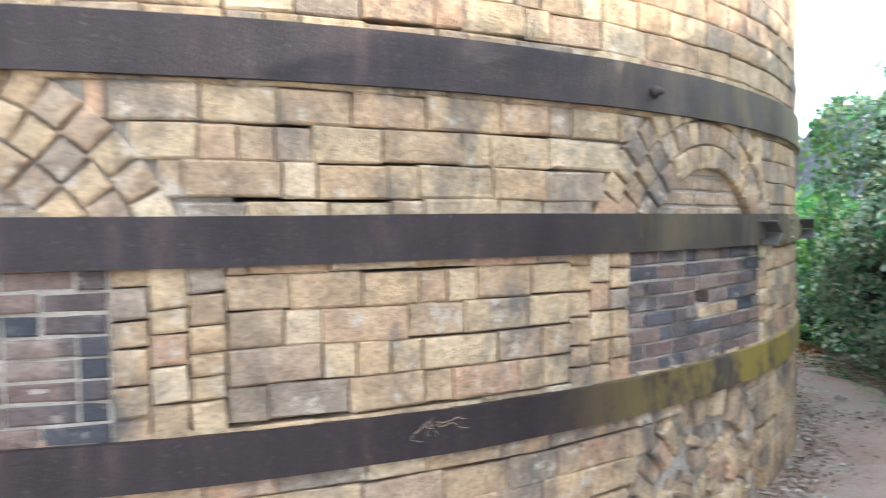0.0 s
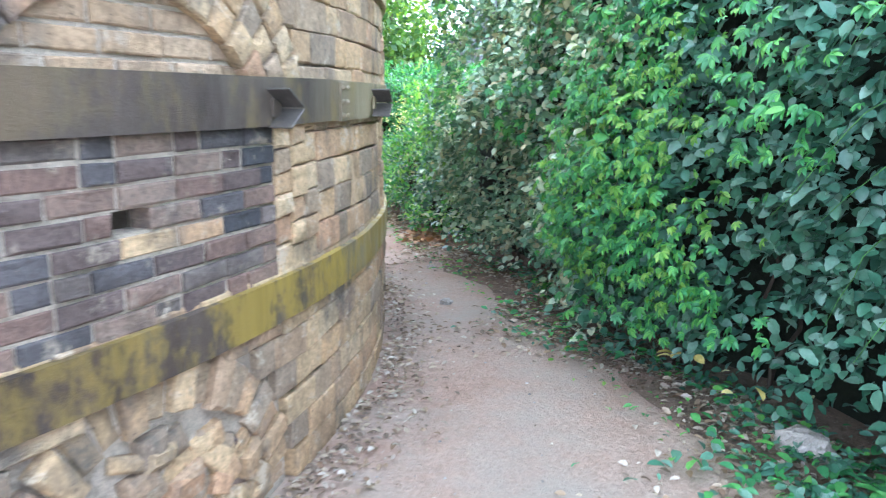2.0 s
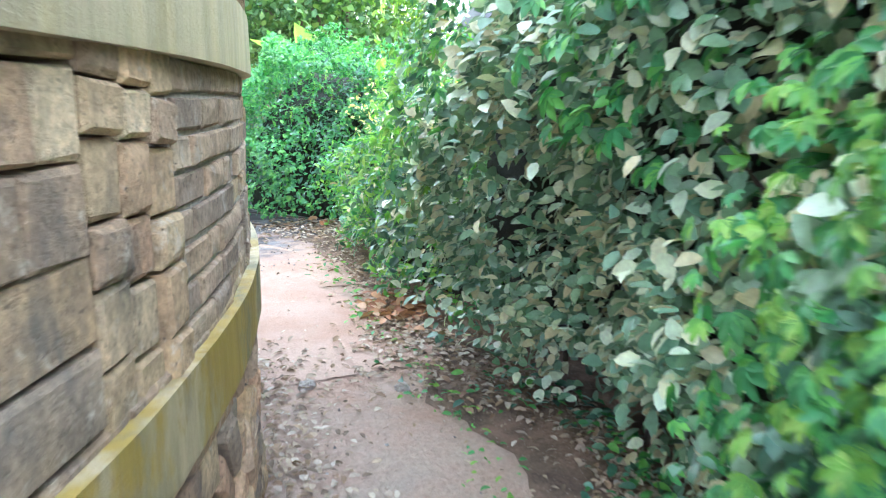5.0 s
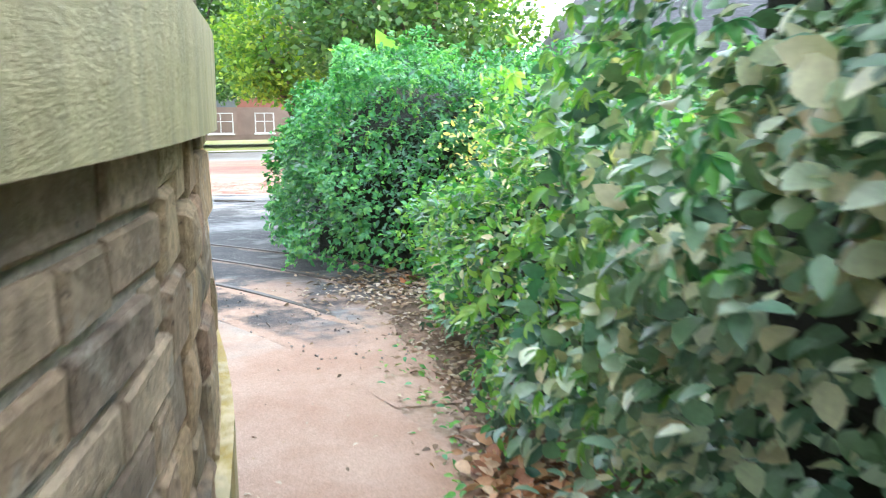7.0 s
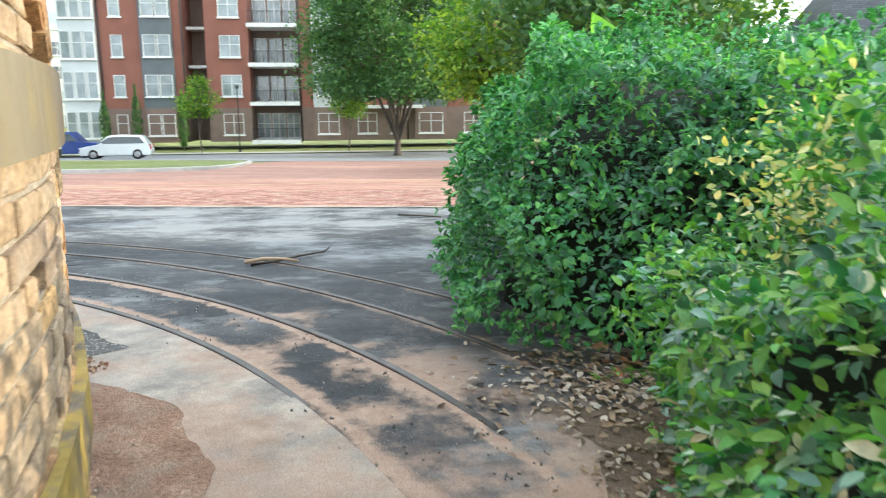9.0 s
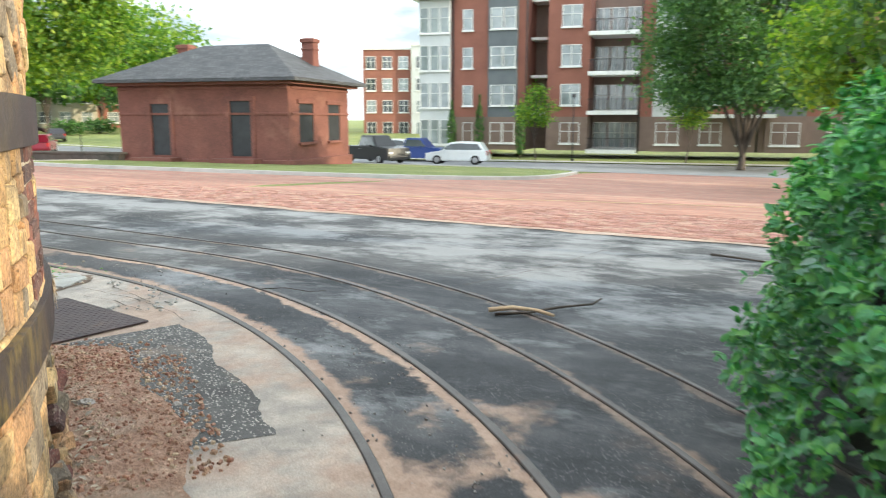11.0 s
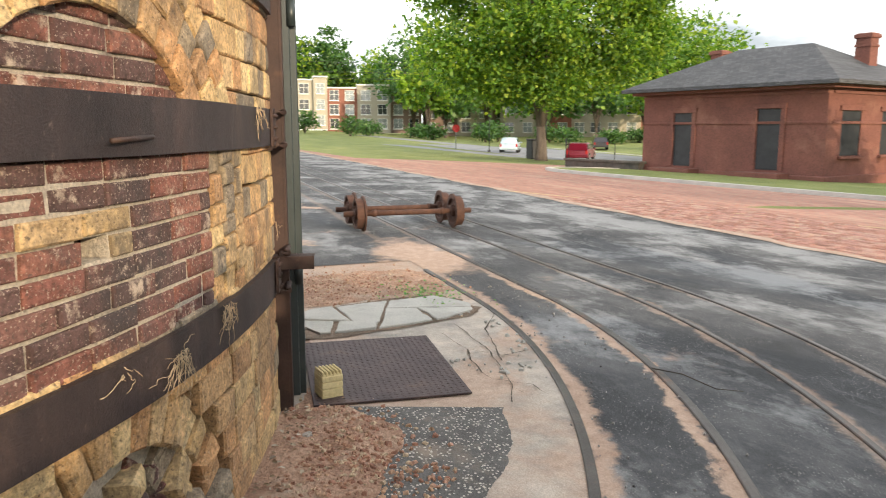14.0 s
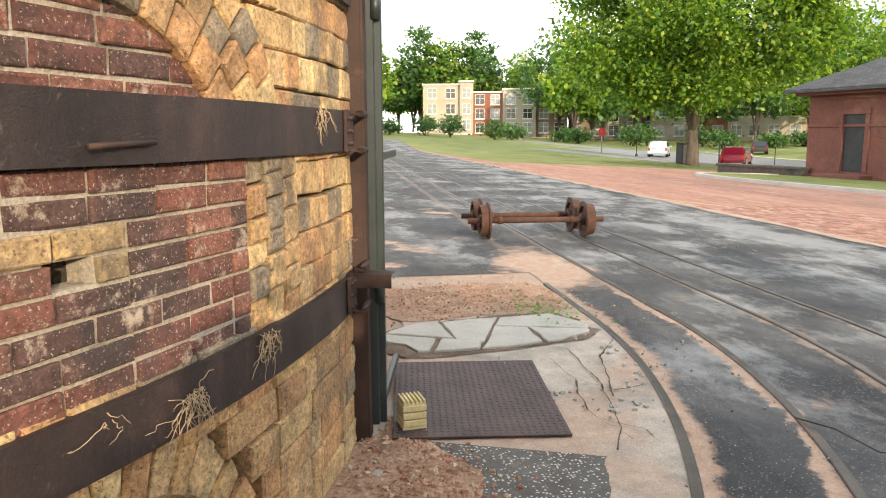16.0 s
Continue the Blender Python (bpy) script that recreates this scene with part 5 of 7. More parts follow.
def hip_roof(name, m, w, d, over, h, ridge, mat, parent):
    """A hipped roof over a plan w by d with its corner at m; ridge: how far its ends stand in."""
    a0, a1, b0, b1 = -over, w + over, -over, d + over
    vs = [(a0, b0, 0), (a1, b0, 0), (a1, b1, 0), (a0, b1, 0), (ridge, d / 2, h), (w - ridge, d / 2, h)]
    vs += [(x, y, -0.14) for x, y, z in vs[:4]]
    fs = [(0, 1, 5, 4), (1, 2, 5), (2, 3, 4, 5), (3, 0, 4), (6, 7, 1, 0), (7, 8, 2, 1), (8, 9, 3, 2), (9, 6, 0, 3), (9, 8, 7, 6)]
    return mesh_ob(name, [m @ Vector(v) for v in vs], fs, mat, parent)


def wall_with_openings(name, m, w, h, thick, openings, mat, parent):
    """A wall along x with rectangular holes through it: openings as (x0, x1, z0, z1)."""
    xs = sorted({0, w, *[o[0] for o in openings], *[o[1] for o in openings]})
    zs = sorted({0, h, *[o[2] for o in openings], *[o[3] for o in openings]})
    bm = bmesh.new()
    grid = {}
    def vert(x, y, z):
        k = (round(x, 4), round(y, 4), round(z, 4))
        if k not in grid:
            grid[k] = bm.verts.new(m @ Vector((x, y, z)))
        return grid[k]
    solid = lambda i, j: 0 <= i < len(xs) - 1 and 0 <= j < len(zs) - 1 and not any(o[0] < (xs[i] + xs[i + 1]) / 2 < o[1] and o[2] < (zs[j] + zs[j + 1]) / 2 < o[3] for o in openings)
    for i in range(len(xs) - 1):
        for j in range(len(zs) - 1):
            if not solid(i, j):
                continue
            x0, x1, z0, z1 = xs[i], xs[i + 1], zs[j], zs[j + 1]
            for y, rev in ((0, False), (thick, True)):
                q = [vert(x0, y, z0), vert(x1, y, z0), vert(x1, y, z1), vert(x0, y, z1)]
                bm.faces.new(q[::-1] if rev else q)
            for di, dj, e in ((-1, 0, ((x0, z0), (x0, z1))), (1, 0, ((x1, z1), (x1, z0))), (0, -1, ((x1, z0), (x0, z0))), (0, 1, ((x0, z1), (x1, z1)))):
                if not solid(i + di, j + dj):
                    (ax, az), (bx, bz) = e
                    try:
                        bm.faces.new([vert(ax, 0, az), vert(bx, 0, bz), vert(bx, thick, bz), vert(ax, thick, az)])
                    except ValueError:
                        pass
    return part(name, bm, mat, parent)


def brick_house():
    c = Vector((-18.4, 37.6, -0.72))
    f = Vector((-0.975, -0.22, 0))
    # x runs from the far left corner to the near corner, y to the back
    W, D, H = 8.7, 6.2, 3.75
    o = c + f * W
    m = Matrix.Translation(o) @ Matrix.Rotation(math.atan2(0.22, 0.975), 4, "Z")
    house = tagged(new("brick_house"), "small single-storey red brick building with slate hip roof", "building")
    front = [(1.75, 2.70, 0.55, 2.85), (5.85, 6.85, 0.55, 2.95)]
    side = [(1.0, 2.35, 1.15, 2.85), (3.9, 5.2, 1.15, 2.85)]
    wall_with_openings("wall", m, W, H, 0.3, front, M_BLDRED, house)
    ms = m @ Matrix.Translation((W, 0.3, 0)) @ Matrix.Rotation(radians(90), 4, "Z")
    wall_with_openings("wall", ms, D - 0.3, H, 0.3, [(a - 0.3, b - 0.3, p, q) for a, b, p, q in side], M_BLDRED, house)
    box_part("wall", m @ pose(W / 2 - 0.15, D - 0.15, H / 2), W - 0.3, 0.3, H, M_BLDRED, house)
    box_part("wall", m @ pose(0.15, D / 2, H / 2), 0.3, D - 0.6, H, M_BLDRED, house)
    box_part("plinth", m @ pose(W / 2 + 0.05, D / 2 - 0.05, 0.16), W + 0.25, D + 0.25, 0.5, M_BLDRED, house, 0.03)
    for x0, x1, z0, z1 in front:
        box_part("boarded_door", m @ pose((x0 + x1) / 2, 0.05, (z0 + z1) / 2), x1 - x0 - 0.02, 0.05, z1 - z0 - 0.02, M_BLACK, house, 0, "black boarded doorway")
        box_part("lintel", m @ pose((x0 + x1) / 2, -0.03, z1 + 0.10), x1 - x0 + 0.5, 0.08, 0.20, M_BLDRED, house, 0.01)
        for s in (x0 - 0.12, x1 + 0.12):
            box_part("door_surround", m @ pose(s, -0.025, (z0 + z1) / 2), 0.20, 0.07, z1 - z0, M_BLDRED, house, 0.01)
        box_part("doorstep", m @ pose((x0 + x1) / 2, -0.5, 0.22), x1 - x0 + 1.2, 0.8, 0.5, M_BLDRED, house, 0.02)
    for x0, x1, z0, z1 in side:
        win = box_part("boarded_window", ms @ pose((x0 + x1) / 2 - 0.3, 0.05, (z0 + z1) / 2), x1 - x0 - 0.02, 0.05, z1 - z0 - 0.02, M_BLACK, house, 0, "black boarded window")
        box_part("window_sill", ms @ pose((x0 + x1) / 2 - 0.3, -0.06, z0 - 0.06), x1 - x0 + 0.3, 0.16, 0.11, M_BLDRED, win, 0.01)
        box_part("lintel", ms @ pose((x0 + x1) / 2 - 0.3, -0.03, z1 + 0.09), x1 - x0 + 0.4, 0.08, 0.18, M_BLDRED, win, 0.01)
    for mm, ln in ((m, W), (ms, D - 0.3)):
        box_part("string_course", mm @ pose(ln / 2, -0.025, 2.40), ln, 0.05, 0.10, M_BLDRED, house, 0.01)
        box_part("string_course", mm @ pose(ln / 2, -0.03, 3.52), ln, 0.06, 0.12, M_BLDRED, house, 0.01)
    box_part("fascia", m @ pose(W / 2, D / 2, H - 0.02), W + 0.8, D + 0.8, 0.16, M_BLDRED, house)
    hip_roof("roof", m @ pose(0, 0, H + 0.16), W, D, 0.75, 1.75, 2.6, M_ROOF, house)
    for x, y, top in ((7.7, 4.2, 5.95), (0.8, 4.2, 5.85)):
        ch = box_part("chimney", m @ pose(x, y, (H + top) / 2), 0.62, 0.62, top - H, M_BLDRED, house, 0.01)
        box_part("chimney_cap", m @ pose(x, y, top - 0.12), 0.74, 0.74, 0.16, M_BLDRED, ch, 0.01)
        box_part("chimney_cap", m @ pose(x, y, top - 0.5), 0.70, 0.70, 0.08, M_BLDRED, ch, 0.01)


brick_house()


def window_part(m, w, h, parent, mull=1, dark=False, name="window"):
    """A window set in a wall's face: a pane, a pale frame with mullions, a sill."""
    win = box_part(name, m @ pose(0, 0.04, 0), w, 0.05, h, M_DARKPANE if dark else M_PANE, parent)
    bm = bmesh.new()
    t = 0.06
    for x, z, sx, sz in ((0, h / 2 - t / 2, w, t), (0, -h / 2 + t / 2, w, t), (-w / 2 + t / 2, 0, t, h - 2 * t), (w / 2 - t / 2, 0, t, h - 2 * t)):
        box_into(bm, m @ pose(x, -0.01, z), sx, 0.06, sz)
    for i in range(mull):
        box_into(bm, m @ pose(-w / 2 + w * (i + 1) / (mull + 1), -0.01, 0), 0.06, 0.05, h - 2 * t)
    box_into(bm, m @ pose(0, -0.008, h * 0.08), w - 2 * t, 0.045, 0.05)
    part("window_frame", bm, M_WHITE, win)
    box_part("window_sill", m @ pose(0, -0.05, -h / 2 - 0.07), w + 0.2, 0.16, 0.12, M_WHITE, win)
    return win


def apartment_block():
    o, ang = Vector((-16.6, 77.8, -1.3)), math.atan2(0.20, 0.98)
    m = Matrix.Translation(o) @ Matrix.Rotation(ang, 4, "Z")
    ap = tagged(new("apartment_building"), "four-storey red brick apartment building with balconies", "building")
    S, N = 3.38, 4
    H = S * N + 0.6
    bays = [(-14.8, -11.2, M_APTRED, 0), (-11.2, -8.5, M_APTGREY, -0.35), (-8.5, -7.7, M_APTRED, 0), (-5.8, -2.1, M_APTRED, 0), (2.2, 3.4, M_APTRED, 0), (3.4, 6.0, M_APTPALE, -0.3),
            (6.0, 12.5, M_APTRED, 0), (12.5, 15.5, M_APTGREY, -0.35), (15.5, 28.0, M_APTRED, 0)]
    for a, b, mt, y in bays:
        box_part("wall", m @ pose((a + b) / 2, 4 + y, H / 2 + S / 2 - 0.2), b - a, 8, H - S + 0.4, mt, ap)
        box_part("wall", m @ pose((a + b) / 2, 4 + y - 0.06, S / 2 - 0.2), b - a, 8, S - 0.4, M_APTBROWN, ap)
        if mt is M_APTRED:
            box_part("parapet", m @ pose((a + b) / 2, 4 + y, H + 0.12), b - a + 0.2, 8.3, 0.25, M_WHITE, ap)
    box_part("wall", m @ pose(-16.3, 3.6, H / 2 - 0.3), 3.0, 8, H - 0.6, M_APTPALE, ap)
    box_part("roof", m @ pose(-16.3, 3.2, H - 0.4), 4.2, 9, 0.3, M_WHITE, ap)
    box_part("wall", m @ pose(-6.75, 6.2, H / 2), 2.0, 4, H, M_APTBROWN, ap)
    box_part("wall", m @ pose(0, 5.6, H / 2), 4.4, 5, H, M_APTBROWN, ap)
    for k in range(N):
        z = k * S + 1.55
        for x, w, y, mull in ((-13.2, 0.95, 0, 0), (-10.4, 1.1, -0.35, 0), (-9.2, 1.1, -0.35, 0), (-3.7, 1.75, 0, 1), (8.2, 1.75, 0, 1), (10.8, 0.95, 0, 0), (14, 2.2, -0.35, 1), (18, 1.75, 0, 1), (22, 1.75, 0, 1), (4.7, 1.9, -0.3, 1)):
            window_part(m @ pose(x, y - 0.07, z), w, 1.85, ap, mull)
        for x in (-17.3, -16.3, -15.3):
            window_part(m @ pose(x, -0.45, z + 0.05), 0.85, 2.3, ap, 0)
        # recessed stair and its landing
        box_part("landing", m @ pose(-6.75, 3.2, k * S + S - 0.1), 1.9, 2.4, 0.25, M_WHITE, ap)
        # balcony
        bal = box_part("balcony", m @ pose(0, 1.1, k * S - 0.05), 4.3, 3.4, 0.34, M_WHITE, ap)
        for i in range(25):
            box_part("baluster", m @ pose(-2.05 + 4.1 * i / 24, -0.5, k * S + 0.6), 0.035, 0.035, 1.0, M_DARKMETAL, bal)
        box_part("handrail", m @ pose(0, -0.5, k * S + 1.12), 4.2, 0.06, 0.06, M_DARKMETAL, bal)
        for x in (-1.35, 0, 1.35):
            window_part(m @ pose(x, 3.02, k * S + 1.35), 1.2, 2.3, bal, 1, False, "balcony_door")
    for x in (-14.6, -7.7, 2.3, 11.9):
        rod_part("downpipe", m @ Vector((x, -0.12, 0)), m @ Vector((x, -0.12, H)), 0.07, M_DARKMETAL, ap, 6)
    box_part("canopy", m @ pose(10.5, -0.8, 3.0), 5.2, 1.8, 0.3, M_WHITE, ap)
    return m


APT_M = apartment_block()


def plain_block(name, label, x, y, turn, w, floors, mats, win_step, top_mat=None, z0=None, S=3.2):
    """A building far off: stepped fronts of several colours with rows of windows."""
    g = float(gz(x, y)) if z0 is None else z0
    m = Matrix.Translation((x, y, g)) @ Matrix.Rotation(turn, 4, "Z")
    b = tagged(new(name), label, "building")
    k, a = 0, -w / 2
    rng = random.Random(int(abs(x * 13 + y)))
    while a < w / 2 - 1:
        ww = min(rng.uniform(4.5, 7.5), w / 2 - a)
        mt = mats[k % len(mats)]
        y0 = -0.8 if k % 2 else 0
        h = floors * S + (0.9 if k % 2 else 0.4)
        box_part("wall", m @ pose(a + ww / 2, 5 + y0, h / 2), ww, 10, h, mt, b)
        box_part("parapet", m @ pose(a + ww / 2, 5 + y0, h + 0.1), ww + 0.3, 10.4, 0.25, M_WHITE, b)
        n = max(int(ww / win_step), 1)
        for f in range(floors):
            for i in range(n):
                window_part(m @ pose(a + ww * (i + 0.5) / n, y0 - 0.03, f * S + 1.7), min(1.7, ww / n * 0.6), 1.8, b, 1, rng.random() < 0.35)
        a += ww
        k += 1
    return b


plain_block("apartment_building", "distant red and grey apartment building beyond the car park", -52, 112, radians(28), 26, 4, (M_APTRED, M_APTPALE, M_APTRED, M_CREAM), 2.4, None, -1.5)
plain_block("apartment_building", "distant cream apartment building on the far slope", -132, 38.5, radians(80), 9, 3, (M_CREAM,), 2.2, None, None, 2.75)
plain_block("apartment_building", "distant brick apartment row on the far slope", -129, 51, radians(76), 17, 3, (M_APTRED, M_CREAM, M_APTBROWN), 2.6, None, None, 2.5)
plain_block("apartment_building", "distant brown brick apartment row behind the far trees", -127, 70, radians(68), 20, 3, (M_APTBROWN, M_CREAM), 2.6, None, None, 2.5)
plain_block("apartment_building", "distant sunlit tan apartment row on the far slope", -112, 92, radians(58), 44, 3, (M_CREAM, M_APTRED, M_CREAM), 2.6)


def shed():
    s = tagged(new("shed"), "long low building with a grey shingle hip roof", "building")
    m = Matrix.Translation((11.6, 31.5, float(gz(11.6, 33)))) @ Matrix.Rotation(radians(-8), 4, "Z")
    box_part("wall", m @ pose(7, 4, 1.35), 14, 8, 2.7, M_BLDRED, s)
    hip_roof("roof", m @ pose(0, 0, 2.7), 14, 8, 0.5, 3.9, 1.9, M_ROOF, s)


shed()

# ---- street, kerb, lawn ----
M_KERB = surface("pale_concrete_kerb", [(0.3, (0.38, 0.37, 0.35)), (0.7, (0.52, 0.50, 0.47))], 2, 50, 0.3, 0.9, 0.4, 0.006)
M_STREET = surface("pale_grey_road", [(0.3, (0.17, 0.175, 0.18)), (0.7, (0.26, 0.26, 0.265))], 0.5, 60, 0.3, 0.85, 0.4, 0.006)


def island():
    """The grass island with its stone kerb: a real step above the paving."""
    out = []
    for i in range(72):
        a = 2 * math.pi * i / 72
        ca, sa = math.cos(a), math.sin(a)
        e = (abs(ca) ** 4 + abs(sa) ** 4) ** -0.25
        u, v = 10.8 * e * ca, 9.6 * e * sa
        t = radians(13)
        out.append((-17.8 + u * math.cos(t) - v * math.sin(t), 39.4 + u * math.sin(t) + v * math.cos(t)))
    def loop(k, lift):
        return [(-17.8 + (x + 17.8) * k, 39.4 + (y - 39.4) * k, float(gz(-17.8 + (x + 17.8) * k, 39.4 + (y - 39.4) * k)) + lift) for x, y in out]
    n = 72
    def rings(name, mat, spec, label):
        vs = [v for k, l in spec for v in loop(k, l)]
        fs = [(r * n + i, r * n + (i + 1) % n, (r + 1) * n + (i + 1) % n, (r + 1) * n + i) for r in range(len(spec) - 1) for i in range(n)]
        return tagged(mesh_ob(name, vs, fs, mat), label, "", "", "structure")
    rings("kerb", M_KERB, [(1.0, -0.05), (1.0, 0.13), (0.984, 0.14), (0.984, 0.0)], "weathered stone kerb round the grass island")
    rings("lawn", M_GRASS, [(0.985, 0.10), (0.8, 0.14), (0.5, 0.15), (0.2, 0.16), (0.0, 0.16)], "mown grass island")


island()
strip("street", -80, 40, 60, lambda x: 50.5 + 0.12 * (x + 10), lambda x: 70.5 + 0.17 * (x + 10), 8, 0.03, M_STREET, 0, 0, "pale grey street")
strip("pavement", -80, 40, 60, lambda x: 70.4 + 0.17 * (x + 10), lambda x: 72.2 + 0.18 * (x + 10), 4, 0.12, M_KERB, 0, 0, "concrete pavement by the street")
strip("street", -75, -50, 30, lambda x: 44 + 0.3 * (x + 50), lambda x: 47 + 0.3 * (x + 50), 4, 0.02, M_STREET, 0, 0, "narrow drive across the lawn")
strip("street", -110, -70, 30, lambda x: 50 + 0.5 * (x + 70) * 0.4, lambda x: 54 + 0.5 * (x + 70) * 0.4, 4, 0.02, M_STREET, 0, 0, "pale road on the far slope")

# ---- vehicles ----
M_TYRE = surface("black_tyre", [(0.3, (0.012, 0.012, 0.012)), (0.7, (0.025, 0.025, 0.025))], 8, 80, 0.2, 0.9, 0.2, 0.003)
M_CHROME = surface("silver_rim", [(0.3, (0.35, 0.35, 0.36)), (0.7, (0.5, 0.5, 0.5))], 4, 60, 0.1, 0.35, 0.1, 0.002, None, 1, 0.5, 0.8)
M_LIGHTRED = surface("red_lamp_glass", [(0.3, (0.35, 0.02, 0.02)), (0.7, (0.45, 0.03, 0.03))], 4, 60, 0.1, 0.25, 0.1, 0.002)
M_LIGHTCLEAR = surface("clear_lamp_glass", [(0.3, (0.6, 0.6, 0.6)), (0.7, (0.75, 0.75, 0.75))], 4, 60, 0.1, 0.2, 0.1, 0.002)


def car(name, label, x, y, turn, paint, ln=4.6, wd=1.85, ht=1.65, pickup=False):
    m_paint, nt, n, l, b = nodes_of(label.split()[0] + "_car_paint", 0.3, 0.2)
    col = ramp_node(nt, noise_node(nt, pos_of(nt), 3, 3), [(0.3, tuple(c * 0.9 for c in paint)), (0.7, paint)])
    l.new(col, b.inputs["Base Color"])
    b.inputs["Coat Weight"].default_value = 0.15
    c = tagged(new(name), label, "car")
    c.matrix_basis = Matrix.Translation((x, y, float(gz(x, y)) + 0.04)) @ Matrix.Rotation(turn, 4, "Z")
    h0, belt = 0.28, ht * 0.58
    if pickup:
        prof = [(-ln / 2, h0 + 0.15), (-ln / 2, belt + 0.05), (-0.6, belt + 0.08), (ln / 2 - 1.15, belt + 0.06), (ln / 2 - 0.1, belt - 0.05), (ln / 2, h0 + 0.25), (ln / 2 - 0.05, h0), (-ln / 2 + 0.1, h0)]
        cab = [(-0.75, belt), (-0.6, ht), (0.75, ht), (1.45, belt)]
    else:
        prof = [(-ln / 2, h0 + 0.15), (-ln / 2 + 0.03, belt), (-ln / 2 + 0.4, belt + 0.06), (ln / 2 - 1.35, belt + 0.04), (ln / 2 - 0.25, belt - 0.10), (ln / 2, h0 + 0.30), (ln / 2 - 0.04, h0), (-ln / 2 + 0.08, h0)]
        cab = [(-ln / 2 + 0.12, belt), (-ln / 2 + 0.55, ht - 0.05), (-0.2, ht), (0.45, ht - 0.05), (1.25, belt)]
    def extrude(nm, pr, half, top_in, mat, parent):
        bm = bmesh.new()
        lo = min(p[1] for p in pr)
        rows = []
        for s in (-1, 1):
            rows.append([bm.verts.new((px, s * (half - top_in * max(pz - lo, 0)), pz)) for px, pz in pr])
        k = len(pr)
        bm.faces.new(rows[0][::-1])
        bm.faces.new(rows[1])
        for i in range(k):
            bm.faces.new((rows[0][i], rows[0][(i + 1) % k], rows[1][(i + 1) % k], rows[1][i]))
        bmesh.ops.recalc_face_normals(bm, faces=bm.faces)
        bmesh.ops.bevel(bm, geom=bm.edges[:], offset=0.05, segments=2, affect="EDGES")
        return part(nm, bm, mat, parent)
    body = extrude("body", prof, wd / 2, 0.05, m_paint, c)
    extrude("cabin", cab, wd / 2 - 0.05, 0.28, m_paint, c)
    gl = [(px * 0.93 + 0.02, belt + 0.07 + (pz - belt) * 0.80) for px, pz in cab]
    extrude("side_window", gl, wd / 2 - 0.035, 0.27, M_DARKPANE, c)
    for sx in (-1, 1):
        for sy in (-1, 1):
            wx, wy, r = sx * ln * 0.305, sy * (wd / 2 - 0.10), 0.34
            bm = bmesh.new()
            bmesh.ops.create_cone(bm, cap_ends=True, segments=22, radius1=r, radius2=r, depth=0.24, matrix=pose(wx, wy, r, 90, 0, 0))
            bmesh.ops.bevel(bm, geom=[e for e in bm.edges if len(e.link_faces) == 2 and e.calc_face_angle(0) > 1], offset=0.03, segments=2, affect="EDGES")
            wheel = part("wheel", bm, M_TYRE, c)
            bm = bmesh.new()
            bmesh.ops.create_cone(bm, cap_ends=True, segments=18, radius1=r * 0.62, radius2=r * 0.55, depth=0.02, matrix=pose(wx, wy + sy * 0.125, r, 90 * -sy, 0, 0))
            part("rim", bm, M_CHROME, wheel)
    for sy in (-1, 1):
        box_part("headlight", pose(ln / 2 - 0.10, sy * (wd / 2 - 0.25), h0 + 0.48), 0.16, 0.34, 0.14, M_LIGHTCLEAR, c, 0.02)
        box_part("tail_light", pose(-ln / 2 + 0.06, sy * (wd / 2 - 0.14), belt - 0.12), 0.12, 0.18, 0.30, M_LIGHTRED, c, 0.02)
        box_part("door_handle", pose(-0.45, sy * (wd / 2 - 0.01), belt - 0.12), 0.18, 0.03, 0.03, M_CHROME, c)
        box_part("wing_mirror", pose(0.85, sy * (wd / 2 + 0.07), belt + 0.10), 0.12, 0.18, 0.13, m_paint, c, 0.02)
    return c


car("car", "white sport utility car parked in the street", -22.9, 61.1, radians(198), (0.72, 0.74, 0.74))
car("pickup_truck", "black pickup truck parked behind the brick building", -26.9, 56.2, radians(-18), (0.02, 0.022, 0.025), 5.6, 1.98, 1.9, True)
car("pickup_truck", "blue pickup truck parked in the street", -29.6, 66.0, radians(10), (0.02, 0.05, 0.22), 5.7, 1.98, 1.9, True)
car("car", "white car parked beyond the blue pickup", -33.5, 69.5, radians(20), (0.7, 0.7, 0.7))
car("car", "red car parked beyond the tree", -50.5, 46.6, radians(140), (0.20, 0.012, 0.035), 4.3, 1.8, 1.45)
car("car", "pale blue car on the drive across the lawn", -64.5, 47.0, radians(150), (0.55, 0.68, 0.75), 4.3, 1.8, 1.45)
car("car", "dark car on the far road", -79, 66.5, radians(150), (0.05, 0.05, 0.06), 4.5, 1.8, 1.5)

# ---- yard things ----


def lathe(bm, prof, m, seg=28):
    rows = []
    for r, h in prof:
        rows.append([bm.verts.new(m @ Vector((r * math.cos(2 * math.pi * i / seg), r * math.sin(2 * math.pi * i / seg), h))) for i in range(seg)])
    for a, b in zip(rows, rows[1:]):
        for i in range(seg):
            bm.faces.new((a[i], a[(i + 1) % seg], b[(i + 1) % seg], b[i]))
    bm.faces.new(rows[0][::-1])
    bm.faces.new(rows[-1])


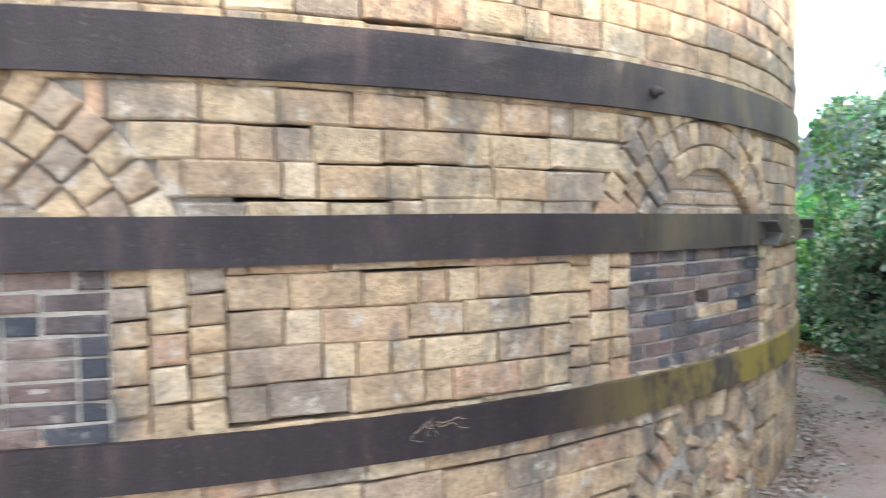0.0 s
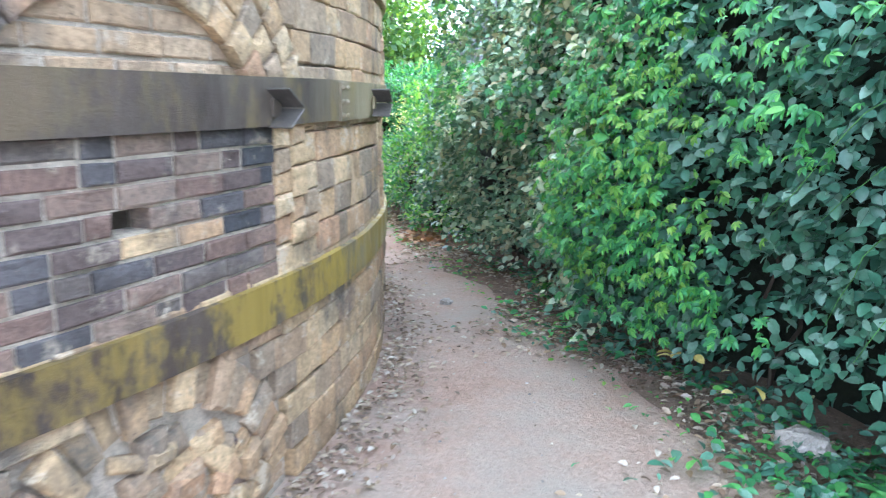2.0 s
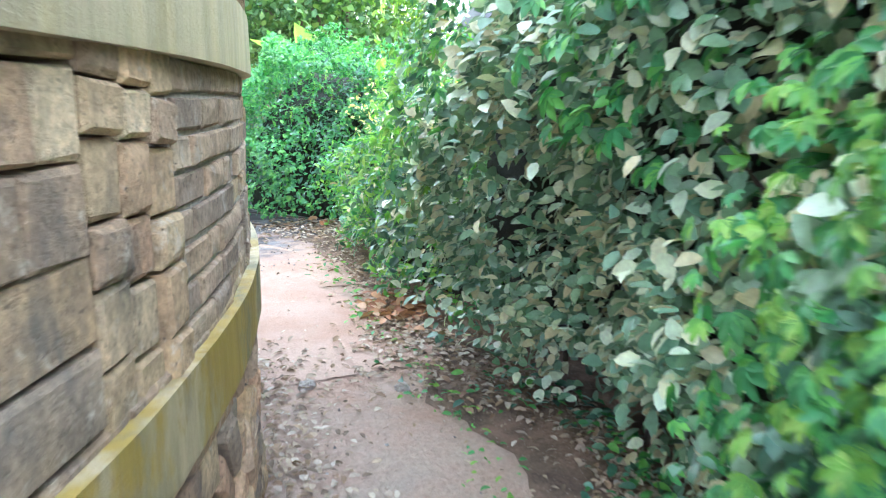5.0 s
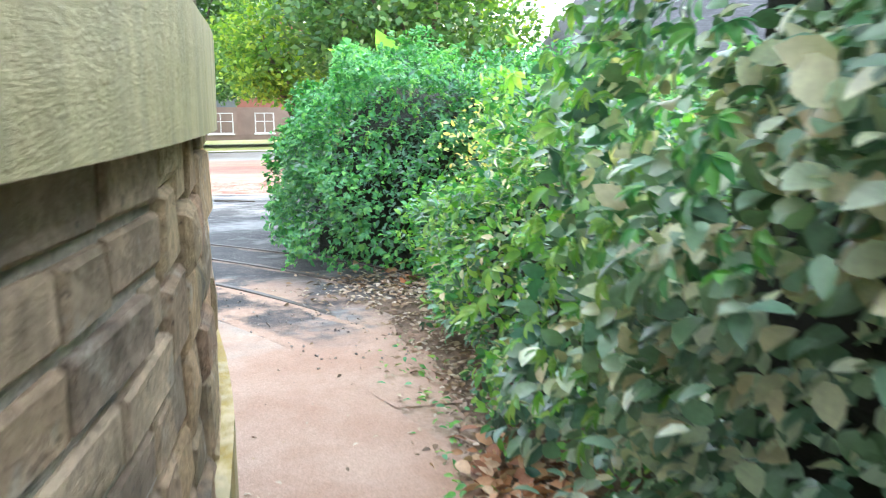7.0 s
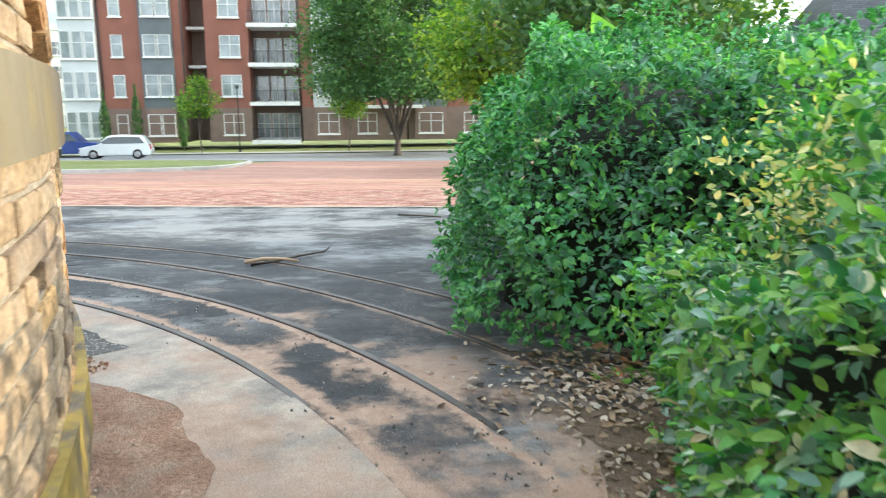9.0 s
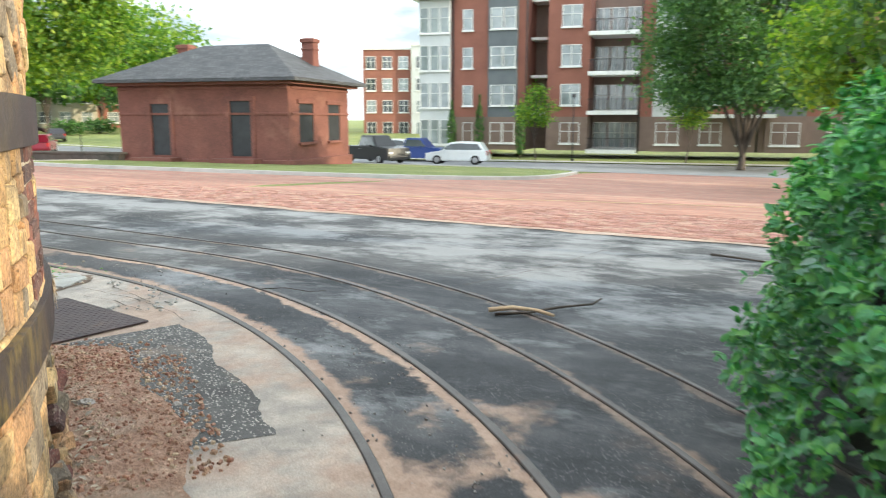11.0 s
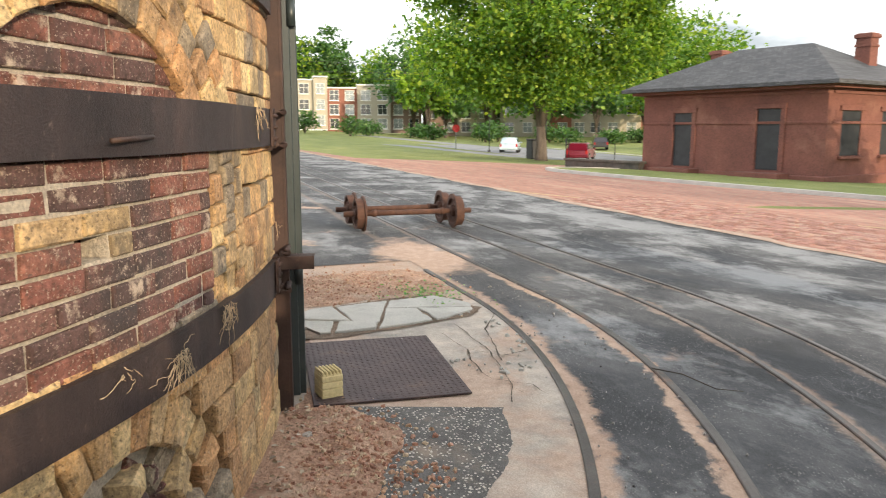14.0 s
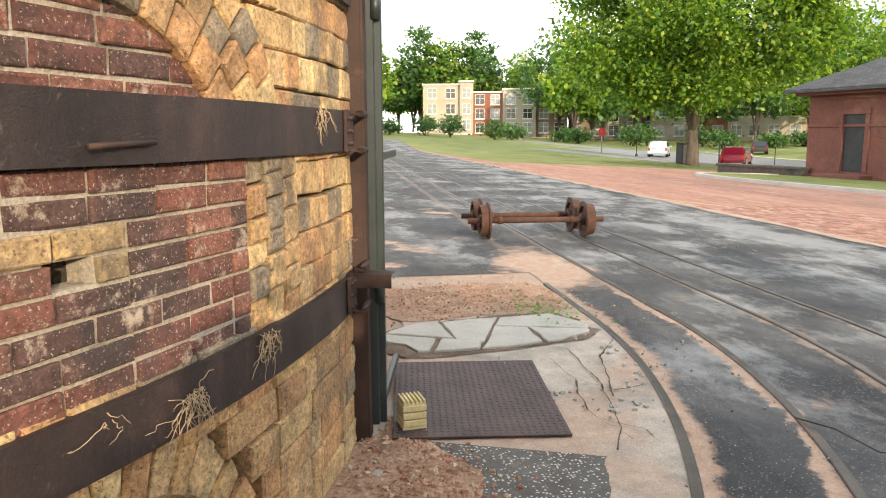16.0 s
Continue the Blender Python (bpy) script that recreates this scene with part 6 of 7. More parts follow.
def wheelset(x, y, turn):
    w = tagged(new("wheelset"), "rusty railway wheelset with two flanged wheels on an axle", "wheelset", "wheelsets in the yard")
    w.matrix_basis = Matrix.Translation((x, y, 0.245 + 0.014)) @ Matrix.Rotation(turn, 4, "Z")
    for s in (-1, 1):
        bm = bmesh.new()
        prof = [(0.045, -0.075), (0.075, -0.07), (0.08, -0.03), (0.165, -0.02), (0.175, -0.06), (0.208, -0.065), (0.213, 0.03), (0.245, 0.038), (0.245, 0.06), (0.18, 0.065), (0.165, 0.03), (0.085, 0.03), (0.08, 0.09), (0.045, 0.095)]
        lathe(bm, prof, Matrix.Translation((0, s * 0.70, 0)) @ Matrix.Rotation(radians(90 * s), 4, "X"))
        wh = part("wheel", bm, M_RUSTRED, w)
        for i in range(5):
            a = 2 * math.pi * i / 5
            rod_part("spoke_rib", (0.09 * math.cos(a), s * 0.735, 0.09 * math.sin(a)), (0.165 * math.cos(a), s * 0.728, 0.165 * math.sin(a)), 0.014, M_RUSTRED, wh, 6)
    rod_part("axle", (0, -0.92, 0), (0, 0.92, 0), 0.038, M_RUSTRED, w, 14)
    rod_part("collar", (0, -0.52, 0), (0, -0.46, 0), 0.05, M_RUSTRED, w, 14)
    rod_part("collar", (0, 0.46, 0), (0, 0.52, 0), 0.05, M_RUSTRED, w, 14)
    return w


WS = wheelset(-7.38, 17.90, radians(-3))
copy_thing(WS, Matrix.Translation((-8.0, 17.93, 0.259)) @ Matrix.Rotation(radians(-3), 4, "Z"))


def tread_plate():
    m_plate, nt, n, l, b = nodes_of("rusty_tread_plate", 0.6, 0.4)
    pos = pos_of(nt)
    col = ramp_node(nt, noise_node(nt, pos, 5, 6), [(0.3, (0.050, 0.034, 0.036)), (0.6, (0.085, 0.058, 0.056)), (0.75, (0.13, 0.08, 0.06))])
    l.new(col, b.inputs["Base Color"])
    bump_node(nt, b, noise_node(nt, pos, 90, 4), 0.3, 0.003)
    pl = tagged(new("tread_plate"), "rusty steel tread plate lying on the ground", "plate")
    pl.matrix_basis = Matrix.Translation((-1.56, 15.82, 0.026)) @ Matrix.Rotation(radians(-7), 4, "Z")
    box_part("sheet", Matrix.Identity(4), 1.14, 0.83, 0.010, m_plate, pl, 0.002)
    # raised chequer bars
    hp = Heap()
    bar = [(-0.016, -0.004, 0), (0.016, -0.004, 0), (0.016, 0.004, 0), (-0.016, 0.004, 0), (0, -0.002, 0.0028), (0, 0.002, 0.0028)]
    bf = [(0, 1, 4), (1, 2, 5, 4), (2, 3, 5), (3, 0, 4, 5)]
    for i in range(33):
        for j in range(24):
            hp.add(bar, bf, pose(-0.545 + i * 0.034, -0.39 + j * 0.034, 0.005, 0, 0, 45 if (i + j) % 2 else -45))
    ob = mesh_ob("chequer", hp.v, hp.f, m_plate, pl)
    ob["kind"] = "stuff"


tread_plate()


def ribbed_block():
    m_y = surface("pale_yellow_fired_clay", [(0.3, (0.56, 0.46, 0.24)), (0.7, (0.68, 0.58, 0.34))], 8, 70, 0.3, 0.85, 0.4, 0.004, (0.40, 0.33, 0.20), 9, 0.62)
    bl = tagged(new("clay_block"), "pale yellow ribbed clay block standing on the tread plate", "block")
    bl.matrix_basis = Matrix.Translation((-1.185, 15.445, 0.031)) @ Matrix.Rotation(radians(8), 4, "Z")
    for i in range(3):
        box_part("layer", pose(0, 0, 0.028 + i * 0.036), 0.125, 0.115, 0.033, m_y, bl, 0.004)
    for i in range(6):
        box_part("rib", pose(0.0, -0.048 + i * 0.0192, 0.124), 0.120, 0.011, 0.034, m_y, bl, 0.003)
    box_part("web", pose(0, 0, 0.1165), 0.118, 0.11, 0.012, m_y, bl)
    box_part("foot", pose(0, 0, 0.006), 0.125, 0.115, 0.011, m_y, bl)


ribbed_block()


def broken_slab(name, label, cx, cy, rx, ry, turn, cuts, seed, mat, top=0.03):
    """A thin slab that has cracked into pieces, each a little sunk or tilted."""
    rng = random.Random(seed)
    t = tagged(new(name), label, "slab")
    outline = []
    for i in range(14):
        a = 2 * math.pi * i / 14
        e = (abs(math.cos(a)) ** 3 + abs(math.sin(a)) ** 3) ** (-1 / 3) * rng.uniform(0.86, 1.08)
        outline.append(Vector((rx * e * math.cos(a), ry * e * math.sin(a))))
    pieces = [outline]
    for k in range(cuts):
        pieces.sort(key=lambda p: -max((a - b).length for a in p for b in p))
        poly = pieces.pop(0)
        mid = sum(poly, Vector((0, 0))) / len(poly) + Vector((rng.uniform(-0.06, 0.06), rng.uniform(-0.06, 0.06)))
        far = max(((a, b) for a in poly for b in poly), key=lambda ab: (ab[0] - ab[1]).length)
        nrm = (far[0] - far[1]).normalized()
        ang = rng.uniform(-0.5, 0.5)
        nrm = Vector((nrm.x * math.cos(ang) - nrm.y * math.sin(ang), nrm.x * math.sin(ang) + nrm.y * math.cos(ang)))
        sides = ([], [])
        for a, b in zip(poly, poly[1:] + poly[:1]):
            da, db = (a - mid).dot(nrm), (b - mid).dot(nrm)
            sides[0 if da > 0 else 1].append(a)
            if da * db < 0:
                c = a.lerp(b, da / (da - db))
                sides[0].append(c)
                sides[1].append(c)
        pieces += [p for p in sides if len(p) > 2]
    for poly in pieces:
        mid = sum(poly, Vector((0, 0))) / len(poly)
        gap, sunk = rng.uniform(0.006, 0.014), rng.uniform(0.0, 0.008)
        edge = []
        for a, b in zip(poly, poly[1:] + poly[:1]):
            for k in range(4):
                q = a.lerp(b, k / 4)
                q = q + (mid - q).normalized() * (gap + abs(ragged(q.x, q.y, 0.02, 9, seed)))
                edge.append(q)
        n = len(edge)
        rot = Matrix.Rotation(rng.uniform(-0.012, 0.012), 3, "X") @ Matrix.Rotation(rng.uniform(-0.012, 0.012), 3, "Y")
        vs = [Vector((mid.x, mid.y, 0)) + rot @ Vector((q.x - mid.x, q.y - mid.y, top - 0.006 - sunk)) for q in edge]
        vs += [Vector((mid.x, mid.y, 0)) + rot @ Vector(((q.x - mid.x) * 0.96, (q.y - mid.y) * 0.96, top - sunk)) for q in edge]
        vs += [Vector((q.x, q.y, 0.004)) for q in edge]
        fs = [(i, (i + 1) % n, n + (i + 1) % n, n + i) for i in range(n)] + [(2 * n + i, 2 * n + (i + 1) % n, (i + 1) % n, i) for i in range(n)] + [tuple(n + i for i in range(n))]
        mesh_ob("slab_piece", vs, fs, mat, t)
    t.matrix_basis = Matrix.Translation((cx, cy, 0.0)) @ Matrix.Rotation(turn, 4, "Z")
    return t


# dark patch under the slab, slightly larger, so its cracks come out dark
blob("soil", -2.78, 16.18, 0.43, 0.78, radians(14), 0.0185, M_FOOTSOIL, 0.06, 8.0, "dark ground laid under the cracked slab")
broken_slab("concrete_slab", "pale cracked concrete slab broken into pieces", -2.78, 16.18, 0.40, 0.74, radians(14), 6, 5, M_SLAB, 0.036)


def stick(name, label, pts, r0, r1, mat):
    t = tagged(new(name), label, "stick")
    tube("branch", pts, r0, r1, mat, t, 7)
    return t


M_PALEWOOD = surface("pale_barkless_wood", [(0.3, (0.40, 0.28, 0.17)), (0.7, (0.55, 0.42, 0.28))], 9, 60, 0.4, 0.85, 0.5, 0.004)
stick("fallen_stick", "pale broken stick lying across the rail", [(1.03, 17.56, 0.045), (1.18, 17.66, 0.06), (1.36, 17.70, 0.05), (1.50, 17.66, 0.04)], 0.019, 0.012, M_PALEWOOD)
stick("fallen_stick", "thin dark fallen branch on the asphalt", [(1.10, 17.52, 0.03), (1.30, 17.64, 0.04), (1.45, 17.88, 0.045), (1.63, 18.12, 0.04), (1.66, 18.25, 0.06)], 0.013, 0.007, M_TWIG)
stick("fallen_stick", "thin dark stick on the asphalt", [(2.0, 20.9, 0.02), (2.3, 20.75, 0.03), (2.6, 20.7, 0.02)], 0.014, 0.008, M_TWIG)
stick("fallen_stick", "thin bent twig lying over the rail", [(-0.95, 17.30, 0.03), (-0.75, 17.36, 0.05), (-0.52, 17.40, 0.035), (-0.45, 17.52, 0.03)], 0.004, 0.002, M_TWIG)


def stone(name, label, x, y, r, mat, seed, flat=0.6):
    bm = bmesh.new()
    bmesh.ops.create_icosphere(bm, subdivisions=3, radius=r)
    for v in bm.verts:
        k = 1 + 0.35 * noise.fractal(v.co * (1.6 / r) + Vector((seed, 0, 0)), 1.0, 2.0, 3)
        v.co = Vector((v.co.x * k, v.co.y * k * 0.8, max(v.co.z * k * flat, -0.3 * r)))
    ob = part(name, bm, mat)
    ob.matrix_basis = Matrix.Translation((x, y, 0.3 * r)) @ Matrix.Rotation(seed, 4, "Z")
    return tagged(ob, label, "stone")


M_STONE = surface("grey_stone", [(0.3, (0.32, 0.29, 0.26)), (0.7, (0.50, 0.46, 0.42))], 7, 60, 0.5, 0.9, 0.9, 0.02)
stone("stone", "grey weathered stone at the hedge foot", 4.12, 6.78, 0.12, M_STONE, 2.0)
for i, (x, y, r) in enumerate(((3.42, 9.35, 0.05), (3.25, 10.6, 0.045), (3.65, 10.45, 0.04), (-0.72, 15.25, 0.035), (0.05, 14.98, 0.045), (0.45, 15.2, 0.03))):
    stone("stone", "small pale stone lying on the path", x, y, r, M_STONE, 3.0 + i)


def litter(name, label, n, place, mats, size, lift=0.012, tilt=0.35):
    """Fallen leaves and chips strewn on the ground."""
    P = place(n)
    t = tagged(new(name), label, "litter", "", "stuff")
    sel = gen.integers(0, len(mats), n)
    P = np.c_[P, lift + gen.random(n) * 0.02]
    a = gen.uniform(0, 2 * math.pi, n)
    D = np.c_[np.cos(a), np.sin(a), gen.normal(0.05, 0.2, n)]
    N = np.c_[gen.normal(0, tilt, n), gen.normal(0, tilt, n), np.ones(n)]
    for i, mt in enumerate(mats):
        q = sel == i
        leaf_object("leaf", P[q], D[q], N[q], gen.uniform(0.5, 1.4, q.sum()) * size, 0.5, mt, t)
    return t


def round_kiln(a0, a1, r0, spread):
    def place(n):
        a = np.radians(gen.uniform(a0, a1, n))
        r = KR + r0 + np.abs(gen.normal(0, spread, n))
        r += 0.10 * np.sin(a * 23) * np.clip(r - KR, 0, 1)
        return np.c_[KC[0] + r * np.cos(a), KC[1] + r * np.sin(a)]
    return place


def along_hedge(y0, y1, spread):
    def place(n):
        y = gen.uniform(y0, y1, n)
        x = hedge_face(y, 0.1 + 0 * y) + 0.15 - np.abs(gen.normal(0, spread, n)) * (1 + 0.5 * np.sin(y * 3.1))
        return np.c_[x, y]
    return place


litter("leaf_litter", "dry grey-brown leaf litter at the kiln foot", 2600, round_kiln(-70, 14, 0.02, 0.16), (LM_DRY,), 0.035)
litter("leaf_litter", "dry leaf litter under the hedge", 5200, along_hedge(4.5, 11.5, 0.26), (LM_DRY,), 0.042)
litter("leaf_litter", "dry leaf litter and chips between the bushes", 1500, lambda n: np.c_[4.1 + gen.normal(0, 0.38, n), 14.75 + gen.normal(0, 0.33, n)], (LM_DRY,), 0.05)
litter("leaf_litter", "dry leaf litter under the low bush", 1300, lambda n: np.c_[3.95 + gen.normal(0, 0.14, n), gen.uniform(10.8, 14.0, n)], (LM_DRY,), 0.04)
litter("leaf_litter", "scattered dry leaves on the path", 500, lambda n: np.c_[gen.uniform(1.4, 4.0, n) + 0.0, gen.uniform(3.0, 13.5, n)], (LM_DRY,), 0.022, 0.008)
litter("russet_leaves", "heap of russet fallen leaves at the path edge", 120, lambda n: np.c_[3.92 + gen.normal(0, 0.12, n), 11.6 + gen.normal(0, 0.16, n)], (LM_RUSSET,), 0.085, 0.03, 0.9)
litter("russet_leaves", "russet fallen leaves under the bush", 50, lambda n: np.c_[4.35 + gen.normal(0, 0.3, n), 15.3 + gen.normal(0, 0.25, n)], (LM_RUSSET,), 0.10, 0.04, 0.8)
litter("leaf_litter", "dry twigs and leaves by the kiln end", 500, round_kiln(14, 78, 0.02, 0.10), (LM_DRY,), 0.03)
litter("ground_ivy", "low green creeper spreading on the ground", 900, lambda n: np.c_[3.95 + gen.normal(0, 0.30, n), 6.2 + gen.normal(0, 0.35, n)], (LM_CREEP, LM_DEEP), 0.065, 0.05, 0.5)
litter("ground_ivy", "low green creeper at the hedge foot", 700, along_hedge(6.5, 10.5, 0.20), (LM_CREEP, LM_DEEP), 0.05, 0.04, 0.5)
litter("ground_ivy", "low green seedlings at the path edge", 300, lambda n: np.c_[3.75 + gen.normal(0, 0.08, n), gen.uniform(7.0, 13.4, n)], (LM_BRIGHT, LM_CREEP), 0.035, 0.03, 0.6)
litter("weeds", "low green weeds growing at the soil edge", 260, lambda n: np.c_[-3.35 + gen.normal(0, 0.22, n), 16.75 + gen.normal(0, 0.16, n)], (LM_BRIGHT, LM_CREEP), 0.025, 0.02, 0.8)
litter("yellow_leaves", "a few yellow leaves at the hedge foot", 9, lambda n: np.c_[3.95 + gen.normal(0, 0.10, n), 7.3 + gen.normal(0, 0.25, n)], (LM_FLOWER,), 0.07, 0.22, 0.6)


def chips(name, label, n, place, mat, lo, hi, lift=0.02):
    rng = random.Random(9)
    hp = Heap()
    P = place(n)
    for x, y in P:
        s = rng.uniform(lo, hi)
        vs, fs = piece_mesh("c", s, s * rng.uniform(0.5, 0.9), s * 0.7, s * 0.15, rng)
        hp.add(vs, fs, Matrix.Translation((x, y, lift + s * 0.25)) @ Euler((rng.uniform(1.0, 2.1), rng.uniform(-0.5, 0.5), rng.uniform(0, 6.3))).to_matrix().to_4x4())
    ob = tagged(mesh_ob(name, hp.v, hp.f, mat), label, "rubble", "", "stuff")
    return ob


M_CHIP = masonry("brick_chip", [(0.42, 0.23, 0.15), (0.50, 0.32, 0.21), (0.35, 0.17, 0.115), (0.58, 0.45, 0.31), (0.47, 0.27, 0.19)], "island", (0.2, 0.12, 0.08), 0.62)
M_GREYCHIP = masonry("grey_chip", [(0.34, 0.32, 0.30), (0.26, 0.25, 0.24), (0.44, 0.42, 0.40), (0.20, 0.19, 0.19)], "island", (0.2, 0.18, 0.16), 0.62)
chips("brick_rubble", "red crumbs of brick and soil at the kiln foot", 900, lambda n: (lambda u, v: np.c_[0.35 + 0.85 * u * 0.82 + 0.34 * v * 0.57, 15.02 - 0.85 * u * 0.57 + 0.34 * v * 0.82])(gen.uniform(-1, 1, n), gen.uniform(-1, 1, n)), M_CHIP, 0.006, 0.026)
chips("brick_rubble", "crumbs of brick by the post", 500, lambda n: np.c_[-0.6 + gen.normal(0, 0.30, n), 15.42 + gen.normal(0, 0.14, n)], M_CHIP, 0.008, 0.03)
chips("gravel", "grey gravel scattered along the rails", 420, lambda n: (lambda a, r: np.c_[RC[0] + r * np.cos(a), RC[1] + r * np.sin(a)])(np.radians(gen.uniform(25, 92, n)), 7.34 + gen.choice([0.05, 0.58, 0.35], n) + gen.normal(0, 0.08, n)), M_GREYCHIP, 0.004, 0.014, 0.018)
chips("gravel", "small stones scattered on the clay path", 500, lambda n: np.c_[gen.uniform(1.0, 4.0, n), gen.uniform(2.5, 14, n)], M_GREYCHIP, 0.004, 0.013, 0.008)
chips("brick_rubble", "crumbs of soil and brick on the bare patch", 600, lambda n: np.c_[-3.9 + gen.normal(0, 0.36, n), 16.2 + gen.normal(0, 0.42, n)], M_CHIP, 0.006, 0.022)
chips("concrete_fragments", "broken concrete fragments beside the slab", 70, lambda n: (lambda a: np.c_[-2.1 + 0.85 * np.cos(a) * gen.uniform(0.8, 1.15, n), 16.5 + 0.35 * np.sin(a) * gen.uniform(0.8, 1.2, n)])(gen.uniform(0, 6.3, n)), M_SLAB, 0.01, 0.035)


def crack(name, pts, w, label):
    """A dark crack in the paving: a thin dark ribbon laid flat on it."""
    vs, fs = [], []
    n = 40
    for i in range(n):
        t = i / (n - 1) * (len(pts) - 1)
        k = min(int(t), len(pts) - 2)
        p = Vector(pts[k]).lerp(Vector(pts[k + 1]), t - k)
        p += Vector((ragged(p.x, p.y, 0.016, 5, 1), ragged(p.x, p.y, 0.016, 5, 4)))
        ww = w * 0.55 * (0.4 + abs(ragged(p.x, p.y, 1.4, 6, 8)))
        vs += [(p.x - ww, p.y - ww * 0.4, 0.0255), (p.x + ww, p.y + ww * 0.4, 0.0255)]
    fs = [(2 * i, 2 * i + 2, 2 * i + 3, 2 * i + 1) for i in range(n - 1)]
    return tagged(mesh_ob(name, vs, fs, M_CORE), label, "", "", "structure")


crack("crack", [(-2.3, 16.6), (-1.6, 16.56), (-1.0, 16.42), (-0.75, 16.30)], 0.012, "crack beside the tread plate")
crack("crack", [(-2.5, 17.0), (-2.1, 16.75), (-1.4, 16.55)], 0.012, "crack in the concrete strip")
crack("crack", [(-2.1, 16.42), (-1.7, 16.44), (-1.25, 16.34), (-0.85, 16.42)], 0.014, "crack beside the tread plate")
crack("crack", [(-1.7, 16.45), (-1.5, 16.60), (-1.55, 16.78)], 0.012, "crack in the concrete strip")
crack("crack", [(-1.1, 16.38), (-0.95, 16.52), (-0.75, 16.55)], 0.012, "crack in the concrete strip")
for (p, q, w) in (((0.44, 18.3), (0.95, 20.6), 0.012), ((-3.0, 20.6), (5.0, 20.1), 0.010), ((-12, 19.9), (-5, 20.6), 0.012)):
    crack("crack", [p, ((p[0] + q[0]) / 2 + 0.1, (p[1] + q[1]) / 2), q], w, "joint across the asphalt")


def dry_vine(deg, z, drop, n, seed):
    rng = random.Random(seed)
    v = tagged(new("dry_vine"), "tuft of dry pale rootlets hanging on the iron band", "dry vine")
    for i in range(n):
        p, d = Vector((rng.uniform(-0.05, 0.05), 0.032, rng.uniform(-0.01, 0.02))), Vector((rng.uniform(-0.012, 0.012), 0.003, -0.008))
        pts = [p.copy()]
        for k in range(9):
            p = p + d
            d = Vector((d.x * 0.7 + rng.uniform(-0.013, 0.013), rng.uniform(-0.004, 0.005), d.z * 0.5 - drop * rng.uniform(-0.006, 0.013)))
            p.y = max(p.y, 0.030)
            pts.append(p.copy())
        m = kiln_pose(deg, z, 0.0)
        tube("rootlet", [m @ q for q in pts], 0.0013, 0.0008, M_PALEWOOD, v, 4)
    return v


dry_vine(61.9, 0.74, 1.3, 30, 1)
dry_vine(66.0, 0.80, 1.0, 22, 2)
dry_vine(71.5, 1.48, 1.0, 16, 3)
dry_vine(58.6, 0.79, 0.7, 4, 4)
dry_vine(75.6, 0.98, 1.0, 4, 5)
dry_vine(-27.5, 1.12, 3.4, 6, 6)
dry_vine(-26.0, 1.05, 4.2, 4, 8)
dry_vine(-59.3, 0.78, 0.7, 5, 7)

# ---- far things ----
for i, (x, y, h) in enumerate(((-27.5, 73.6, 5.5), (-23.8, 74.3, 5.0), (-30.0, 72.9, 5.0))):
    t = tagged(new("cypress"), "slim dark cypress against the apartment wall", "tree")
    g0 = float(gz(x, y))
    tube("trunk", [(x, y, g0), (x, y, g0 + 1.0), (x, y, g0 + h * 0.8)], 0.06, 0.02, M_BARK, t, 6)
    k = 700
    zz = gen.random(k)
    rr = 0.45 * np.sin(np.clip(zz * 1.1 + 0.08, 0, 1) * math.pi) ** 0.6 * np.sqrt(gen.random(k))
    aa = gen.uniform(0, 6.3, k)
    leaf_object("crown", np.c_[x + rr * np.cos(aa), y + rr * np.sin(aa), g0 + 0.3 + zz * (h - 0.3)], np.c_[np.cos(aa) * 0.3, np.sin(aa) * 0.3, np.ones(k)], np.c_[np.cos(aa), np.sin(aa), 0.3 * np.ones(k)],
                gen.uniform(0.15, 0.35, k), 0.5, LM_DARKCROWN, t, simple=True)
tree("street_tree", "young street tree before the apartment building", -20.6, 70.2, 6.2, 1.7, 2.0, 2500, 0.2, LM_CROWN, 51, 0.06)
tree("street_tree", "young street tree before the apartment building", -9.0, 72.5, 6.0, 1.6, 2.0, 2200, 0.2, LM_CROWN, 52, 0.06)
for i in range(26):
    a = radians(52 + 44 * i / 25 + 1.5 * math.sin(i * 5.1))
    d = 118 + 30 * ((i * 37) % 10) / 10
    if 74 < math.degrees(a) < 86:
        d = 152
    h = 10 + 6 * ((i * 53) % 7) / 7
    tree("tree", "far green tree on the western slope", 2 - d * math.sin(a), 15 + d * math.cos(a), h * (1.0 if d < 130 else 1.35), 4.5 + ((i * 29) % 5) * 0.6, 2.0, 1500, 0.85, LM_CROWN if i % 3 else LM_DARKCROWN, 60 + i, 0.22)
for i in range(13):
    a = radians(74 + 1.65 * i + 0.5 * math.sin(i * 3.7))
    d, h = 158 + 6 * math.sin(i * 2.3), 16 + 4.5 * math.sin(i * 4.1)
    tree("tree", "tall green tree in the wood behind the far houses", 2 - d * math.sin(a), 15 + d * math.cos(a), h, 4.6 + 0.8 * math.sin(i * 1.9), 1.5, 3600, 0.75, LM_DARKCROWN if i % 3 else LM_CROWN, 120 + i, 0.22)
for i in range(16):
    a, d = radians(52 + 2.5 * i + 0.8 * math.sin(i * 2.9)), 112 + 4 * math.sin(i * 1.7)
    tree("shrub", "rounded shrub in front of the far houses", 2 - d * math.sin(a), 15 + d * math.cos(a), 2.5 + 0.7 * math.sin(i * 5.3), 2.1, 0.2, 600, 0.42, LM_DARKCROWN, 90 + i, 0.06)

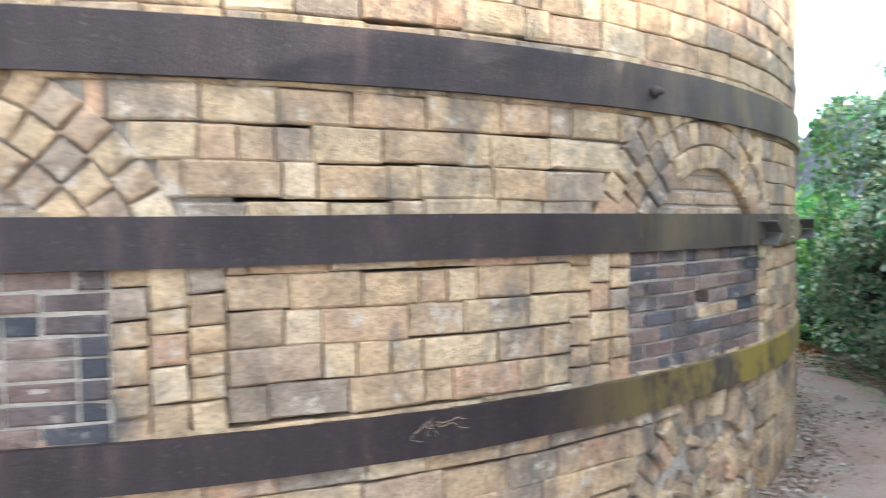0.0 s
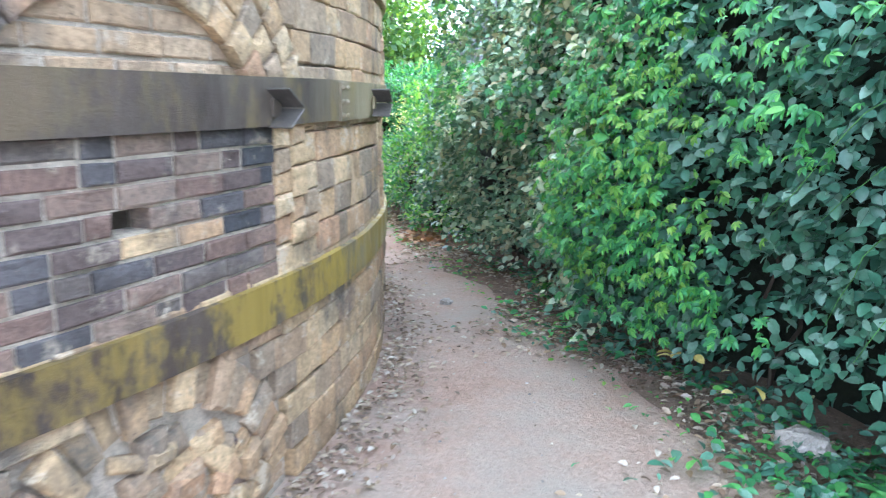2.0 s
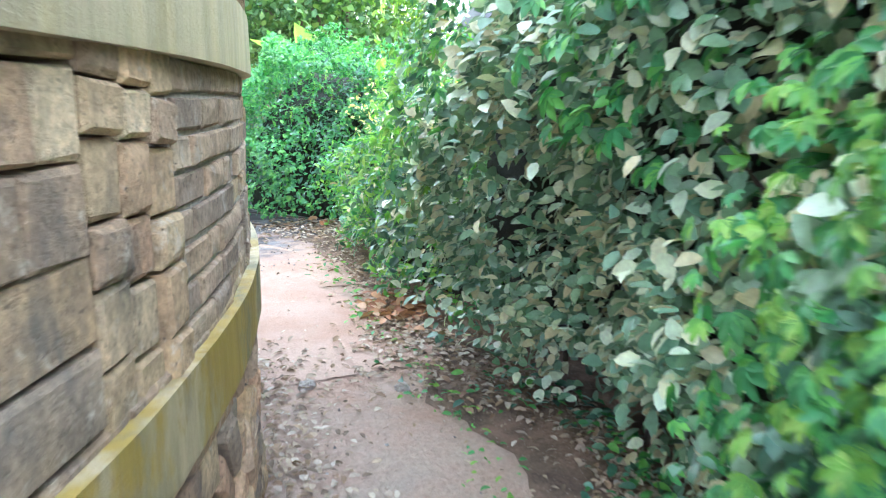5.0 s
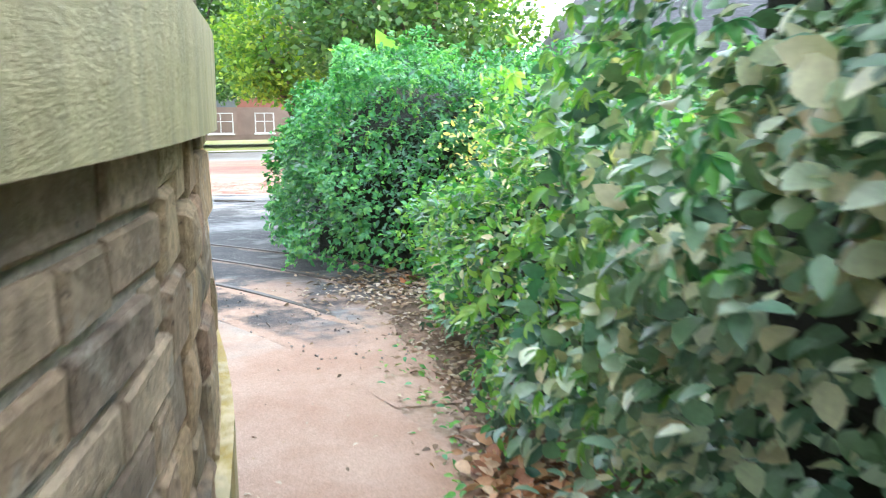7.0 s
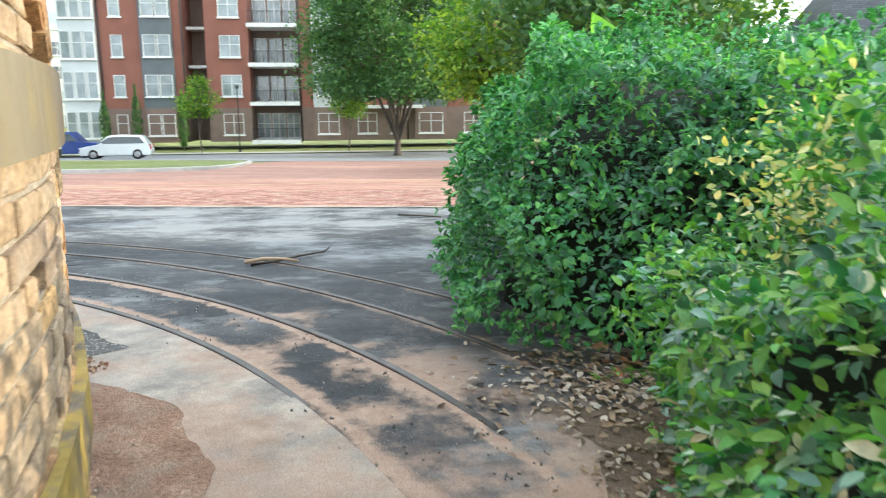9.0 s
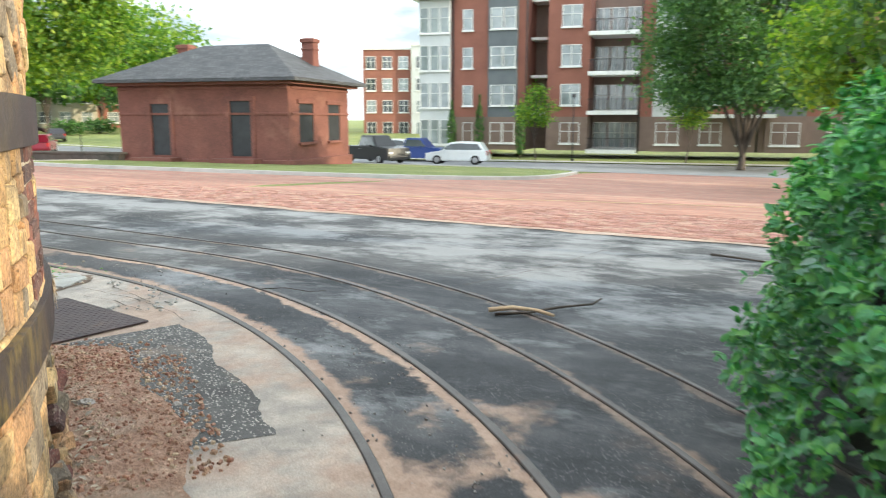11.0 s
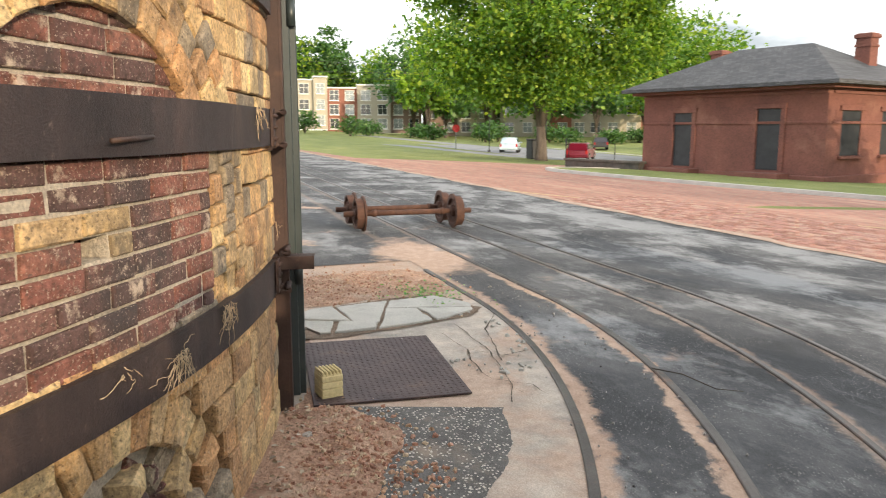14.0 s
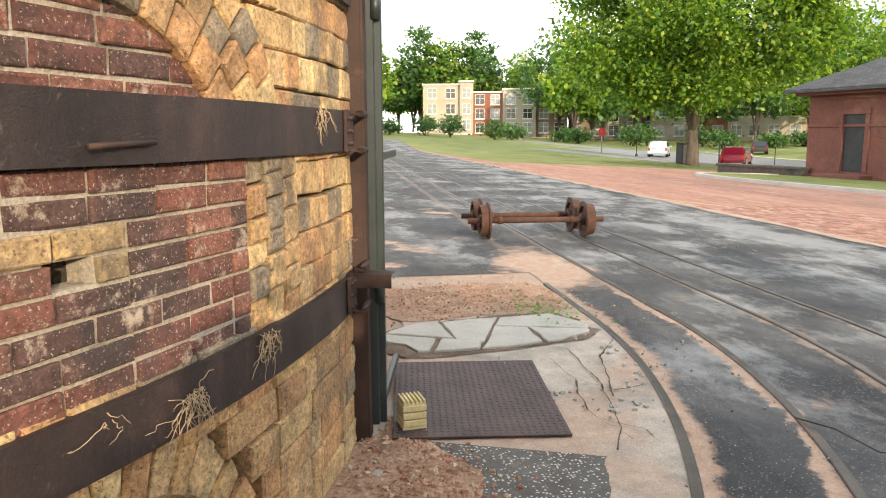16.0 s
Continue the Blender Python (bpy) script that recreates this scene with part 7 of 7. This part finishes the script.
pl = tagged(new("banana_plant"), "banana plant with large bright green leaves behind the bush", "plant")
tube("stem", [(4.9, 21.2, 0), (4.92, 21.2, 0.9), (4.9, 21.2, 1.45)], 0.09, 0.05, LM_BRIGHT, pl, 8)
aa = np.array([0.3, 1.4, 2.5, 3.3, 4.2, 5.3])
leaf_object("leaf", np.tile([4.9, 21.2, 1.35], (6, 1)), np.c_[np.cos(aa), np.sin(aa), np.array([1.2, 0.9, 1.4, 1.0, 1.6, 0.8])], np.c_[-np.cos(aa) * 0.8, -np.sin(aa) * 0.8, np.ones(6)], np.full(6, 1.5), 0.32, LM_BRIGHT, pl)

bin_ = tagged(new("wheeled_bin"), "dark wheeled refuse bin beside the tree trunk", "bin")
g0 = float(gz(-47.5, 40.5))
box_part("body", pose(-47.6, 40.9, g0 + 0.75), 1.0, 1.0, 1.4, M_BLACK, bin_, 0.06)
box_part("lid", pose(-47.6, 40.9, g0 + 1.5), 1.06, 1.06, 0.10, M_BLACK, bin_, 0.03)
M_DARKSTONE = surface("dark_weathered_stone", [(0.3, (0.05, 0.045, 0.04)), (0.7, (0.12, 0.10, 0.085))], 3, 40, 0.6, 0.95, 0.8, 0.02)
low = tagged(new("low_wall"), "low dark stone wall beside the brick building", "wall")
box_part("coping", pose(-29.0, 34.9, float(gz(-29, 34.9)) + 0.42, 0, 0, 12), 5.2, 0.5, 0.12, M_DARKSTONE, low, 0.02)
box_part("body", pose(-29.0, 34.9, float(gz(-29, 34.9)) + 0.18, 0, 0, 12), 5.0, 0.4, 0.40, M_DARKSTONE, low)


def post_lamp(x, y, h, label, r=0.045):
    p = tagged(new("lamp_post"), label, "lamp post")
    g = float(gz(x, y))
    rod_part("pole", (x, y, g), (x, y, g + h), r, M_DARKMETAL, p, 8)
    box_part("lantern", pose(x, y, g + h + 0.12), 0.24, 0.24, 0.26, M_DARKMETAL, p, 0.03)
    box_part("base", pose(x, y, g + 0.12), 0.22, 0.22, 0.26, M_DARKMETAL, p, 0.03)


post_lamp(-17.8, 71.3, 5.2, "slim dark lamp post before the apartments")
post_lamp(-64, 44.5, 3.4, "slim dark lamp post on the far lawn")
post_lamp(-72, 55, 4.2, "slim dark lamp post by the far road")
for x, y in ((-33.8, 35.6), (-38.5, 38.5), (-47, 47.5)):
    p = tagged(new("marker_post"), "thin dark marker post at the lawn edge", "post")
    g = float(gz(x, y))
    rod_part("pole", (x, y, g), (x, y, g + 1.5), 0.035, M_DARKMETAL, p, 6)
sg = tagged(new("stop_sign"), "small red road sign on a thin post", "sign")
sx, sy = -69.0, 43.0
g = float(gz(sx, sy))
rod_part("pole", (sx, sy, g), (sx, sy, g + 2.4), 0.04, M_CHROME, sg, 6)
bm = bmesh.new()
bmesh.ops.create_cone(bm, cap_ends=True, segments=8, radius1=0.42, radius2=0.42, depth=0.03, matrix=Matrix.Translation((sx + 0.05, sy, g + 2.1)) @ Matrix.Rotation(radians(90), 4, "Y") @ Matrix.Rotation(radians(22.5), 4, "Z"))
part("face", bm, M_LIGHTRED, sg)
wr = tagged(new("power_line"), "thin power lines crossing the far slope", "cable")
for z in (8.2, 9.0, 10.2):
    tube("wire", [(-92, 5, z), (-93, 30, z - 0.35), (-92, 60, z - 0.35), (-88, 95, z)], 0.025, 0.025, M_DARKMETAL, wr, 4)
for x, y in ((-92, 5), (-88, 95)):
    rod_part("pole", (x, y, float(gz(x, y))), (x, y, 10.8), 0.14, M_BARK, wr, 8)
strip("road_marking", -13, 3, 40, lambda x: 22.45 + 0.33 * (x + 12), lambda x: 22.55 + 0.33 * (x + 12), 2, 0.021,
      surface("worn_yellow_paint", [(0.3, (0.42, 0.30, 0.16)), (0.7, (0.52, 0.40, 0.22))], 3, 50, 0.5, 0.9, 0.4, 0.004), 0.04, 2.0, "worn yellow line on the bricks")

# ---- single pieces: large leaves of the hedge, bricks of the road ----


def single_leaves():
    mat = leaf_material("single_olive_leaf", OLIVE, 0.42, 0.12, "object")
    rng = random.Random(8)
    fs = [tuple(int(i) for i in f) for f in LEAF_F]
    meshes = []
    for i in range(4):
        me = bpy.data.meshes.new("leaf")
        me.from_pydata([(u, 0.52 * v, w + rng.uniform(-0.02, 0.02)) for u, v, w in zip(LEAF_U, LEAF_V, LEAF_W)], [], fs)
        me.polygons.foreach_set("use_smooth", [True] * 4)
        me.materials.append(mat)
        meshes.append(me)
    for i in range(220):
        y, z = rng.uniform(8.6, 10.4), rng.uniform(0.5, 2.1)
        ob = new("leaf", rng.choice(meshes))
        ob.parent = HEDGE
        k = rng.uniform(0.045, 0.075)
        ob.matrix_basis = (Matrix.Translation((float(hedge_face(y, z)) - rng.uniform(0.0, 0.14), y, z))
                           @ Euler((rng.uniform(-0.7, 0.7), rng.uniform(-0.2, 0.9), math.pi + rng.uniform(-1.2, 1.2))).to_matrix().to_4x4() @ Matrix.Diagonal((k, k, k, 1)))


single_leaves()


def road_bricks():
    """Worn pavers along the near edge of the brick road, each a little proud or tilted."""
    pal = [(0.30, 0.14, 0.105), (0.36, 0.18, 0.14), (0.26, 0.12, 0.09), (0.40, 0.23, 0.18), (0.33, 0.17, 0.14)]
    m_one = masonry("road_brick", pal, "object", (0.42, 0.31, 0.23), 0.56)
    m_all = masonry("road_brick_rest", pal, "island", (0.42, 0.31, 0.23), 0.56)
    rng = random.Random(21)
    road = bpy.data.objects["brick_road"]
    hp, count = Heap(), 0
    for row in range(22):
        y = 22.02 + row * 0.117
        x = -11.0 + (0.115 if row % 2 else 0.0)
        while x < 4.5:
            m = Matrix.Translation((x, y, float(gz(x, y)) + 0.024 + rng.uniform(-0.003, 0.003))) @ Euler((radians(-90) + rng.uniform(-0.012, 0.012) + math.pi, 0, rng.uniform(-0.01, 0.01))).to_matrix().to_4x4()
            if rng.random() > 0.04 and y > road_edge(x) + 0.12:
                if row < 8 and -4.6 < x < 3.2 and count < 300:
                    put_piece("brick", m, 0.220, 0.108, 0.03, 0.006, m_one, rng, road)
                    count += 1
                else:
                    vs, fs = piece_mesh("b", 0.220, 0.108, 0.03, 0.006, rng)
                    hp.add(vs, fs, m)
            x += 0.23
    ob = mesh_ob("brick", hp.v, hp.f, m_all, road)
    ob["kind"] = "stuff"


road_bricks()
